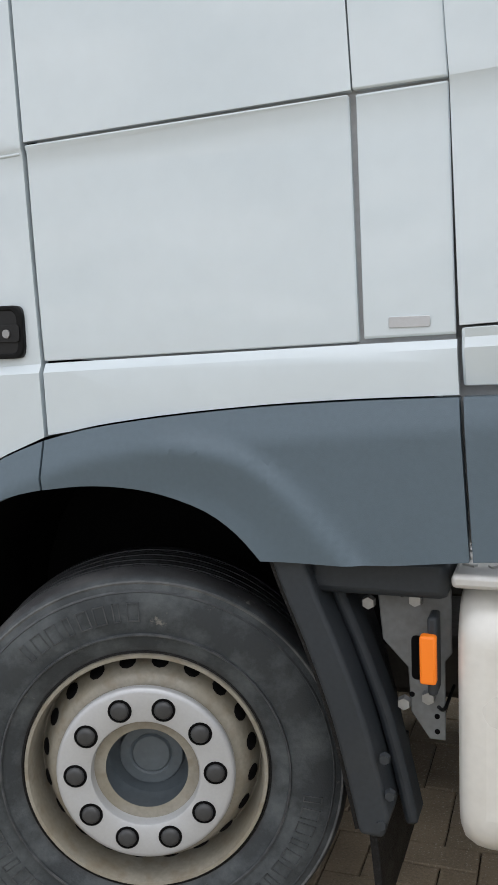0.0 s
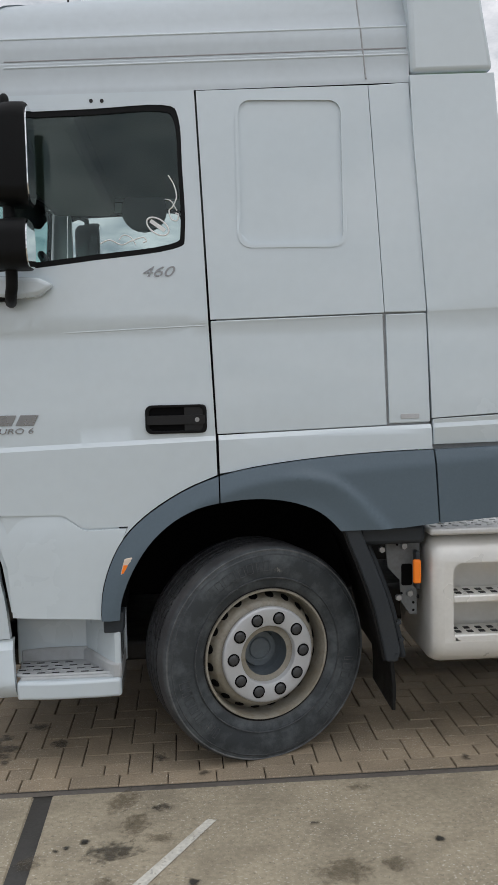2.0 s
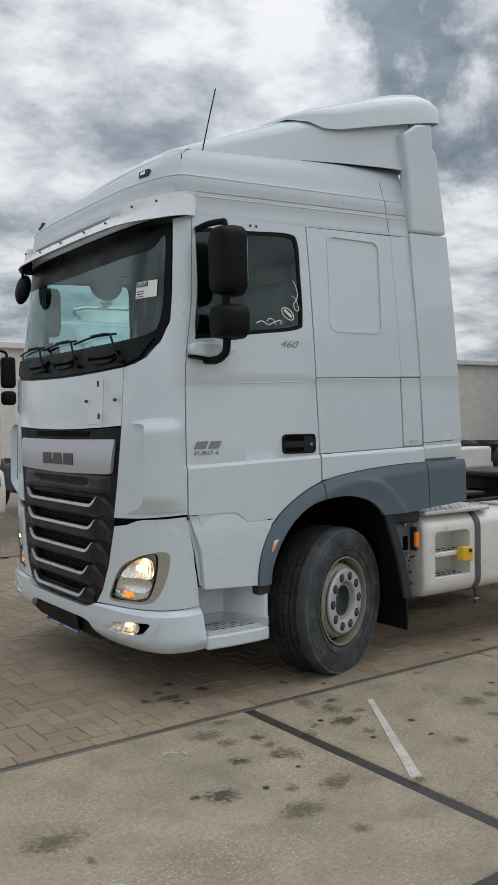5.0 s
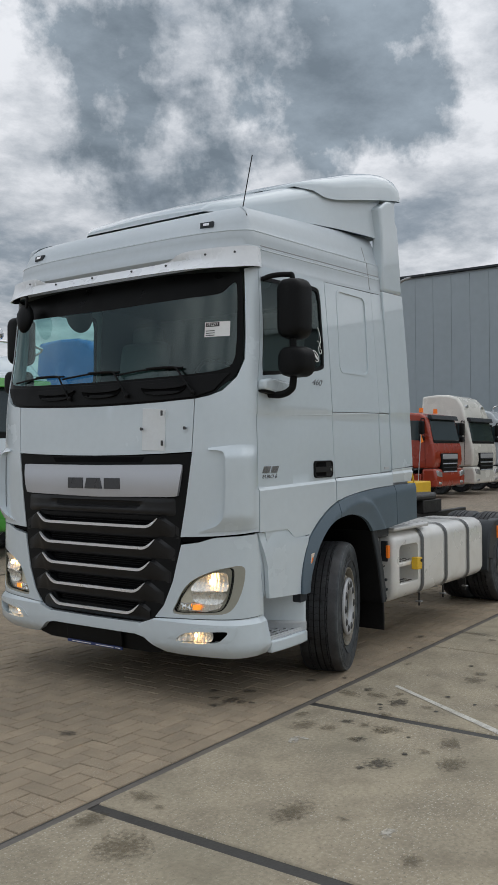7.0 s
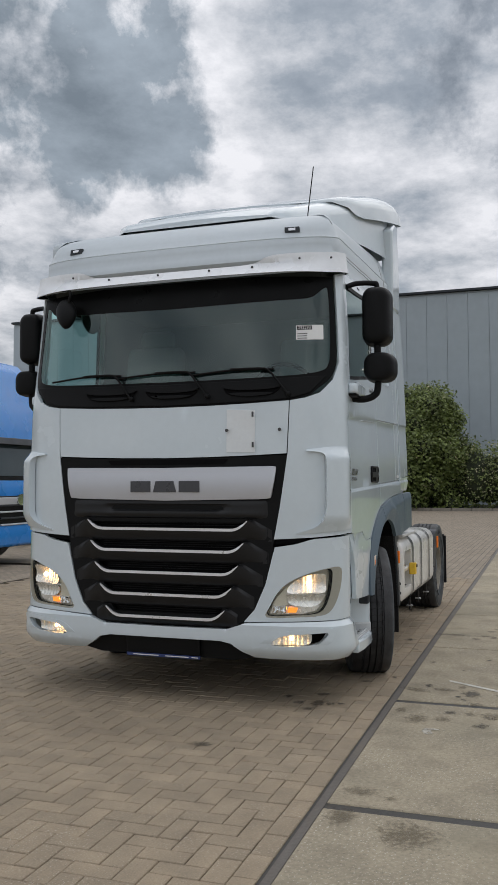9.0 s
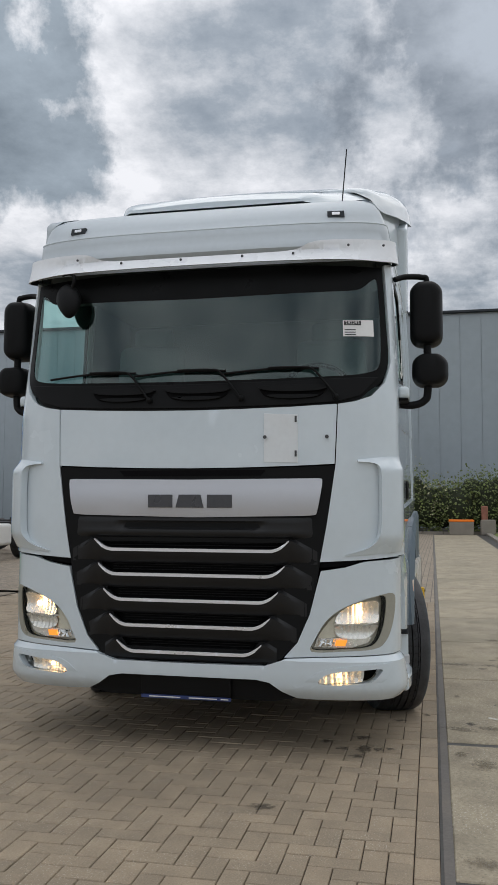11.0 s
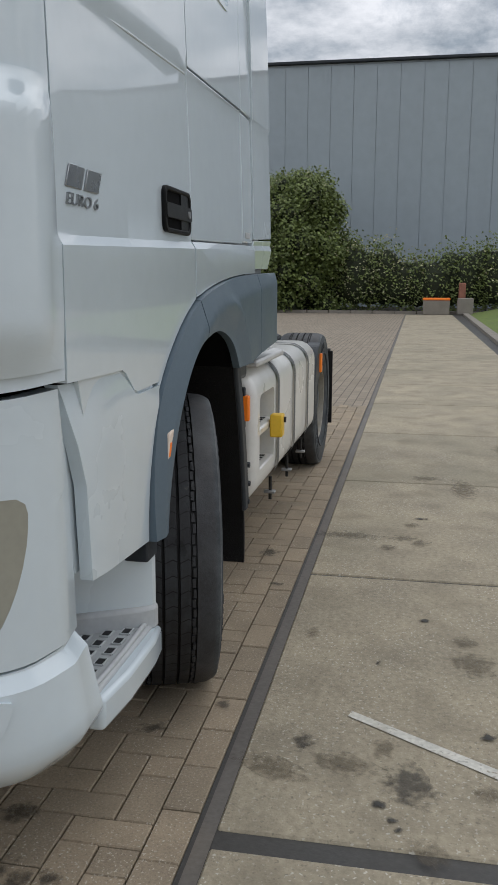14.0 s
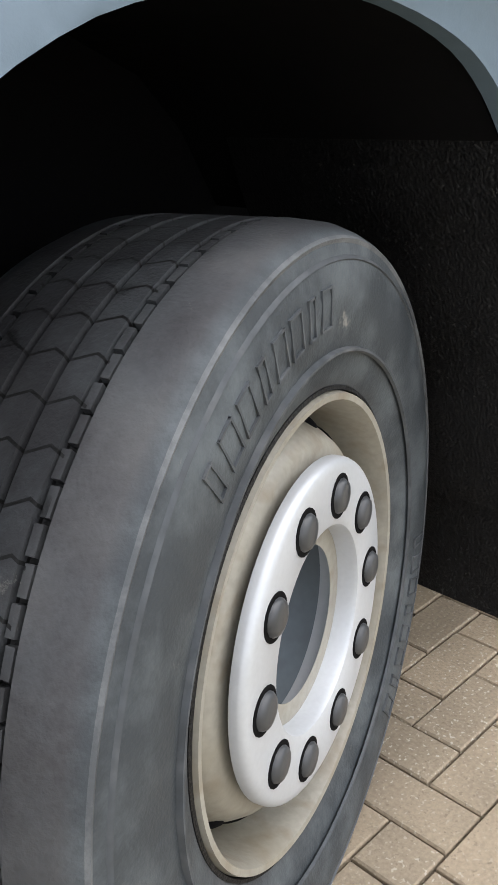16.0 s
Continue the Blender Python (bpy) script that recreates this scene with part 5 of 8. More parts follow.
# ---- roof, spoiler and fairings ----
def roof():
    levels = [(2.885, 0.005, 0.53), (2.912, 0.004, 0.53), (2.92, 0.008, 0.53), (2.975, 0.007, 0.53), (3.020, 0.006, 0.53), (3.026, 0.012, 0.53), (3.075, 0.010, 0.53), (3.122, 0.009, 0.55), (3.132, 0.016, 0.55), (3.18, 0.026, 0.7), (3.23, 0.045, 0.95), (3.272, 0.075, 1.1), (3.303, 0.115, 1.2), (3.325, 0.17, 1.2), (3.34, 0.24, 1.2), (3.352, 0.42, 1.2), (3.358, 0.7, 1.2)]
    us = [US(0.665, -1), US(0.4, -1), US(0.0, -1), US(-0.5, -1), US(-0.9, -1)]
    k = -U_C - 0.05
    while k < U_C + 0.05:
        us.append(k)
        k += 0.05
    us += [US(-0.9, 1), US(-0.5, 1), US(0.0, 1), US(0.4, 1), US(0.665, 1)]
    verts, faces = [], []
    for z, inset, w in levels:
        for u in us:
            p = skin_point(u, z, -inset if inset < 0.1 else -0.1)
            if inset >= 0.1:
                p.x += (inset - 0.1) * max(0.0, min(1.0, (-0.55 - p.x) / 0.65)) * 1.2
                p.y *= 1 - (inset - 0.1) / 1.05
            if p.x < -0.9 and z > 2.925:
                p.x -= roof_bulge(p.y, z) * min(1.0, (-0.9 - p.x) / 0.15)
            p.z = z + 0.066 * (p.x + 1.2) * w
            verts.append(p)
    n = len(us)
    for i in range(len(levels) - 1):
        for j in range(n - 1):
            faces.append((i * n + j, i * n + j + 1, (i + 1) * n + j + 1, (i + 1) * n + j))
    last = (len(levels) - 1) * n
    for j in range(n // 2):
        a, b, c, d = last + j, last + j + 1, last + n - 2 - j, last + n - 1 - j
        if b < c:
            faces.append((a, b, c, d))
    bm = bmesh.new()
    vs = [bm.verts.new(v) for v in verts]
    for f in faces:
        bm.faces.new([vs[i] for i in f])
    bm.faces.new([vs[i * n] for i in range(len(levels))] + [vs[i * n + n - 1] for i in reversed(range(len(levels)))])
    return part("roof", bm, ROOF_PAINT, truck, "white high roof of the cab", smooth=40)


roof()


def roof_seam(s):
    pts = []
    for z, inset in ((2.905, 0.0), (2.93, 0.007), (2.975, 0.007), (3.02, 0.006), (3.03, 0.012), (3.08, 0.010), (3.122, 0.009), (3.135, 0.017), (3.18, 0.026), (3.22, 0.041)):
        p = skin_point(US(0.475 - 0.08 * (z - 2.9), s), z, -inset)
        p.z = z + 0.066 * (p.x + 1.2) * (0.53 if z < 3.12 else 0.55 if z < 3.17 else 0.7 if z < 3.2 else 0.9)
        pts.append(tuple(p))
    tube("roof_seam", pts, 0.0035, SEAM, truck, "grey seam across the roof side", 3)


both_sides(roof_seam)


def roof_line(name, z, inset, u0, u1, r, mat, label):
    """A thin tube that draws a pressed line's highlight and shade along the roof, round its front where it runs so far.
    """
    pts = []
    n = max(8, int(abs(u1 - u0) / 0.06))
    for i in range(n + 1):
        u = u0 + (u1 - u0) * i / n
        p = skin_point(u, z, -inset)
        if p.x < -0.9:
            p.x -= roof_bulge(p.y, z) * min(1.0, (-0.9 - p.x) / 0.15)
        p.z = z + 0.066 * (p.x + 1.2) * 0.54
        pts.append(tuple(p))
    tube(name, pts, r, mat, truck, label, 3)


# added tubes: white ones draw crease highlights, the grey one a groove's shade
roof_line("roof_rib", 3.127, 0.011, US(0.655, -1), US(0.655, 1), 0.0055, PAINT, "white tube for the crease highlight round the roof")
for s in (-1, 1):
    roof_line("roof_rib", 3.006, 0.0075, US(-1.06, s), US(0.655, s), 0.005, PAINT, "white tube for the crease highlight along the roof side")
    roof_line("roof_groove", 3.034, 0.0125, US(-1.06, s), US(0.655, s), 0.0035, SEAM, "grey tube for the groove's shade along the roof side")
    # white tube added along the door crease to draw its highlight
    tube("door_rib", [tuple(skin_point(US(x, s), 1.922 + 0.036 * (x + 0.25), -0.001 if x > -0.9 else -0.005)) for x in (-0.98, -0.9, -0.75, -0.6, -0.45, -0.3, -0.236)], 0.004, PAINT, truck, "white tube for the crease highlight across the door", 3)
# near-black strip along the roof joint, for the shade in the gap
both_sides(lambda s: skin("gutter_gap", [(US(0.66, s), 2.955), (US(-1.1, s), 2.897), (US(-1.1, s), 2.891), (US(0.66, s), 2.949)], SHELL, truck, off=-0.006, thick=0.01, bevel=0, du=0.3, dz=0.5))


def clearance(y):
    c = empty("clearance_lamp")
    c.parent = truck
    u = UF(y)
    skin("lamp_base", [(u - 0.055, 3.205), (u - 0.055, 3.165), (u + 0.055, 3.165), (u + 0.055, 3.205)], GREY_DK, c, off=0.002, thick=0.02, bevel=0.006, label="dark-framed roof marker lamp", shape=lambda a, z: 0.012 + (z - 3.185) * 0.1)
    skin("lamp_lens", [(u - 0.026, 3.196), (u - 0.026, 3.177), (u + 0.026, 3.177), (u + 0.026, 3.196)], CHROME, c, off=0.010, thick=0.008, bevel=0.003, shape=lambda a, z: 0.012 + (z - 3.185) * 0.1)


clearance(-0.89)
clearance(0.89)
tube("antenna", [(-0.855, -0.82, 3.26), (-0.80, -0.835, 3.52), (-0.735, -0.85, 3.80)], 0.004, BLACK, truck, "thin black roof aerial")
bm = bmesh.new()
bmesh.ops.create_cone(bm, cap_ends=True, segments=12, radius1=0.022, radius2=0.008, depth=0.1, matrix=pose(-0.86, -0.82, 3.31))
part("antenna_foot", bm, BLACK, truck)


def loft(name, stations, mat, label, x_extra=None, n=24):
    """Sections across the truck: x, half width, top, bottom, shoulder radius."""
    verts, faces = [], []
    for x, w, zt, zb, r in stations:
        sec = [(-w - 0.01, zb)]
        for i in range(9):
            a = radians(180 - 90 * i / 8)
            sec.append((-w + r * 1.6 + r * 1.6 * math.cos(a), zt - r + r * math.sin(a) - 0.02))
        sec += [(-w * 0.4, zt - 0.004), (0, zt), (w * 0.4, zt - 0.004)]
        sec += [(-a, b) for a, b in reversed(sec[:10])]
        verts += [(x + (x_extra(y, z, x) if x_extra else 0), y, z) for y, z in sec]
    k = len(verts) // len(stations)
    for i in range(len(stations) - 1):
        for j in range(k - 1):
            faces.append((i * k + j, i * k + j + 1, (i + 1) * k + j + 1, (i + 1) * k + j))
    faces.append(tuple(range(k)))
    faces.append(tuple(reversed(range((len(stations) - 1) * k, len(stations) * k))))
    bm = bmesh.new()
    vs = [bm.verts.new(v) for v in verts]
    for f in faces:
        bm.faces.new([vs[i] for i in f])
    return part(name, bm, mat, truck, label, 40)


loft("roof_spoiler", [(-0.98, 0.58, 3.42, 3.38, 0.02), (-0.92, 0.65, 3.475, 3.38, 0.05), (-0.70, 0.74, 3.555, 3.39, 0.09), (-0.40, 0.84, 3.66, 3.40, 0.11), (-0.1, 0.94, 3.765, 3.42, 0.13), (0.2, 1.02, 3.86, 3.425, 0.14), (0.5, 1.09, 3.93, 3.425, 0.15), (0.70, 1.13, 3.95, 3.42, 0.15)], PAINT, "white aerodynamic roof spoiler")
loft("spoiler_wing", [(-0.28, 0.62, 3.715, 3.69, 0.015), (-0.16, 0.84, 3.765, 3.71, 0.03), (-0.06, 0.945, 3.800, 3.685, 0.06), (0.04, 0.99, 3.835, 3.645, 0.08), (0.15, 1.03, 3.870, 3.645, 0.11), (0.4, 1.11, 3.95, 3.69, 0.14), (0.65, 1.165, 4.02, 3.735, 0.16), (0.80, 1.19, 4.045, 3.76, 0.16), (0.88, 1.205, 4.03, 3.77, 0.15), (0.925, 1.21, 3.97, 3.772, 0.11)], PAINT, "white adjustable wing of the roof spoiler")


def top_fairing(s):
    f = [(0.668, 2.985), (0.660, 3.2), (0.642, 3.42), (0.60, 3.66), (0.72, 3.74), (0.87, 3.77), (0.885, 3.60), (0.925, 3.56), (1.026, 2.997)]
    bm = bmesh.new()
    k = len(f)
    yo = lambda z: s * (1.182 + 0.02 * (z - 3.0))
    a = [bm.verts.new((x, yo(z), z)) for x, z in f]
    b = [bm.verts.new((x, yo(z) - s * 0.10, z)) for x, z in f]
    bm.faces.new(a)
    bm.faces.new(b[::-1])
    for i in range(k):
        j = (i + 1) % k
        bm.faces.new((a[j], a[i], b[i], b[j]))
    part("upper_fairing", bm, PAINT, truck, "white upper side fairing", 35, 0.02, 3)


both_sides(top_fairing)
for y in (-0.5, 0.5):
    tube("spoiler_strut", [(0.35, y, 3.25), (0.30, y, 3.5)], 0.018, BLACK, truck)


# ---- mirrors ----
def mirror_set(s):
    m = empty("mirror")
    m.parent = truck
    m["label"] = "black two-glass side mirror on a bent arm"

    def shell(x0, x1, y0, y1, z0, z1, nm):
        bm = bmesh.new()
        out = rounded(y0, z0, y1, z1, 0.072, 8)
        rows = [(x0 - 0.012, 0.40), (x0 - 0.006, 0.60), (x0 + 0.006, 0.76), (x0 + 0.022, 0.87), (x0 + 0.045, 0.945), (x0 + 0.075, 0.985), (x0 + 0.11, 1.0), (x1 - 0.01, 0.995), (x1, 0.97)]
        cy, cz = (y0 + y1) / 2, (z0 + z1) / 2
        rings = []
        for x, f in rows:
            rings.append([bm.verts.new((x, s * (cy + (y - cy) * f), cz + (z - cz) * (0.6 + 0.4 * f if f < 0.9 else f))) for y, z in out])
        for r0, r1 in zip(rings, rings[1:]):
            for i in range(len(out)):
                j = (i + 1) % len(out)
                bm.faces.new((r0[i], r0[j], r1[j], r1[i]))
        bm.faces.new(rings[0])
        bm.faces.new(rings[-1][::-1])
        part(nm, bm, BLACK, m, "black mirror housing", 60)
        prism(nm + "_glass", [(s * (cy + (y - cy) * 0.9), cz + (z - cz) * 0.92) for y, z in out], x1 + 0.001, x1 + 0.006, "x", MIRROR, m, "mirror glass", bevel=0)
    shell(-1.09, -0.93, 1.265, 1.465, 2.395, 2.800, "mirror_housing")
    shell(-1.10, -0.94, 1.275, 1.495, 2.145, 2.345, "wide_mirror_housing")
    tube("mirror_arm", [(-1.10, s * 1.18, 2.80), (-1.06, s * 1.24, 2.825), (-1.03, s * 1.34, 2.825), (-1.02, s * 1.37, 2.80), (-1.02, s * 1.37, 2.6)], 0.018, BLACK, m, "black tubular mirror arm")
    tube("mirror_arm", [(-1.06, s * 1.20, 2.035), (-1.045, s * 1.28, 2.03), (-1.03, s * 1.345, 2.055), (-1.02, s * 1.37, 2.12), (-1.02, s * 1.37, 2.40)], 0.024, BLACK, m, "black tubular mirror arm")
    prism("mirror_foot_cover", [(-1.19, 2.06), (-1.19, 2.125), (-1.12, 2.14), (-0.93, 2.13), (-0.87, 2.10), (-0.93, 2.055), (-1.05, 2.04)], s * 1.195, s * 1.265, "y", PAINT, m, "white cover of the mirror foot", bevel=0.02, segs=3)
    prism("mirror_foot_base", [(-1.18, 2.045), (-1.10, 2.035), (-0.98, 2.05), (-1.05, 2.065), (-1.19, 2.06)], s * 1.195, s * 1.258, "y", BLACK, m, "black mirror foot", bevel=0.008)


both_sides(mirror_set)


# front mirror over the passenger corner
fm = empty("front_mirror")
fm.parent = truck
hang = skin_point(UF(0.93), 2.88, 0.05)
head_at = skin_point(UF(0.84), 2.69, 0.085)
elbow = skin_point(UF(0.80), 2.83, 0.12)
tube("front_mirror_arm", [tuple(hang), tuple(hang.lerp(elbow, 0.6) + Vector((0, 0, 0.02))), tuple(elbow), tuple(head_at + Vector((0, -0.01, 0.05)))], 0.011, BLACK, fm)
bm = bmesh.new()
bmesh.ops.create_uvsphere(bm, u_segments=22, v_segments=14, radius=1.0, matrix=Matrix.Translation(head_at) @ Matrix.Rotation(radians(-22), 4, "X") @ Matrix.Rotation(radians(18), 4, "Y") @ Matrix.Diagonal((0.055, 0.082, 0.125, 1)))
for v in bm.verts:
    d = v.co - head_at
    if d.z < 0:
        v.co.y = head_at.y + d.y * (1 + d.z * 2.5)
part("front_mirror_head", bm, BLACK, fm, "black teardrop ramp mirror", 60)


# ---- door fittings, badges ----
def handle(s):
    h = empty("door_handle")
    h.parent = truck
    o, i = rounded(-0.512, 1.462, -0.248, 1.585, 0.028), rounded(-0.495, 1.474, -0.265, 1.573, 0.02)
    skin("handle_frame", side_loop(o, s), BLACK, h, off=0.012, thick=0.03, holes=[side_loop(i, s)], bevel=0.005, label="black door handle surround")
    skin("handle_recess", side_loop(rounded(-0.503, 1.468, -0.257, 1.579, 0.024), s), SHELL, h, off=0.003, thick=0.005, bevel=0)
    skin("handle_grip", side_loop(rounded(-0.506, 1.501, -0.256, 1.540, 0.008), s), GRILLE_BLACK, h, off=0.015, thick=0.02, bevel=0.006, label="black pull handle")
    skin("handle_plate", side_loop(rounded(-0.345, 1.463, -0.250, 1.584, 0.016), s), GRILLE_BLACK, h, off=0.008, thick=0.012, bevel=0.004, label="satin black lock plate")
    bm = bmesh.new()
    bmesh.ops.create_cone(bm, cap_ends=True, segments=16, radius1=0.010, radius2=0.010, depth=0.006, matrix=Matrix.Translation(skin_point(US(-0.290, s), 1.520, 0.016)) @ pose(0, 0, 0, 90))
    part("lock", bm, STEEL, h, "round steel door lock")


both_sides(handle)


def flank(x, z, s=-1):
    return skin_point(US(x, s), z, 0.0)


lettering("power_badge", "460", 0.062, BADGE, truck, pose(-0.444, flank(-0.444, 2.15).y - 0.002, 2.151, 90, 0, 0), 0.002, 0.35, 1.45)
lettering("emission_badge", "EURO 6", 0.034, BADGE, truck, pose(-1.075, flank(-1.07, 1.49).y - 0.002, 1.488, 90, 0, 0), 0.002, 0.2, 1.5)


def plain_badge():
    y = flank(-1.07, 1.54).y
    bars = [[(-1.160, 1.512), (-1.078, 1.512), (-1.056, 1.557), (-1.138, 1.557)], [(-1.062, 1.512), (-0.985, 1.512), (-0.962, 1.557), (-1.040, 1.557)]]
    for k, b in enumerate(bars):
        prism("badge_bar", b, y - 0.004 - 0.0004 * k, y - 0.0005, "y", BADGE, truck, "plain slanted chrome badge bar", bevel=0.001, segs=1)


plain_badge()
for x in (-0.70, -0.655):
    bm = bmesh.new()
    bmesh.ops.create_cone(bm, cap_ends=True, segments=12, radius1=0.008, radius2=0.008, depth=0.006, matrix=pose(x, flank(x, 2.873).y, 2.873, 90))
    part("rivet_hole", bm, INK, truck)


def scroll(points, r):
    return tube("window_scroll", [(x, flank(x, z).y + 0.006, z) for x, z in points], r, STICKER, truck, "thin white scroll decal on the window")


scroll([(-0.385, 2.56), (-0.362, 2.52), (-0.352, 2.47), (-0.368, 2.43), (-0.385, 2.41), (-0.375, 2.375), (-0.352, 2.37), (-0.346, 2.395), (-0.36, 2.40)], 0.003)
scroll([(-0.40, 2.46), (-0.375, 2.45), (-0.352, 2.41)], 0.0025)
scroll([(-0.68, 2.275), (-0.64, 2.29), (-0.59, 2.27), (-0.55, 2.285), (-0.50, 2.30), (-0.485, 2.285), (-0.50, 2.278)], 0.003)
scroll([(-0.60, 2.29), (-0.58, 2.31), (-0.55, 2.30), (-0.53, 2.27)], 0.0025)
yy = flank(-0.435, 2.345).y
out = [(-0.435 + 0.052 * math.cos(a) * math.cos(0.6) + 0.03 * math.sin(a) * math.sin(0.6), 2.345 - 0.052 * math.cos(a) * math.sin(0.6) + 0.03 * math.sin(a) * math.cos(0.6)) for a in [2 * math.pi * i / 24 for i in range(24)]]
tube("oval_decal", [(x, flank(x, z).y + 0.006, z) for x, z in out], 0.0035, STICKER, truck, "white oval decal with a plain bar", cyclic=True)
prism("oval_decal_bar", [(-0.47, 2.363), (-0.46, 2.376), (-0.40, 2.333), (-0.41, 2.320)], yy + 0.003, yy + 0.007, "y", STICKER, truck, bevel=0)


# ---- steps below the door ----
def step_unit(s):
    st = empty("entry_step")
    st.parent = truck
    st["label"] = "white entry step with a punched grey tread"
    yo = 1.240
    prism("step_sill", [(-1.10, s * 1.19), (-1.10, s * yo), (-0.95, s * (yo + 0.014)), (-0.75, s * (yo + 0.012)), (-0.648, s * yo), (-0.648, s * 0.93), (-1.10, s * 0.93)], 0.322, 0.404, "z", PAINT, st, "white step sill", bevel=0.014, segs=3)
    prism("step_back", [(-1.14, 0.40), (-1.14, 0.72), (-0.64, 0.72), (-0.64, 0.40)], s * 0.95, s * 0.99, "y", PAINT, st, bevel=0.01)
    prism("step_pillar", [(-0.86, s * 0.95), (-0.80, s * 1.02), (-0.70, s * 1.195), (-0.675, s * 1.222), (-0.648, s * 1.226), (-0.648, s * 0.95)], 0.40, 0.652, "z", PAINT, st, "white end wall of the step", bevel=0.008)
    prism("step_tray", [(-1.085, s * 1.222), (-0.68, s * 1.222), (-0.655, s * 1.0), (-1.13, s * 0.98)], 0.40, 0.416, "z", GREY_LT, st, "light grey step tray", bevel=0.006)
    for i in range(4):
        for j in range(6):
            x, y = -1.095 + 0.064 * j + (0.025 if i % 2 else 0), s * (1.035 + 0.046 * i)
            if x > -0.80 + 0.04 * (i - 1):
                continue
            # hole drawn as a black box, its shade put into the colour
            box("tread_hole", (x, y, 0.417), (0.034, 0.022, 0.004), INK, st, "", 0.001, 1)
            tube("hole_rim", [(x - 0.019, y - 0.012, 0.418), (x + 0.019, y - 0.012, 0.418), (x + 0.019, y + 0.012, 0.418), (x - 0.019, y + 0.012, 0.418), (x - 0.019, y - 0.012, 0.418)], 0.003, GREY_LT, st, "", 1)
    tube("tray_rim", [(-0.668, s * 1.19, 0.418), (-0.70, s * 1.205, 0.42), (-1.07, s * 1.205, 0.42), (-1.09, s * 1.15, 0.418)], 0.007, GREY_LT, st)
    bm = bmesh.new()
    bmesh.ops.create_icosphere(bm, subdivisions=2, radius=0.012, matrix=Matrix.Translation((-0.775, s * 1.06, 0.455)))
    part("step_screw", bm, STEEL, st)
    prism("step_liner", [(-1.12, 0.415), (-1.12, 0.47), (-1.0, 0.478), (-0.82, 0.478), (-0.82, 0.415)], s * 0.985, s * 1.002, "y", GREY_LT, st, "grey step liner", bevel=0.006)
    prism("step_liner_end", [(-0.875, s * 0.97), (-0.815, s * 1.025), (-0.712, s * 1.200), (-0.68, s * 1.230), (-0.646, s * 1.232), (-0.646, s * 0.97)], 0.398, 0.470, "z", GREY_LT, st, "", bevel=0.012)
    box("step_filler", (-0.88, s * 0.98, 0.70), (0.5, 0.2, 0.06), SHELL, st, "", 0.01)


GREY_LT = material("light_grey_plastic", (0.50, 0.52, 0.53), 0.5, vary=0.06, scale=6, dirt=0.35, dirt_color=(0.3, 0.29, 0.27), dirt_scale=9, bump=0.1)
both_sides(step_unit)
# dark panel added in place of chassis clutter, closing the wheel well
both_sides(lambda s: box("inner_wing", (-0.1, s * 0.60, 0.92), (1.35, 0.03, 0.62), SHELL, truck, "dark panel added to close the view through the wheel well", 0.02))
both_sides(lambda s: prism("arch_foot", [(-0.72, 0.60), (-0.72, 0.68), (-0.63, 0.69), (-0.635, 0.60)], s * 1.12, s * 1.225, "y", GREY_DK, truck, bevel=0.006))


# ---- wheels ----
BLOCKS = {}


def block_mesh(narrow):
    """A faint raised outline block on the tyre wall."""
    if narrow not in BLOCKS:
        bm = bmesh.new()
        w = 0.007 if narrow else 0.013
        for c, sz in (((-w, 0, 0), (0.0028, 0.003, 0.046)), ((w, 0, 0), (0.0028, 0.003, 0.046)), ((0, 0, 0.0216), (2 * w, 0.003, 0.0028)), ((0, 0, -0.0216), (2 * w, 0.003, 0.0028))):
            add_box(bm, c, sz)
        me = bpy.data.meshes.new("sidewall_block")
        bm.to_mesh(me)
        bm.free()
        me.materials.append(TYRE_RELIEF)
        BLOCKS[narrow] = me
    return BLOCKS[narrow]


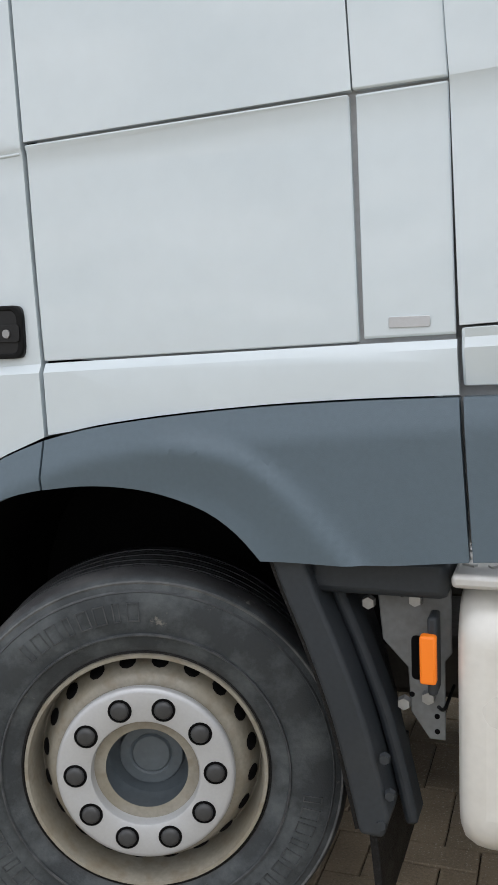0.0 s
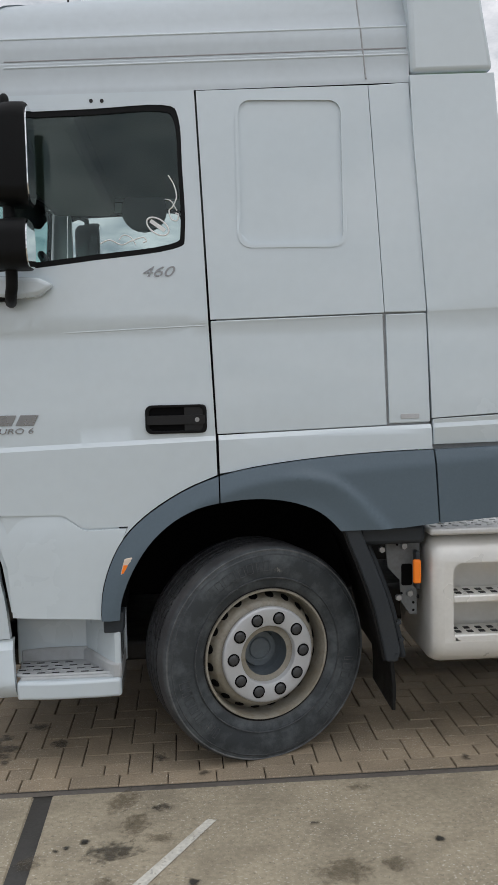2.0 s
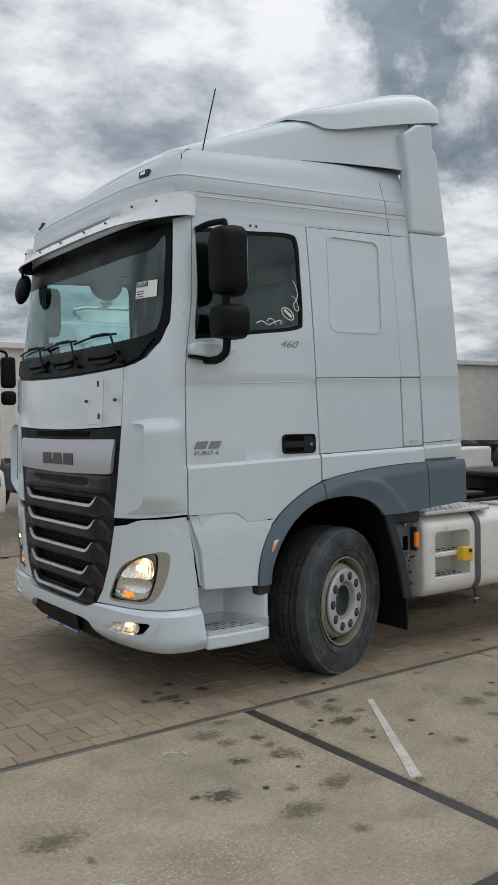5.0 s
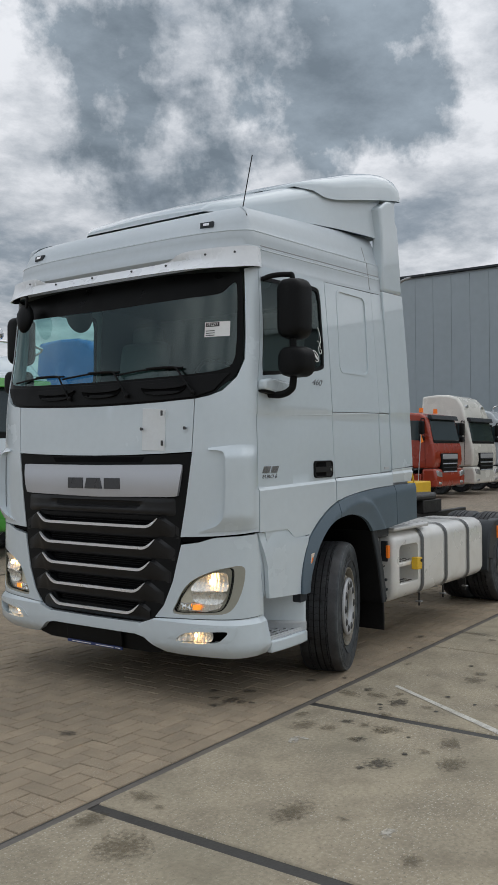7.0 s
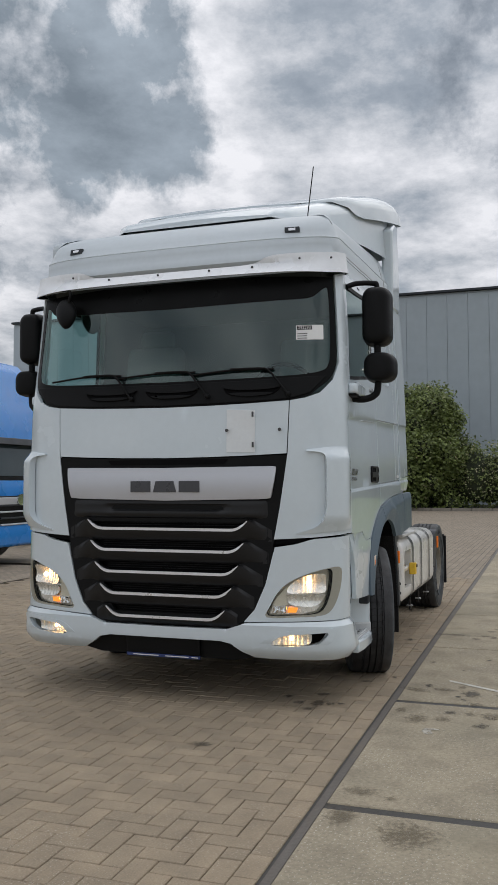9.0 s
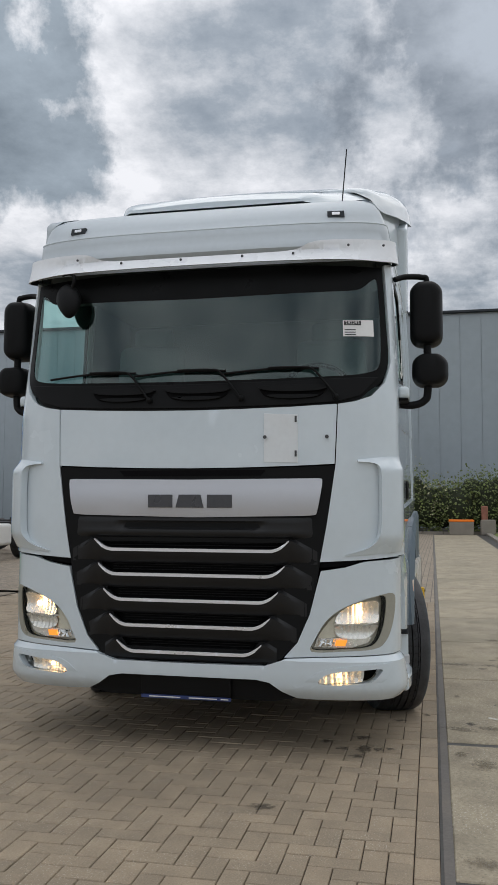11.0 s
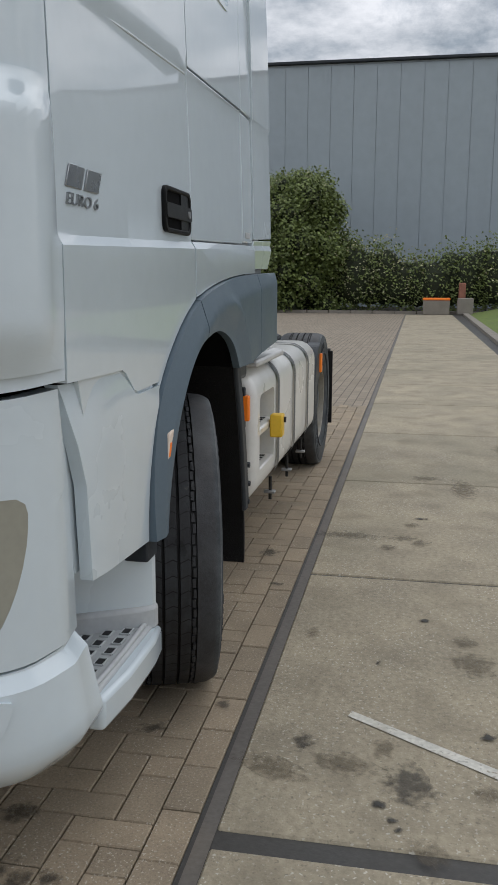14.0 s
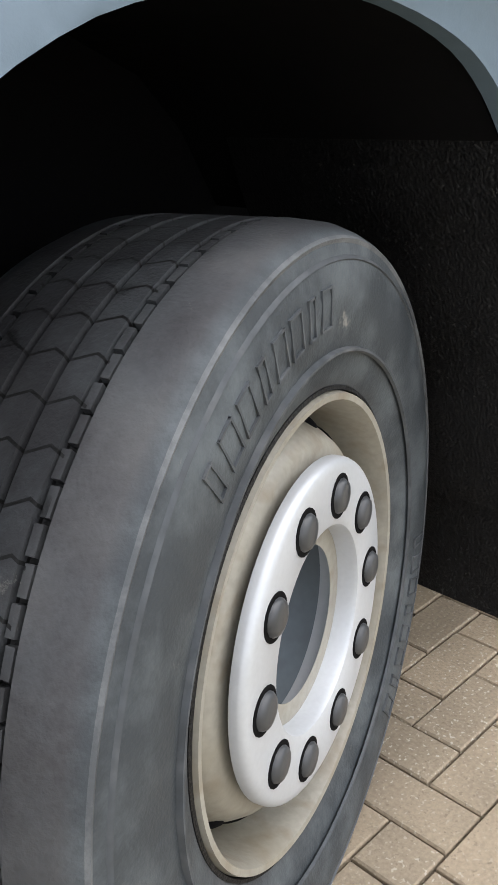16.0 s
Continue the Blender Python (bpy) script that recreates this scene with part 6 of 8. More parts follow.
def wheel_parts(w, front=True):
    R = 0.490
    tread = [(0.286, -0.115), (0.296, -0.132), (0.311, -0.140), (0.328, -0.146), (0.366, -0.155), (0.41, -0.158), (0.442, -0.154), (0.465, -0.147), (0.470, -0.149), (0.475, -0.143), (0.481, -0.132), (R - 0.003, -0.115)]
    for yc in (-0.0675, -0.0225, 0.0225, 0.0675):
        q = 0.0095 if abs(yc) > 0.05 else 0.0045
        tread += [(R, yc - q), (R - 0.012, yc - q + 0.0015), (R - 0.012, yc + q - 0.0015), (R, yc + q)]
    tread += [(R - 0.003, 0.115), (0.475, 0.143), (0.442, 0.154), (0.41, 0.158), (0.366, 0.155), (0.31, 0.135), (0.286, 0.115)]
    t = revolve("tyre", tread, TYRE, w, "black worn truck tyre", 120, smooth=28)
    flat = -0.4685 if front else -0.4775
    for v in t.data.vertices:
        if v.co.z < flat:
            v.co.z = flat
    if front:
        t.location.y = 0.0245
    bm = bmesh.new()
    for yc in (-0.0675, 0.0675):
        for i in range(96):
            made = add_box(bm, (0, yc + 0.0014 * (-1) ** i, R - 0.0062), (0.0265, 0.0092, 0.010))
            bmesh.ops.rotate(bm, cent=(0, 0, 0), matrix=Matrix.Rotation(2 * math.pi * i / 96, 3, "Y"), verts=made)
    part("groove_bridge", bm, TYRE, t, "small rubber bridges in the outer tread grooves", 0)["kind"] = "stuff"
    # raised plain blocks where the maker's letters stand
    for a0 in (-40, 100, 220):
        for i in range(8):
            a = a0 + i * 5.6
            ob = new("sidewall_block", block_mesh(i % 3 == 0))
            ob.parent = t
            ob.matrix_local = pose(0, 0, 0, 0, a, 0) @ pose(0, -0.1575, 0.402, 0, 0, 0)
    for r in (0.345, 0.449):
        revolve("sidewall_rib", [(r - 0.003, -0.1535 if r < 0.4 else -0.1515), (r - 0.001, -0.1575 if r < 0.4 else -0.1545), (r + 0.002, -0.1575 if r < 0.4 else -0.153), (r + 0.004, -0.15)], TYRE_RELIEF, t, "", 96)
    if front:
        prof = [(0.289, -0.095), (0.2945, -0.108), (0.292, -0.117), (0.284, -0.116), (0.280, -0.105), (0.278, -0.075), (0.2765, -0.035), (0.274, -0.016), (0.271, -0.014), (0.267, -0.024), (0.262, -0.037), (0.248, -0.066), (0.237, -0.084), (0.224, -0.094), (0.19, -0.096), (0.10, -0.096)]
    else:
        prof = [(0.289, -0.108), (0.292, -0.124), (0.288, -0.130), (0.283, -0.126), (0.278, -0.10), (0.27, -0.03), (0.262, 0.05), (0.245, 0.085), (0.22, 0.08), (0.18, 0.06), (0.10, 0.058)]
    # black ring laid along the rim edge for the shaded gap
    revolve("bead_gap", [(0.2935, -0.098), (0.296, -0.1125), (0.301, -0.1115), (0.302, -0.10)], RUBBER, t, "dark line round the rim edge", 80).location.y = -0.0245 if front else 0.0
    rim = revolve("rim", prof, RIM, w, "beige painted steel rim, scuffed and rusty", 80, smooth=35)
    if front:
        # vent holes are dark blobs on the rim, shade put into the colour
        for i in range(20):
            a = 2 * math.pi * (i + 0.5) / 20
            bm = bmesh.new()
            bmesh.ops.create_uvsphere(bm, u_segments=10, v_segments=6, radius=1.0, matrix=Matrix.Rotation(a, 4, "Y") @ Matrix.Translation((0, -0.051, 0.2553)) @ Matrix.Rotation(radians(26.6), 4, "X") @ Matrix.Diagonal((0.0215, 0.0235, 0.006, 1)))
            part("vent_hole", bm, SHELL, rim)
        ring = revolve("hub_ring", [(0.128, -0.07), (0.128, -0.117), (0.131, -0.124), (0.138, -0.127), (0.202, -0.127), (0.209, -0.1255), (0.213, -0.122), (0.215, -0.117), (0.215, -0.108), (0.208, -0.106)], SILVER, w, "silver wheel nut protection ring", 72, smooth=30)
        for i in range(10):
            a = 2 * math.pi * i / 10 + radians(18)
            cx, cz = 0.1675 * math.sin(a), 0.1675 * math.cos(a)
            # dark disc round each nut draws the shade of its hole
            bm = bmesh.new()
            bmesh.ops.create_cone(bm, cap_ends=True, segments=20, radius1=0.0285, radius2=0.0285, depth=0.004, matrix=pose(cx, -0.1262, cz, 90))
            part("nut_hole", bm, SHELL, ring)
            nut = revolve("wheel_nut", [(0.0225, -0.119), (0.0225, -0.1295), (0.0190, -0.1345), (0.012, -0.1365), (0.0001, -0.137)], NUT, ring, "dark plastic nut cap", 14, smooth=60)
            nut.data.transform(Matrix.Translation((cx, 0, cz)))
        hub = revolve("hub", [(0.130, -0.11), (0.127, -0.02), (0.115, 0.0), (0.083, 0.0), (0.080, -0.018), (0.078, -0.022), (0.055, -0.023), (0.050, -0.018), (0.045, -0.024), (0.0001, -0.026)], HUB, w, "grey wheel hub with a round cap", 48)
    else:
        revolve("hub", [(0.12, 0.05), (0.118, -0.02), (0.105, -0.08), (0.09, -0.11), (0.06, -0.118), (0.0001, -0.12)], HUB, w, "grey drive axle hub", 40)
        for i in range(10):
            a = 2 * math.pi * i / 10
            bm = bmesh.new()
            bmesh.ops.create_cone(bm, cap_ends=True, segments=10, radius1=0.018, radius2=0.015, depth=0.04, matrix=pose(0.1675 * math.sin(a), 0.04, 0.1675 * math.cos(a), 90))
            part("wheel_nut", bm, NUT, rim)


TYRE_RELIEF = material("tyre_relief", (0.052, 0.058, 0.064), 0.7, vary=0.3, scale=20, dirt=0.4, dirt_color=(0.15, 0.15, 0.15), dirt_scale=25)
wheel = empty("front_wheel", 0.0, -1.090, 0.472)
wheel.parent = truck
wheel["label"] = "steered front wheel with a black tyre and beige rim"
wheel_parts(wheel)
wheel.matrix_local = pose(0.0, -1.219, 0.470, 0, 0, 18.6) @ pose(0, 0.132, 0)
copy_thing(wheel, pose(0.0, 1.219, 0.470, 0, 0, 180 + 18.6) @ pose(0, 0.132, 0))
rw = empty("rear_wheel")
rw.parent = truck
rw["label"] = "twin rear drive wheel"
wheel_parts(rw, False)
AXLE2 = 3.62
rw.matrix_local = pose(AXLE2, -1.03, 0.478)
copy_thing(rw, pose(AXLE2, -0.70, 0.478))
copy_thing(rw, pose(AXLE2, 1.03, 0.478, 0, 0, 180))
copy_thing(rw, pose(AXLE2, 0.70, 0.478, 0, 0, 180))
tube("axle", [(0, -0.9, 0.47), (0, 0.9, 0.47)], 0.06, IRON, truck)
tube("axle", [(AXLE2, -0.9, 0.47), (AXLE2, 0.9, 0.47)], 0.09, IRON, truck)


# ---- mudguard, bracket, lamp ----
def mudguard(s):
    path = [(0.338, 1.03), (0.364, 0.953), (0.41, 0.837), (0.456, 0.703), (0.487, 0.58), (0.508, 0.48), (0.520, 0.42)]
    path = smooth_loop(path, 4, False)
    back = [(0.572, 0.418), (0.580, 0.45)] + [(x + 0.075 - 0.004 * k / 24, z + 0.002) for k, (x, z) in enumerate(reversed(path[:-3]))]
    prism("mudguard", path + back, s * 1.10, s * 1.235, "y", GREY_DK, truck, "dark grey plastic mudguard edge", bevel=0.02, segs=3)
    inner = [(x - 0.012, z + 0.004) for x, z in path]
    prism("mudguard_liner", inner + [(x + 0.018, z + 0.004) for x, z in reversed(inner)], s * 0.72, s * 1.222, "y", RUBBER, truck, "black spray suppression liner", bevel=0)
    prism("mudguard_rib", [(x + 0.088, z - 0.04) for x, z in path[2:-2]] + [(x + 0.118, z - 0.035) for x, z in reversed(path[2:-2])], s * 1.06, s * 1.15, "y", GREY_DK, truck, bevel=0.012)
    prism("mud_flap", [(0.545, 0.195), (0.548, 0.30), (0.535, 0.46), (0.552, 0.46), (0.566, 0.30), (0.562, 0.195)], s * 0.80, s * 1.222, "y", RUBBER, truck, "black rubber mud flap", bevel=0.003)
    for x, z in ((0.578, 0.60), (0.588, 0.52), (0.568, 0.45)):
        bm = bmesh.new()
        bmesh.ops.create_cone(bm, cap_ends=True, segments=6, radius1=0.013, radius2=0.011, depth=0.014, matrix=pose(x, s * 1.232, z, 90))
        part("bolt", bm, GREY_DK, truck)


both_sides(mudguard)
# tray added to block light below the engine and deepen the under-truck shade
box("undertray", (-0.55, 0, 0.40), (1.5, 1.7, 0.10), IRON, truck, "black tray added under the engine to deepen the shade below", 0.02)
box("gearbox_cover", (1.4, 0, 0.45), (2.4, 0.7, 0.20), IRON, truck, "black underside of the chassis", 0.03)
both_sides(lambda s: box("fairing_underside", (0.56, s * 1.03, 0.985), (0.30, 0.34, 0.09), GREY_DK, truck, "dark plastic underside of the fairing", 0.02))
BRACKET = material("bracket_grey_paint", (0.17, 0.18, 0.185), 0.5, vary=0.15, scale=20, dirt=0.4, dirt_color=(0.07, 0.06, 0.05), dirt_scale=20)
br = prism("lamp_bracket", [(0.545, 0.935), (0.705, 0.945), (0.705, 0.80), (0.69, 0.78), (0.69, 0.60), (0.655, 0.60), (0.615, 0.66), (0.61, 0.76), (0.555, 0.82)], -1.118, -1.110, "y", BRACKET, truck, "grey steel bracket plate", bevel=0.003)
# slot and small holes are dark patches painted for their shade
prism("bracket_slot", rounded(0.618, 0.735, 0.668, 0.835, 0.01, 3), -1.1195, -1.1180, "y", SHELL, br, bevel=0)
for x, z in ((0.528, 0.905), (0.630, 0.918), (0.602, 0.682), (0.655, 0.70)):
    bm = bmesh.new()
    bmesh.ops.create_cone(bm, cap_ends=True, segments=6, radius1=0.016, radius2=0.014, depth=0.018, matrix=pose(x, -1.127, z, 90))
    part("bolt", bm, STEEL, br, "hexagon bolt")
for x, z in ((0.60, 0.925), (0.618, 0.70), (0.672, 0.62), (0.672, 0.655)):
    bm = bmesh.new()
    bmesh.ops.create_cone(bm, cap_ends=True, segments=10, radius1=0.006, radius2=0.006, depth=0.002, matrix=pose(x, -1.119, z, 90))
    part("bracket_hole", bm, SHELL, br)
sm = empty("side_marker_lamp")
sm.parent = truck
box("marker_mount", (0.675, -1.17, 0.82), (0.02, 0.06, 0.17), GREY_DK, sm)
box("marker_lens", (0.668, -1.205, 0.818), (0.034, 0.026, 0.105), AMBER, sm, "orange side marker lens", 0.006)
tube("marker_cable", [(0.683, -1.17, 0.70), (0.69, -1.13, 0.68), (0.70, -1.05, 0.70)], 0.004, BLACK, sm)
INDIC = glow("pale_clear_lens", (0.70, 0.58, 0.48), 0.06)
both_sides(lambda s: skin("arch_indicator", [(US(-0.637, s), 0.862), (US(-0.618, s), 0.930), (US(-0.572, s), 0.942), (US(-0.592, s), 0.868)], INDIC, truck, off=0.036, thick=0.02, bevel=0.004, label="orange side indicator"))
# amber patch added flush on the lens, weak emission for its orange glow
both_sides(lambda s: skin("indicator_bulb", [(US(-0.633, s), 0.868), (US(-0.622, s), 0.905), (US(-0.604, s), 0.905), (US(-0.610, s), 0.868)], AMBER, truck, off=0.0366, thick=0.004, bevel=0.001, label="faintly glowing amber patch flush on the indicator lens"))


# ---- fuel tank, chassis, rear end ----
def tank_section(y0, y1, z0, z1, r):
    return rounded(y0, z0, y1, z1, r, 6)


tank = empty("fuel_tank")
tank.parent = truck
tank["label"] = "cream-white fuel tank with grey straps and built-in steps"
TY0, TY1, TZ0, TZ1 = -1.232, -0.60, 0.385, 0.970
sec = tank_section(TY0, TY1, TZ0, TZ1, 0.11)
bm = bmesh.new()
rows = [(1.235, 1.0), (2.70, 1.0), (2.745, 0.985), (2.76, 0.94)]
rings = [[bm.verts.new((x, (y + 0.916) * f - 0.916, (z - 0.69) * f + 0.69)) for y, z in sec] for x, f in rows]
for a, b in zip(rings, rings[1:]):
    for i in range(len(sec)):
        j = (i + 1) % len(sec)
        bm.faces.new((a[i], a[j], b[j], b[i]))
bm.faces.new(rings[0])
bm.faces.new(rings[-1][::-1])
part("tank_body", bm, TANK, tank, "cream-white painted tank body", 40)
# front section with two steps let into it
bm = bmesh.new()
rows = [(0.728, 0.90), (0.738, 0.955), (0.762, 0.99), (0.785, 1.0), (1.235, 1.0)]
FR = [[((y + 0.916) * f - 0.916, (z - 0.69) * f + 0.69) for y, z in sec] for x, f in rows]
rings = [[bm.verts.new((x, y, z)) for y, z in q] for (x, f), q in zip(rows, FR)]
for k, (a, b) in enumerate(zip(rings, rings[1:])):
    for i in range(len(sec)):
        j = (i + 1) % len(sec)
        if k == 3 and all(v.co.y < TY0 + 0.001 for v in (a[i], a[j], b[i], b[j])):
            continue
        bm.faces.new((a[i], a[j], b[j], b[i]))
bm.faces.new(rings[0])
part("tank_step_section", bm, TANK, tank, "cream-white tank end", 40)
zlo, zhi = TZ0 + 0.11, TZ1 - 0.11
fr_o = [(0.785, zlo), (1.235, zlo), (1.235, zhi), (0.785, zhi)]
fr_i = rounded(0.825, zlo + 0.006, 1.195, zhi - 0.006, 0.045)
bm = bmesh.new()
edges = []
for lp in (fr_o, fr_i):
    vs = [bm.verts.new((x, TY0, z)) for x, z in lp]
    edges += [bm.edges.new((vs[i], vs[(i + 1) % len(vs)])) for i in range(len(vs))]
bmesh.ops.triangle_fill(bm, edges=edges, use_beauty=True)
part("step_frame", bm, TANK, tank, "", 30)
fr_c = fr_i
bm = bmesh.new()
a = [bm.verts.new((x, TY0, z)) for x, z in fr_c]
b = [bm.verts.new((x, TY0 + 0.19, z)) for x, z in fr_c]
for i in range(len(a)):
    j = (i + 1) % len(a)
    bm.faces.new((a[i], a[j], b[j], b[i]))
bm.faces.new(b)
part("step_recess", bm, TANK, tank, "recess for the steps", 30)
for z in (0.512, 0.690):
    st = box("tank_step", (1.010, TY0 + 0.085, z), (0.368, 0.17, 0.035), TANK, tank, "cream step with punched holes", 0.008)
    for i in range(6):
        for j in range(2):
            # punched hole drawn as a black box for its shade
            box("tread_hole", (0.86 + 0.055 * i, TY0 + 0.05 + 0.055 * j, z + 0.0185), (0.026, 0.03, 0.003), INK, st, "", 0.0, 1)
for x in (1.275, 1.80, 2.34):
    big_sec = tank_section(TY0 - 0.008, TY1 + 0.008, TZ0 - 0.008, TZ1 + 0.008, 0.115)
    bm = bmesh.new()
    a = [bm.verts.new((x - 0.028, y, z)) for y, z in big_sec]
    b = [bm.verts.new((x + 0.028, y, z)) for y, z in big_sec]
    for i in range(len(a)):
        j = (i + 1) % len(a)
        bm.faces.new((a[i], a[j], b[j], b[i]))
    part("tank_strap", bm, STRAP, tank, "dark grey steel tank strap", 40)
    tube("strap_bolt", [(x, TY0 + 0.03, 0.40), (x, TY0 + 0.03, 0.285)], 0.008, IRON, tank)
    prism("strap_foot", [(x - 0.016, 0.330), (x + 0.020, 0.330), (x + 0.026, 0.316), (x - 0.016, 0.316)], TY0 + 0.005, TY0 + 0.06, "y", STEEL, tank, bevel=0.004)
PLATE = material("pale_tread_plate", (0.62, 0.62, 0.61), 0.45, metal=0.2, vary=0.06, dirt=0.3, dirt_color=(0.35, 0.33, 0.3), dirt_scale=9)
tp = prism("tread_plate", [(0.72, -1.242), (1.40, -1.242), (1.46, -1.19), (1.46, -0.66), (0.72, -0.66)], 0.982, 1.012, "z", PLATE, truck, "light grey checker tread plate on the tank", bevel=0.01)
bm = bmesh.new()
for i in range(14):
    for j in range(9):
        add_box(bm, (0.75 + 0.052 * i, -1.17 + 0.056 * j, 1.0135), (0.030, 0.012, 0.006), pose(0, 0, 0, 0, 0, 35 if (i + j) % 2 else -35))
part("tread_studs", bm, PLATE, tp, "", 0)["kind"] = "stuff"
yb = empty("yellow_lock_box")
yb.parent = truck
box("lock_box", (1.105, -1.262, 0.682), (0.115, 0.058, 0.105), YELLOW, yb, "yellow lock box hung on the tank", 0.008, m=pose(0, 0, 0, 0, 4, 4))
bm = bmesh.new()
bmesh.ops.create_cone(bm, cap_ends=True, segments=16, radius1=0.013, radius2=0.013, depth=0.01, matrix=pose(1.13, -1.294, 0.705, 90))
part("box_lock", bm, INK, yb)
bm = bmesh.new()
bmesh.ops.create_uvsphere(bm, u_segments=12, v_segments=8, radius=0.02, matrix=Matrix.Translation((1.175, -1.255, 0.69)) @ Matrix.Diagonal((1, 0.7, 0.8, 1)))
part("padlock", bm, STEEL, yb)

for y in (-0.39, 0.39):
    prism("chassis_rail", [(-0.9, 0.70), (4.35, 0.72), (4.35, 0.96), (-0.9, 0.95)], y - 0.035, y + 0.035, "y", IRON, truck, "black steel chassis rail", bevel=0.01)
for x in (-0.7, 0.9, 2.2, 3.0, 4.25):
    box("cross_member", (x, 0, 0.83), (0.08, 0.76, 0.18), IRON, truck)
box("engine_block", (-0.35, 0, 0.85), (1.3, 0.7, 0.6), IRON, truck, "dark engine under the cab", 0.05)
box("catwalk", (1.6, 0.0, 1.00), (1.5, 0.8, 0.03), IRON, truck, "black catwalk behind the cab")
box("battery_box", (1.9, 0.95, 0.69), (2.0, 0.55, 0.6), GREY_DK, truck, "dark box on the far side", 0.06)
prism("fifth_wheel", [(2.75, -0.42), (3.05, -0.45), (3.40, -0.44), (3.75, -0.30), (3.95, -0.12), (3.45, -0.05), (3.45, 0.05), (3.95, 0.12), (3.75, 0.30), (3.40, 0.44), (3.05, 0.45), (2.75, 0.42)], 1.10, 1.16, "z", IRON, truck, "greasy black fifth wheel coupling plate", bevel=0.02)
box("coupling_mount", (3.3, 0, 1.03), (0.5, 0.9, 0.14), IRON, truck)


def rear_fender(s):
    f = empty("rear_fender")
    f.parent = truck
    f["label"] = "dark plastic fender in front of the rear wheel"
    path = smooth_loop([(2.98, 0.40), (3.0, 0.62), (3.05, 0.78), (3.13, 0.88), (3.20, 0.91)], 4, False)
    prism("fender_shell", path + [(x + 0.05, z - 0.03) for x, z in reversed(path)], s * 0.60, s * 1.19, "y", GREY_DK, f, bevel=0.012)
    prism("fender_cheek", [(3.0, 0.52), (3.02, 0.66), (3.08, 0.82), (3.16, 0.90), (3.33, 0.92), (3.33, 0.70), (3.22, 0.66), (3.16, 0.62), (3.14, 0.50)], s * 1.10, s * 1.20, "y", GREY_DK, f, bevel=0.015)
    box("fender_lamp", (3.27, s * 1.205, 0.78), (0.05, 0.02, 0.13), AMBER, f, "orange side marker lens", 0.005)
    tube("flap_bracket", [(4.14, s * 0.40, 0.80), (4.14, s * 1.18, 0.80)], 0.02, IRON, f)
    prism("mud_flap", [(4.12, 0.80), (4.15, 0.80), (4.16, 0.22), (4.14, 0.22)], s * 0.62, s * 1.20, "y", RUBBER, f, "black rubber mud flap", bevel=0.003)


both_sides(rear_fender)


# ---- cab interior ----
def seat_unit(y):
    st = empty("cab_seat")
    st.parent = truck
    st["label"] = "grey cloth cab seat"
    box("seat_base", (-0.55, y, 1.55), (0.5, 0.5, 0.5), CABIN, st, "", 0.04)
    box("seat_cushion", (-0.55, y, 1.85), (0.52, 0.52, 0.16), CABIN_LT, st, "", 0.06, 3)
    box("seat_back", (-0.25, y, 2.25), (0.16, 0.50, 0.72), CABIN_LT, st, "", 0.06, 3, m=pose(0, 0, 0, 0, 10, 0))
    box("head_rest", (-0.17, y, 2.66), (0.12, 0.30, 0.18), CABIN_LT, st, "", 0.05, 3)


seat_unit(-0.68)
seat_unit(0.68)
prism("dashboard", [(-1.30, 1.4), (-1.30, 2.06), (-1.22, 2.13), (-1.0, 2.12), (-0.93, 2.02), (-0.95, 1.4)], -1.12, 1.12, "y", CABIN, truck, "dark grey dashboard", bevel=0.03, segs=3)
sw = revolve("steering_wheel", [(0.225 + 0.016 * math.cos(a), 0.016 * math.sin(a)) for a in [2 * math.pi * i / 10 for i in range(10)]], BLACK, truck, "black steering wheel", 40, closed=True)
sw.matrix_local = pose(-0.88, -0.68, 2.12, 0, 0, 90) @ pose(0, 0, 0, -35, 0, 0)
box("wheel_spoke", (-0.88, -0.68, 2.12), (0.05, 0.42, 0.06), BLACK, truck, "", 0.02)
box("bunk_wall", (0.45, 0, 2.1), (0.05, 2.2, 1.6), CABIN, truck, "grey rear trim of the cab")
box("bunk", (0.15, 0, 1.85), (0.55, 2.1, 0.2), CABIN_LT, truck, "", 0.05)
box("header_shelf", (-1.0, 0, 2.88), (0.42, 2.12, 0.17), CABIN, truck, "dark overhead shelf", 0.04)
box("headlining", (-0.2, 0, 2.935), (1.8, 2.27, 0.02), CABIN_LT, truck)
bm = bmesh.new()
bmesh.ops.create_uvsphere(bm, u_segments=20, v_segments=10, radius=1.0, matrix=Matrix.Translation((-0.60, 1.085, 2.84)) @ Matrix.Diagonal((0.155, 0.03, 0.15, 1)))
part("window_grip", bm, CABIN, truck, "dark rounded trim at the top of the far window")
both_sides(lambda s: skin("pillar_trim", [(US(-0.30, s), 2.94), (US(-0.30, s), 1.95), (US(0.6, s), 1.95), (US(0.6, s), 2.95)], CABIN, truck, off=-0.05, thick=0.01, bevel=0))
both_sides(lambda s: skin("door_trim", [(US(-1.17, s), 2.14), (US(-1.17, s), 1.35), (US(-0.24, s), 1.35), (US(-0.24, s), 2.20)], CABIN, truck, off=-0.05, thick=0.01, bevel=0))


# ---- other trucks in the yard ----
def paint(name, color):
    return material(name, color, 0.25, vary=0.05, scale=2, coat=0.5, dirt=0.1)


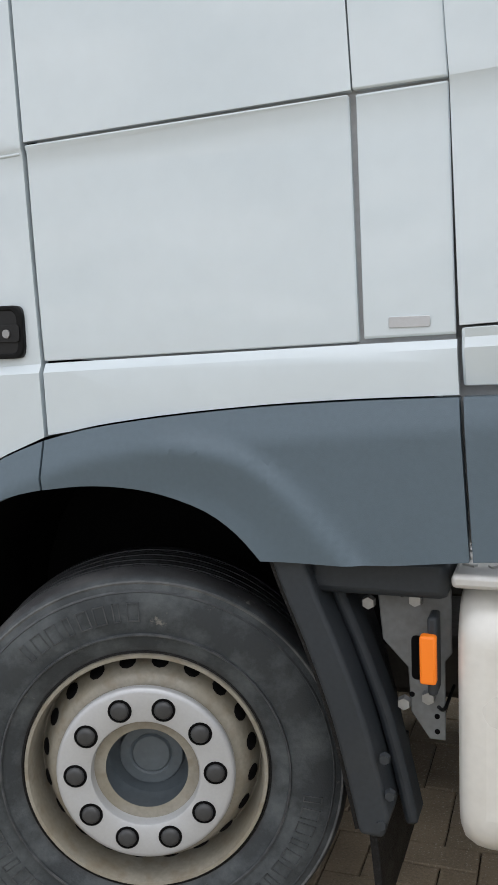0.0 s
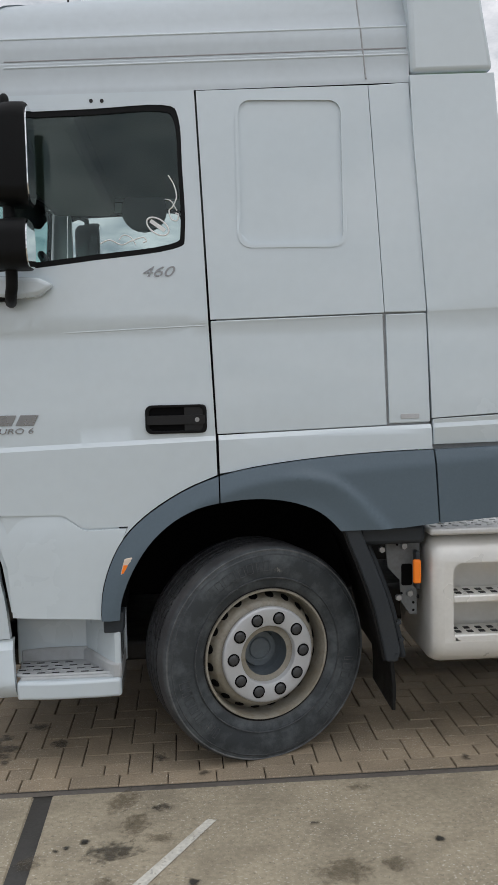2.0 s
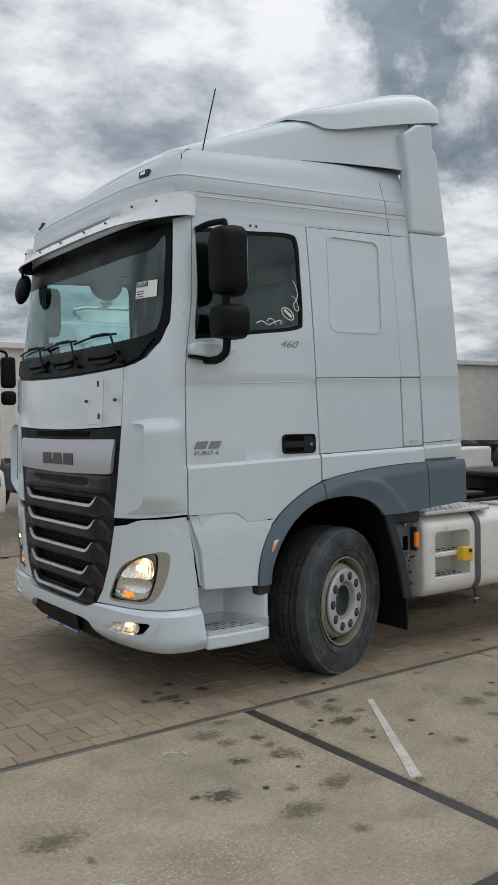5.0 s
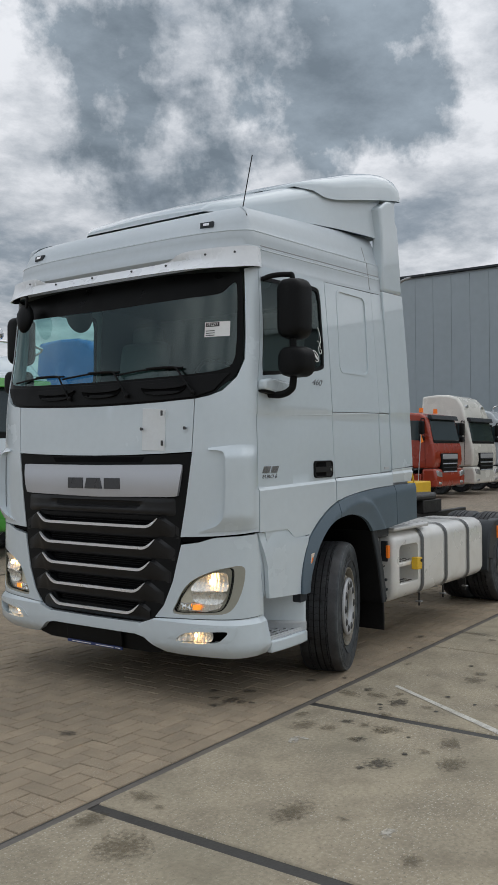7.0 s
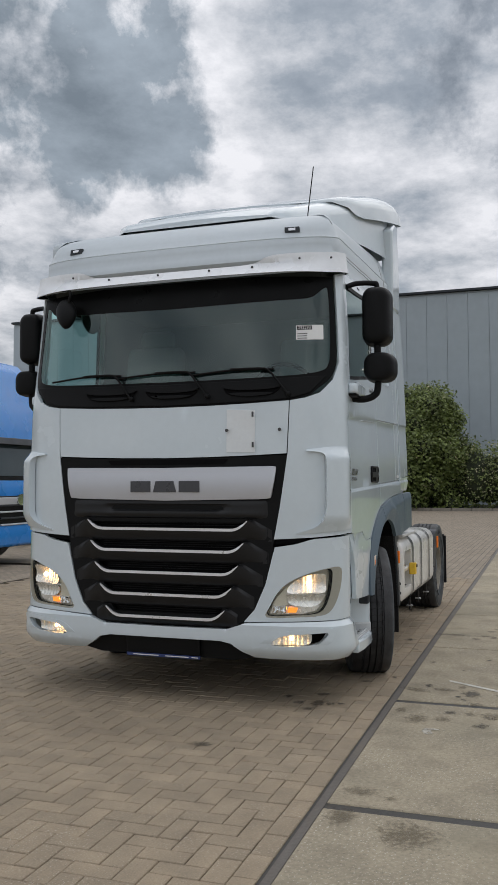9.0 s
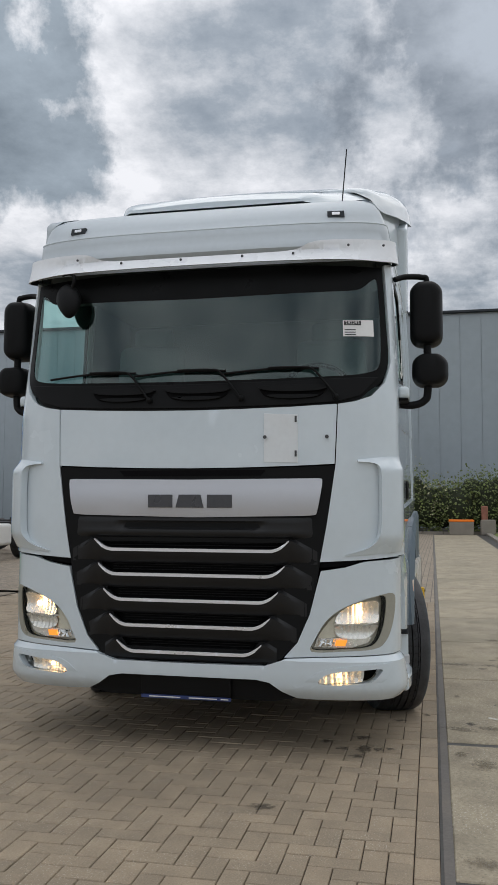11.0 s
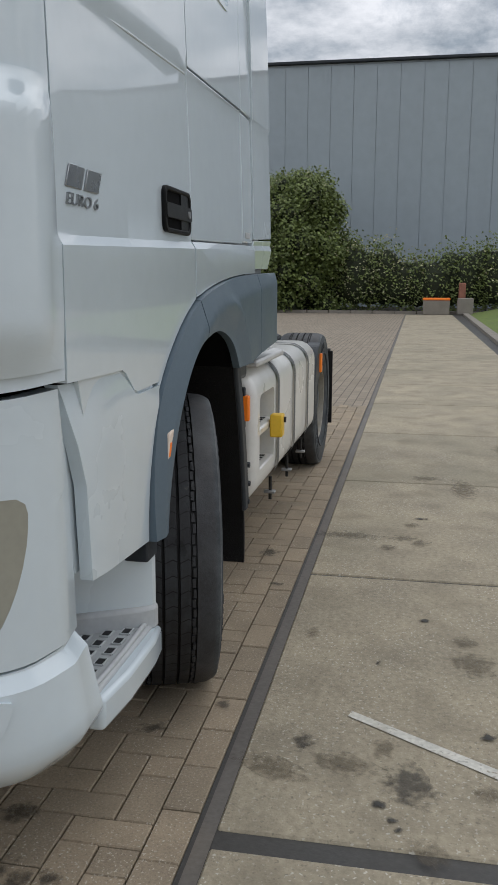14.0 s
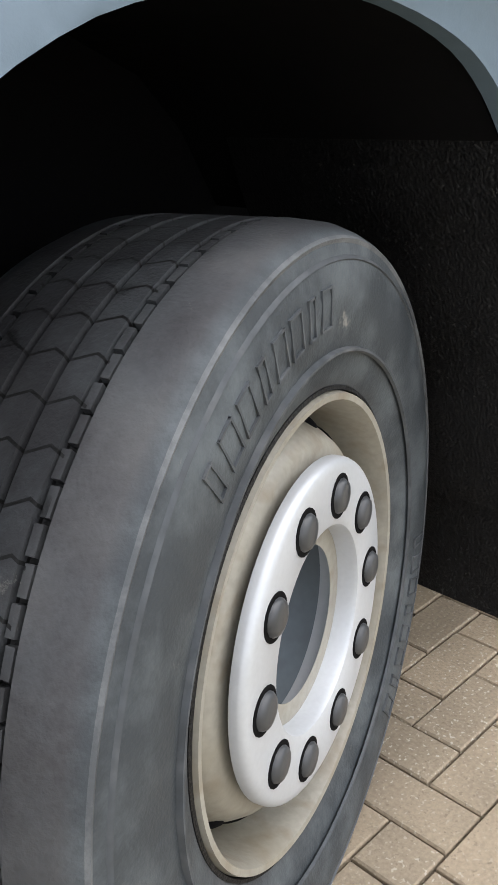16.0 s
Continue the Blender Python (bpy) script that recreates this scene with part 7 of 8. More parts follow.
BLUE, GREEN, RED, CREAM, SILVERP, PALE = paint("blue_paint", (0.012, 0.21, 0.62)), paint("green_paint", (0.06, 0.33, 0.035)), paint("red_paint", (0.36, 0.045, 0.02)), paint("cream_paint", (0.74, 0.72, 0.66)), paint("silver_blue_paint", (0.52, 0.56, 0.60)), paint("pale_blue_paint", (0.30, 0.38, 0.46))
DARKGLASS = material("dark_cab_glass", (0.03, 0.045, 0.05), 0.06, vary=0.2, scale=1.0, rough_vary=0.02)
LAMPGLASS = material("lamp_glass", (0.62, 0.63, 0.63), 0.15, metal=0.6, vary=0.1)


def yard_truck(x, y, col, label, height=3.5, wide=2.45, lower=None, stripe=None, bars=False, high=True, beacon=False, turn=0.0, squat=1.0):
    """A parked cab seen from the front: local front at y = 0 facing -y, body behind."""
    t = empty("parked_truck", x, y, 0, turn)
    tagged(t, label, "truck", "trucks parked in a row")
    w = wide / 2
    low = lower or col
    # side profile of the cab shell above the bumper
    prof = [(0.06, 1.05), (0.0, 1.30), (0.02, 1.75), (0.10, 2.0), (0.26, 2.72), (0.30, height - 0.35) if high else (0.34, 2.80), (0.50, height - 0.06) if high else (0.5, 2.9), (0.95, height) if high else (0.9, 2.95), (2.15, height) if high else (2.15, 2.95), (2.2, 1.05)]
    if high:
        prof[5:9] = [(0.33, 2.96), (0.46, height - 0.42), (0.68, height - 0.14), (1.05, height - 0.02), (1.5, height), (2.1, height - 0.05)]
    body = prism("cab_body", prof, -w, w, "x", col, t, "", bevel=0.09, segs=4, smooth=50)
    for v in body.data.vertices:
        if v.co.z > 2.8:
            v.co.x *= 1 - 0.17 * min(1.0, (v.co.z - 2.8) / 0.8) ** 1.5
    ws = [(-w + 0.12, 1.98), (w - 0.12, 1.98), (w - 0.17, 2.72), (-w + 0.17, 2.72)]
    bm = bmesh.new()
    y_at = lambda z: 0.10 + (z - 2.0) * 0.222
    a = [bm.verts.new((px, y_at(pz) - 0.035, pz)) for px, pz in ws]
    b = [bm.verts.new((px, y_at(pz) + 0.02, pz)) for px, pz in ws]
    bm.faces.new(a)
    bm.faces.new(b[::-1])
    for i in range(4):
        j = (i + 1) % 4
        bm.faces.new((a[j], a[i], b[i], b[j]))
    part("windscreen", bm, DARKGLASS, t, "dark windscreen", 30, 0.02)
    prism("sun_visor", [(0.10, 2.70), (0.16, 2.86), (0.30, 2.86), (0.28, 2.72)], -w + 0.1, w - 0.1, "x", GREY_DK if not stripe else stripe, t, "dark sun visor", bevel=0.02)
    prism("cowl", [(0.06, 1.88), (0.08, 2.0), (0.2, 2.0), (0.2, 1.88)], -w + 0.1, w - 0.1, "x", BLACK, t, "", bevel=0.02)
    g = prism("grille", [(-0.72, 1.55), (0.72, 1.55), (0.62, 0.66), (-0.62, 0.66)], -0.04, 0.10, "y", BLACK, t, "dark front grille", bevel=0.02)
    for k in range(5):
        box("grille_bar", (0, -0.05, 0.78 + 0.14 * k), (1.12 + 0.03 * k, 0.03, 0.04), SILVERP if k % 2 else GREY_DK, g, "", 0.01)
    box("grille_panel", (0, -0.048, 1.44), (1.25, 0.03, 0.16), SILVER, g, "", 0.01)
    bp = prism("bumper", [(-0.06, 0.42), (-0.08, 0.75), (0.0, 1.04), (0.45, 1.04), (0.45, 0.42)], -w - 0.02, w + 0.02, "x", low, t, "", bevel=0.07, segs=3)
    for s in (-1, 1):
        prism("headlight", [(s * 0.78, 0.74), (s * 0.80, 0.92), (s * (w - 0.08), 0.98), (s * (w - 0.06), 0.80)], -0.10, 0.05, "y", LAMPGLASS, bp, "clear headlight", bevel=0.02)
        box("fog_lamp", (s * 0.92, -0.07, 0.55), (0.22, 0.05, 0.09), LAMPGLASS, bp, "", 0.02)
        prism("side_window", [(0.42, 1.98), (0.46, 2.66), (1.15, 2.68), (1.2, 2.05)], s * (w - 0.01), s * (w + 0.008), "x", DARKGLASS, t, "dark side window", bevel=0.004)
        prism("door_edge", [(0.33, 1.10), (0.345, 1.10), (0.345, 2.75), (0.33, 2.75)], s * w, s * (w + 0.004), "x", SHELL, t, "", bevel=0)
        prism("door_edge", [(1.33, 1.10), (1.345, 1.10), (1.345, 2.75), (1.33, 2.75)], s * w, s * (w + 0.004), "x", SHELL, t, "", bevel=0)
        mi = empty("mirror", parent=t)
        box("mirror_housing", (s * (w + 0.22), 0.36, 2.42), (0.2, 0.16, 0.45), BLACK, mi, "black mirror", 0.05, 3)
        box("wide_mirror_housing", (s * (w + 0.22), 0.36, 2.05), (0.2, 0.16, 0.2), BLACK, mi, "", 0.05, 3)
        tube("mirror_arm", [(s * (w - 0.02), 0.38, 2.72), (s * (w + 0.2), 0.38, 2.70), (s * (w + 0.2), 0.38, 2.4)], 0.02, BLACK, mi)
        prism("wheel_arch", [(0.75, 1.05), (0.80, 0.85), (0.95, 1.02), (1.2, 1.10), (1.6, 1.10), (1.85, 1.02), (2.0, 0.85), (2.1, 1.05), (1.9, 1.22), (0.95, 1.22)], s * (w - 0.05), s * (w + 0.03), "x", GREY_DK, t, "", bevel=0.02)
        for yy in (1.40, 5.0):
            wh = empty("wheel", s * (w - 0.17), yy, 0.5 / squat, 90, t)
            wh.scale.z = 1 / squat
            revolve("tyre", [(0.3, -0.12), (0.36, -0.15), (0.45, -0.15), (0.5, -0.12), (0.5, 0.12), (0.45, 0.15), (0.3, 0.12)], TYRE, wh, "", 36)
            revolve("rim", [(0.3, -0.12), (0.28, -0.10), (0.24, -0.02), (0.1, -0.05), (0.0001, -0.08)] if s < 0 else [(0.3, 0.12), (0.28, 0.10), (0.24, 0.02), (0.1, 0.05), (0.0001, 0.08)], SILVER, wh, "", 32)
    for s in (-1, 1):
        prism("chassis_rail", [(0.6, 0.7), (6.2, 0.7), (6.2, 0.95), (0.6, 0.95)], s * 0.42 - 0.04, s * 0.42 + 0.04, "x", IRON, t, "black chassis rail", bevel=0.01)
        box("tank", (s * 0.9, 3.3, 0.65), (0.55, 1.8, 0.55), TANK if s > 0 else GREY_DK, t, "fuel tank", 0.08, 3)
    box("step_box", (0, 0.75, 0.62), (wide - 0.1, 0.5, 0.5), low, t, "", 0.05)
    if bars:
        rail = tube("light_bar", [(-w + 0.1, 0.62, height - 0.04), (-w + 0.14, 0.50, height + 0.12), (w - 0.14, 0.50, height + 0.12), (w - 0.1, 0.62, height - 0.04)], 0.03, CHROME, t, "chrome roof light bar", 4)
        for k in range(4):
            lp = revolve("spot_lamp", [(0.0001, -0.07), (0.07, -0.06), (0.10, -0.03), (0.105, 0.0), (0.09, 0.05), (0.0001, 0.09)], CHROME, t, "round roof spot lamp", 20)
            lp.location = (-0.75 + 0.5 * k, 0.44, height + 0.24)
    if high:
        for s in (-1, 1):
            prism("roof_lamp", [(s * 0.62, height - 0.52), (s * 0.66, height - 0.40), (s * 0.90, height - 0.42), (s * 0.92, height - 0.52)], 0.40, 0.52, "y", LAMPGLASS, t, "roof marker lamp", bevel=0.02)
    if squat != 1.0:
        t.scale.z = squat
        revolve("round_emblem", [(0.0001, -0.012), (0.10, -0.012), (0.105, -0.02), (0.125, -0.02), (0.13, 0.0), (0.0001, 0.01)], CHROME, g, "plain round chrome emblem", 28).matrix_local = pose(0, -0.07, 1.46)
    if beacon:
        for s in (-1, 1):
            bm = bmesh.new()
            bmesh.ops.create_cone(bm, cap_ends=True, segments=14, radius1=0.08, radius2=0.07, depth=0.16, matrix=pose(s * 0.6, 0.75, 3.04))
            part("beacon", bm, AMBER, t, "orange warning beacon")
    return t


yard_truck(-0.9, 6.4, CREAM, "dark-glazed cream truck cab parked in the row", 3.3)
yard_truck(3.0, 6.6, PAINT, "white truck with green lower cab and chrome roof light bar", 3.35, lower=GREEN, stripe=GREEN, bars=True)
yard_truck(6.6, 6.68, BLUE, "bright blue parked truck with a tall roof deflector and dark grille", 4.8, squat=0.80)
yard_truck(10.0, 10.5, PALE, "pale blue-grey day-cab truck, parked crosswise", 2.95, high=False, turn=-90)
yard_truck(17.6, 7.2, PAINT, "white high-roof truck parked in the row", 3.75)
yard_truck(22.6, 7.4, RED, "red day-cab truck with orange beacons", 2.95, high=False, beacon=True)
yard_truck(26.1, 7.4, CREAM, "cream-white high-roof truck parked in the row", 3.75)
yard_truck(29.8, 7.4, SILVERP, "silver-grey truck with a row of roof lamps", 3.3, bars=True)

# yellow compressor cart with a flag pole, in front of the white truck
cart = empty("yellow_cart", 16.5, 5.9, 0)
tagged(cart, "yellow wheeled work cart with an orange flag on a pole", "cart")
box("cart_body", (0, 0, 0.55), (1.0, 0.6, 0.5), YELLOW, cart, "yellow cart body", 0.04)
for sx in (-0.35, 0.35):
    wv = revolve("cart_wheel", [(0.0001, -0.05), (0.1, -0.06), (0.2, -0.05), (0.21, 0.05), (0.1, 0.06), (0.0001, 0.05)], TYRE, cart, "", 24)
    wv.location = (sx, -0.36, 0.21)
    wv2 = revolve("cart_wheel", [(0.0001, -0.05), (0.1, -0.06), (0.2, -0.05), (0.21, 0.05), (0.1, 0.06), (0.0001, 0.05)], TYRE, cart, "", 24)
    wv2.location = (sx, 0.36, 0.21)
tube("cart_handle", [(-0.5, -0.25, 0.6), (-0.75, -0.25, 1.1), (-0.75, 0.25, 1.1), (-0.5, 0.25, 0.6)], 0.025, YELLOW, cart)
tube("flag_pole", [(0.3, 0, 0.8), (0.5, 0, 2.1)], 0.012, STEEL, cart)
# flag shares the amber lens material, so it glows faintly though no lamp
prism("flag", [(0.46, 1.85), (0.5, 2.12), (0.66, 1.9)], -0.01, 0.01, "y", AMBER, cart, "small orange flag", bevel=0)

# ---- far wall, hedge, kerb, grass, lamp post ----
WALL_X, WALL_H, WALL_Y1 = 46.0, 12.9, 34.0
wall = empty("warehouse", WALL_X, 0, 0)
tagged(wall, "large grey warehouse clad in vertical metal panels", "building")
box("wall_body", (4.0, (WALL_Y1 - 60) / 2, WALL_H / 2 - 0.05), (7.8, WALL_Y1 + 60, WALL_H - 0.1), CLAD_EDGE, wall, "", 0.0)
panel_me = None
yv = WALL_Y1
while yv > -58:
    if panel_me is None:
        ob = box("cladding_panel", (0, 0, 0), (0.08, 1.203, WALL_H - 0.25), CLAD, wall, "", 0.0, 1)
        panel_me = ob.data
    else:
        ob = new("cladding_panel", panel_me)
        ob.parent = wall
    ob.location = (0.07, yv - 0.6, WALL_H / 2 - 0.1)
    yv -= 1.22
box("roof_edge", (3.9, (WALL_Y1 - 60) / 2, WALL_H - 0.02), (8.1, WALL_Y1 + 60.2, 0.14), GREY_DK, wall, "dark roof edge trim", 0.02)

lamp = empty("street_lamp", 34.0, 15.2, 0)
tagged(lamp, "tall grey street lamp by the warehouse", "street lamp")
tube("lamp_pole", [(0, 0, 0), (0, 0, 7), (0.05, -0.1, 9.5), (0.0, -0.6, 10.1), (0, -1.2, 10.25)], 0.07, STEEL, lamp)
box("lamp_head", (0, -1.5, 10.27), (0.25, 0.7, 0.14), GREY_DK, lamp, "dark lamp head", 0.04)

kerb = empty("kerb", 37.9, 0, 0)
tagged(kerb, "concrete kerb in front of the hedge", "kerb", kind="structure")
kb = box("kerb_stone", (0, 0, 0.05), (0.24, 0.96, 0.16), KERB, None, "", 0.02)
kb.parent = kerb
kb.location = (0, -6.0, 0)
for k in range(1, 46):
    o = new("kerb_stone", kb.data)
    o.parent, o.location = kerb, (0, -6.0 + k * 1.0, 0)
rk = empty("side_kerb", 0, -3.62, 0)
tagged(rk, "low concrete kerb along the grass verge", "kerb", kind="structure")
for k in range(22):
    o = new("kerb_stone", kb.data)
    o.parent = rk
    o.matrix_local = pose(15.5 + k * 1.0, 0, -0.04, 0, 0, 90)
bank = link_mesh("grass_bank", [(15.0, -3.75, -0.01), (37.8, -3.75, 0.02), (37.8, -9.5, 0.7), (15, -9.5, 0.4), (37.8, -6.0, 0.45), (15.0, -7.0, 0.2)], [(0, 1, 4, 5), (5, 4, 2, 3)], GRASS, smooth=0)
tagged(bank, "mown green grass verge", "grass", kind="structure")
soil = link_mesh("hedge_bed", [(38.0, -60, 0.10), (46.0, -60, 0.10), (46.0, 40, 0.10), (38.0, 40, 0.10)], [(0, 1, 2, 3)], material("dark_soil", (0.035, 0.03, 0.022), 0.95, vary=0.3, bump=0.5), smooth=0)
tagged(soil, "dark soil under the hedge", "ground", kind="structure")


def foliage(name, lumps, count, size, mat, parent, seed, label=""):
    """Many small folded leaves spread over the outside of a few lumps."""
    rnd = random.Random(seed)
    weights = [a * b * c for _, (a, b, c) in lumps]
    verts, faces = [], []
    for _ in range(count):
        (cx, cy, cz), (a, b, c) = rnd.choices(lumps, weights)[0]
        v = Vector((rnd.gauss(0, 1), rnd.gauss(0, 1), rnd.gauss(0, 1))).normalized()
        r = rnd.uniform(0.60, 1.0) if rnd.random() < 0.72 else rnd.uniform(0.95, 1.30)
        p = Vector((cx + v.x * a * r, cy + v.y * b * r, cz + v.z * c * r))
        if p.z < 0.1:
            continue
        d = Vector((rnd.gauss(0, 1), rnd.gauss(0, 1), rnd.gauss(0.2, 0.6))).normalized()
        e = d.orthogonal().normalized() * size * rnd.uniform(0.35, 0.6)
        d = d * size * rnd.uniform(0.6, 1.3)
        i = len(verts)
        n = d.cross(e).normalized() * size * 0.15
        verts += [p - d * 0.5, p + e + n, p + d * 0.5, p - e + n]
        faces += [(i, i + 1, i + 2), (i, i + 2, i + 3)]
    return link_mesh(name, verts, faces, mat, parent, label, smooth=0)


rnd = random.Random(5)
hedge = empty("hedge", 39.6, 0, 0)
tagged(hedge, "dense green hedge with pale flower clusters along the kerb", "hedge")
lumps = []
yv = -30.0
while yv < 16:
    hgt = 3.1 + 0.45 * math.sin(yv * 0.9) + rnd.uniform(-0.25, 0.25)
    lumps.append(((rnd.uniform(-0.3, 0.4), yv, hgt * 0.5), (1.0, 1.05, hgt * 0.52)))
    yv += 0.75
foliage("hedge_leaves", lumps, 62000, 0.13, LEAF, hedge, 3)
foliage("hedge_blossom", [((a[0] - 0.25, a[1], a[2] + 0.25), b) for a, b in lumps if math.sin(a[1] * 0.8 + 1.0) > -0.2], 4600, 0.105, LEAF_LT, hedge, 4, "pale cream flower clusters")
# dark lumps inside the hedge stand in for its inner shade
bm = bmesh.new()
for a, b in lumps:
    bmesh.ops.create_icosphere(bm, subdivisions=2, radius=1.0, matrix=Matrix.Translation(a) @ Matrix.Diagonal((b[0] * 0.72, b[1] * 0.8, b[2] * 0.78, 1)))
part("hedge_core", bm, LEAF_SHADE, hedge, "", 0)["kind"] = "stuff"


def bush(x, y, hgt, rad, seed, count):
    t = empty("bush", x, y, 0)
    tagged(t, "tall rounded green bush in front of the warehouse", "bush")
    r = random.Random(seed)
    for k in range(5):
        a = 2 * math.pi * k / 5
        tube("trunk", [(0.1 * math.cos(a), 0.1 * math.sin(a), 0), (0.35 * rad * math.cos(a), 0.35 * rad * math.sin(a), hgt * 0.4), (0.6 * rad * math.cos(a + 0.3), 0.6 * rad * math.sin(a + 0.3), hgt * 0.75)], 0.06, TWIG, t)
    lp = []
    for k in range(150):
        a, q = r.uniform(0, 2 * math.pi), r.uniform(0.2, 1) ** 0.5
        zz = 0.04 + 0.92 * (k + r.random()) / 150
        rr = rad * math.sqrt(max(0.02, 1 - max(0.0, (zz - 0.35) / 0.68) ** 2))
        lp.append(((q * rr * math.cos(a) * 0.86, q * rr * math.sin(a) * 0.86, hgt * zz * 0.93), (r.uniform(0.4, 0.85),) * 3))
    foliage("crown", [(a, tuple(c * 1.15 for c in b)) for a, b in lp], count * 2, 0.16, LEAF, t, seed)
    foliage("blossom", lp, count // 14, 0.12, LEAF_LT, t, seed + 1)
    # dark lumps inside the crown stand in for its inner shade
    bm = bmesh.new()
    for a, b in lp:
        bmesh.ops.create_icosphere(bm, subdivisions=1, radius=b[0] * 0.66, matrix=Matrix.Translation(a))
    part("crown_core", bm, LEAF_SHADE, t, "", 0)["kind"] = "stuff"


bush(40.4, 4.5, 6.7, 3.1, 11, 30000)
bush(40.2, 8.2, 5.0, 2.2, 12, 10000)

gb = empty("grit_box", 37.2, -2.35, 0)
tagged(gb, "grey box with an orange lid at the end of the strip", "box")
box("box_body", (0, 0, 0.32), (0.6, 1.15, 0.64), KERB, gb, "grey concrete box", 0.03)
# lid takes the lens orange with its weak added glow
box("box_lid", (0, 0, 0.69), (0.64, 1.2, 0.10), AMBER, gb, "orange lid", 0.03)
sp = empty("stone_post", 37.3, -3.6, 0)
tagged(sp, "rough stone block with a reddish top", "stone")
prism("stone_block", [(-0.35, 0), (-0.28, 0.75), (0.25, 0.7), (0.38, 0)], -0.35, 0.35, "y", KERB, sp, bevel=0.05)
box("stone_top", (0, 0.15, 1.05), (0.22, 0.3, 0.7), material("reddish_stone", (0.30, 0.13, 0.09), 0.8, vary=0.25, bump=0.4), sp, "reddish post", 0.04)

# long pale shed behind the row of trucks
shed = empty("pale_shed", 20, 34, 0)
tagged(shed, "long pale shed far behind the parked trucks", "building")
box("shed_wall", (0, 0, 2.4), (46, 8, 4.8), CREAM, shed, "", 0.02)
box("shed_roof", (0, 0, 4.95), (46.6, 8.6, 0.3), paint("white_roof_sheet", (0.75, 0.76, 0.77)), shed, "", 0.05)

# ---- marks on the ground ----
STAINS = {
    "dark": (OIL, [(-0.48, -1.61, 0.055, 0.04, 0.3), (-1.71, -2.33, 0.11, 0.085, 0.2), (-1.82, -2.28, 0.045, 0.035, 0.6), (-1.42, -2.06, 0.06, 0.045, 0.1), (-0.64, -1.92, 0.12, 0.08, 0.5), (-1.18, -1.84, 0.06, 0.045, 0.9)]),
    "faded": (OIL_PALE, [(-0.57, -1.74, 0.11, 0.06, 1.2), (-0.63, -1.54, 0.16, 0.05, 1.1), (-1.21, -1.54, 0.07, 0.05, 0.0), (-1.19, -1.96, 0.06, 0.05, 0.4), (-1.39, -1.66, 0.12, 0.09, 0.2), (-1.18, -2.12, 0.12, 0.09, 0.7), (-1.35, -1.81, 0.09, 0.06, 0.2), (1.70, -1.55, 0.22, 0.07, 1.4), (0.17, -2.13, 0.13, 0.09, 0.3), (1.70, -1.86, 0.06, 0.10, 0.1), (-1.24, -2.09, 0.06, 0.05, 0.5), (-1.45, -2.03, 0.06, 0.04, 1.0), (-1.50, -2.65, 0.13, 0.09, 0.4), (-0.65, -3.07, 0.14, 0.06, 0.2), (-1.22, -2.52, 0.15, 0.06, 0.6), (-0.2, -2.75, 0.16, 0.11, 0.8), (0.9, -2.5, 0.2, 0.14, 0.2), (-2.5, -2.3, 0.16, 0.1, 0.3), (-3.2, -1.9, 0.2, 0.13, 0.9), (2.9, -2.2, 0.3, 0.1, 0.1), (4.4, -2.6, 0.3, 0.12, 0.2)]),
    "fresh": (OIL_DARK, [(-0.81, -1.885, 0.022, 0.014, 0.8), (-0.845, -1.90, 0.018, 0.012, 0.6), (-0.75, -1.845, 0.028, 0.02, 0.3), (-0.41, -2.36, 0.026, 0.016, 0.2), (-0.69, -2.21, 0.024, 0.016, 0.5), (0.55, -1.96, 0.02, 0.03, 0.0), (2.11, -1.94, 0.03, 0.05, 0.3), (0.11, -1.8, 0.02, 0.014, 0.1), (-1.51, -2.38, 0.03, 0.018, 0.9), (-1.24, -2.28, 0.02, 0.013, 0.4)]),
}
k = 0
for kind, (mat, spots) in STAINS.items():
    for x, y, rx, ry, tn in spots:
        k += 1
        blot("oil_stain", x, y, rx * 1.1, ry * 1.1, mat, 40 + k, 0.0022 + 0.00005 * k, tn, label={"dark": "dark oil stain soaked into the pale concrete", "faded": "faded brown stain on the pale concrete", "fresh": "small black oil drop on the pale concrete"}[kind])
scat = random.Random(77)
for i in range(46):
    x, y, r = scat.uniform(-5.5, 4.0), scat.uniform(-3.40, -1.53), scat.uniform(0.012, 0.06) * scat.choice((1, 1, 1.6))
    small = r < 0.03
    blot("oil_stain", x, y, r * scat.uniform(1.0, 1.6), r, OIL_DARK if small and i % 2 else OIL_PALE, 300 + i, 0.0052 + 0.00004 * i, scat.uniform(0, 3), "small black oil drop on the pale concrete" if small and i % 2 else "faded brown stain on the pale concrete")
ln = link_mesh("white_line", [(*p, 0.003) for p in [(-0.295, -1.728), (-0.258, -1.736), (-0.855, -2.72), (-0.91, -2.70)]], [(0, 1, 2, 3)], LINE, smooth=0)
tagged(ln, "worn white painted line on the concrete", "line", kind="structure")
for i, (x, y, r) in enumerate([(-1.21, -0.99, 0.075), (-1.24, -0.86, 0.04), (-0.97, -0.96, 0.05), (-1.21, -1.07, 0.045), (-1.37, -0.96, 0.045), (-0.49, -1.16, 0.04), (-1.1, -0.75, 0.05), (-1.19, -1.14, 0.03), (0.85, -1.31, 0.03), (1.3, -1.2, 0.06), (-0.3, -1.33, 0.03), (-2.3, -0.6, 0.06)]):
    blot("oil_stain", x, y, r * 1.4, r, OIL, 80 + i, 0.0042 + 0.0001 * i, i, "dark oil drip on the paving bricks")

SCUFF = oil_material("pale_scratch", (0.55, 0.52, 0.45), 0.8)
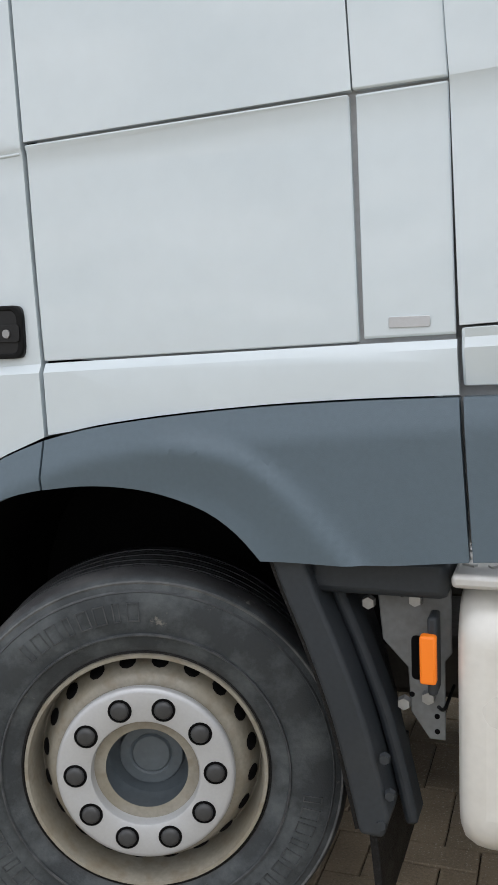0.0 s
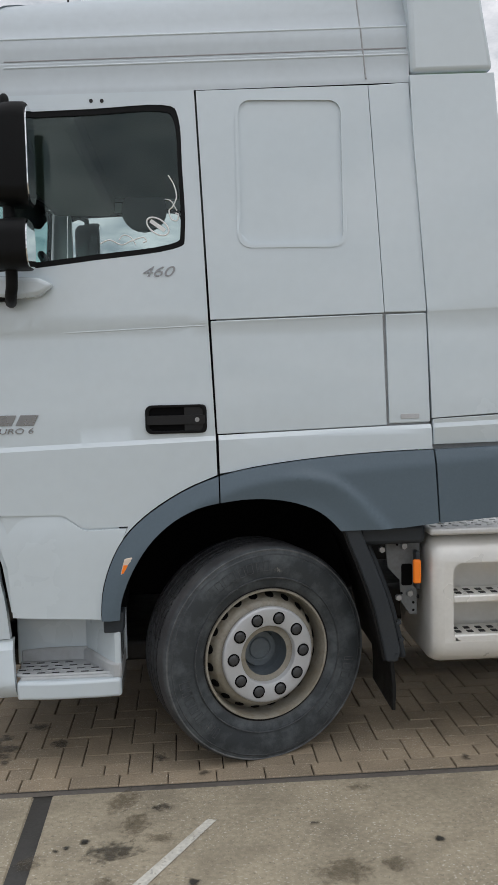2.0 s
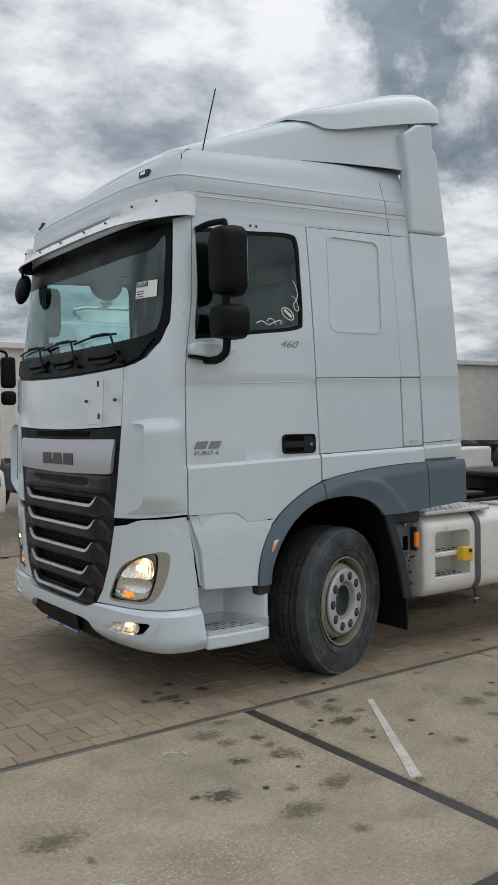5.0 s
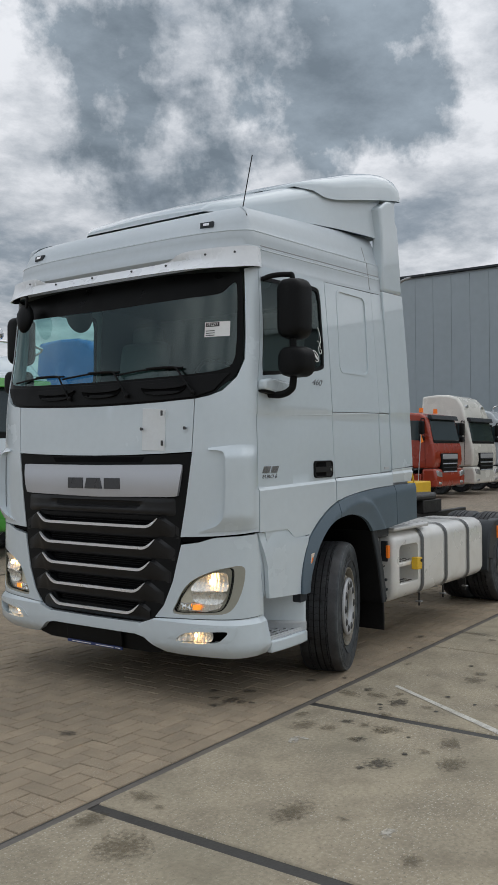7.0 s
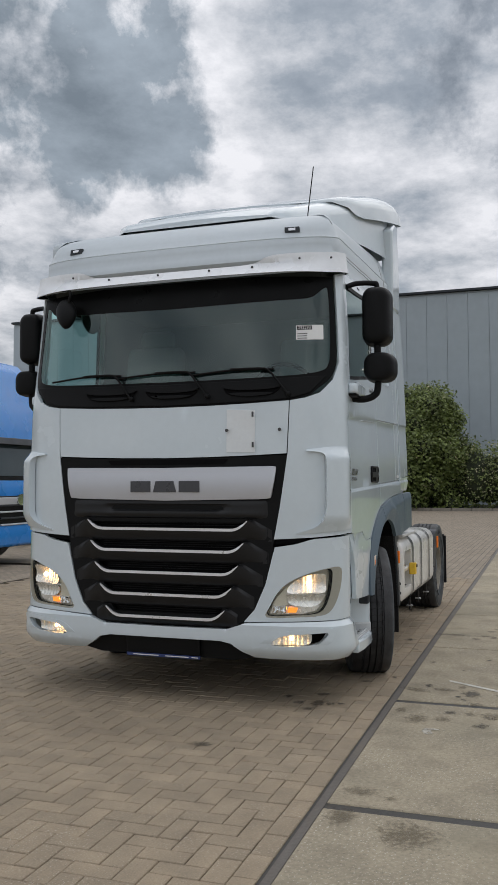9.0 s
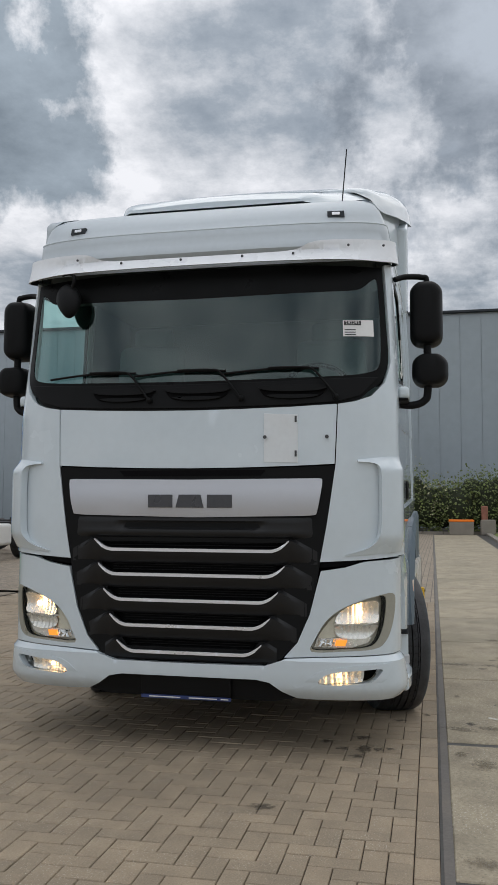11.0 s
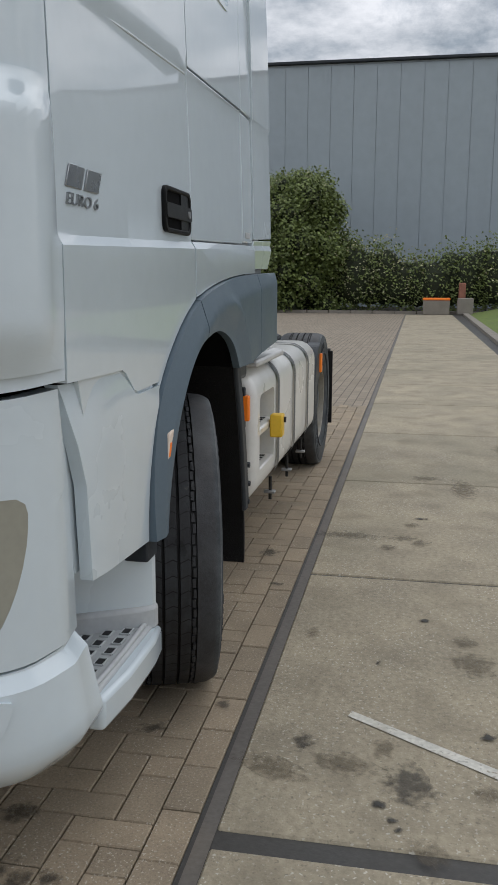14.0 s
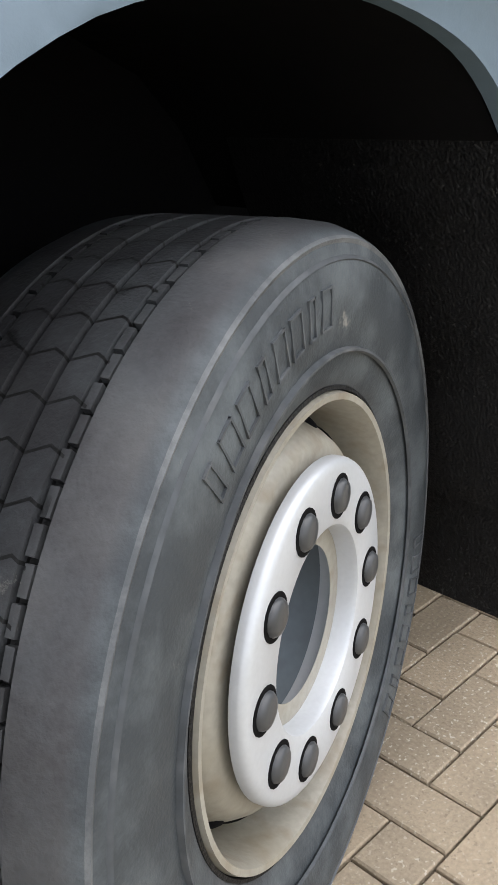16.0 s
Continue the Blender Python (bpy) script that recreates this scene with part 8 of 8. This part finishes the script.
for i, (x, y, rx, ry, tn) in enumerate([(-1.65, -1.76, 0.10, 0.03, 0.4), (-1.60, -1.80, 0.07, 0.02, 1.3), (-2.45, -2.75, 0.09, 0.03, 0.2)]):
    blot("pale_scuff", x, y, rx, ry, SCUFF, 200 + i, 0.0046 + 0.0001 * i, tn, "pale chalky scuff on the concrete")

# ---- paving bricks, laid in herringbone, last ----
BW = 0.1037


def brick_mesh(lx, ly, name):
    bm = bmesh.new()
    g, c = 0.0022, 0.003
    lo = [bm.verts.new((px * (lx / 2 - g), py * (ly / 2 - g), -0.03)) for px, py in ((-1, -1), (1, -1), (1, 1), (-1, 1))]
    mid = [bm.verts.new((px * (lx / 2 - g), py * (ly / 2 - g), -0.004)) for px, py in ((-1, -1), (1, -1), (1, 1), (-1, 1))]
    up = [bm.verts.new((px * (lx / 2 - g - c), py * (ly / 2 - g - c), 0.0)) for px, py in ((-1, -1), (1, -1), (1, 1), (-1, 1))]
    bm.faces.new(up)
    for a, b in ((lo, mid), (mid, up)):
        for i in range(4):
            j = (i + 1) % 4
            bm.faces.new((a[i], a[j], b[j], b[i]))
    me = bpy.data.meshes.new(name)
    bm.to_mesh(me)
    bm.free()
    return me


B_ALONG, B_ACROSS = brick_mesh(2 * BW, BW, "brick_along"), brick_mesh(BW, 2 * BW, "brick_across")
for me in (B_ALONG, B_ACROSS):
    me.materials.append(BRICK_ONE)
pave = empty("pavement", 0, 0, 0)
tagged(pave, "brown herringbone brick paving, worn and oil-spotted", "pavement", kind="structure")
spots = []
x0, y0 = -12.970, EDGE + BW
for j in range(62):
    for i in range(-1, 190):
        k = (i - j) % 4
        if j == 0 and k == 2:
            spots.append((x0 + (i + 0.5) * BW, y0 + 0.5 * BW, 2))
        if k == 0:
            spots.append((x0 + (i + 1) * BW, y0 + (j + 0.5) * BW, 0))
        elif k == 3 and j < 61:
            spots.append((x0 + (i + 0.5) * BW, y0 + (j + 1) * BW, 1))
for i in range(95):
    spots.append((-12.899 + (2 * i + 1) * BW, EDGE + BW / 2, 0))
rnd = random.Random(9)
verts, faces = [], []
near = 0
for x, y, turned in spots:
    dz, rx, ry = rnd.uniform(-0.0025, 0.0015), rnd.uniform(-0.6, 0.6), rnd.uniform(-0.6, 0.6)
    if -1.35 < x < 1.75 and y < -0.55 and near < 300 and turned < 2:
        ob = new("brick", B_ACROSS if turned else B_ALONG)
        ob.parent = pave
        ob.matrix_local = pose(x, y, dz, rx * 0.6, ry * 0.6, 0)
        near += 1
        continue
    lx, ly = ((2 * BW, BW), (BW, 2 * BW), (BW, BW))[turned]
    g, c, n = 0.0022, 0.003, len(verts)
    for inset, z in ((g, -0.02), (g, -0.004), (g + c, 0.0)):
        for px, py in ((-1, -1), (1, -1), (1, 1), (-1, 1)):
            ax, ay = px * (lx / 2 - inset), py * (ly / 2 - inset)
            verts.append((x + ax, y + ay, z + dz + ax * math.sin(radians(ry)) * 0.6 + ay * math.sin(radians(rx)) * 0.6))
    faces.append((n + 8, n + 9, n + 10, n + 11))
    for r in (0, 4):
        for i in range(4):
            j = (i + 1) % 4
            faces.append((n + r + i, n + r + j, n + r + 4 + j, n + r + 4 + i))
rest = link_mesh("brick_field", verts, faces, BRICK, pave, "the rest of the brick paving", smooth=0)
rest["kind"] = "stuff"

# the paving and the slabs run a little askew to the truck
skew = pose(-1.5, EDGE, 0) @ pose(0, 0, 0, 0, 0, 0.62) @ pose(1.5, -EDGE, 0)
for ob in (far_pave, bed, tar_bed, edge_joint, strip, pave):
    ob.matrix_local = skew @ ob.matrix_local
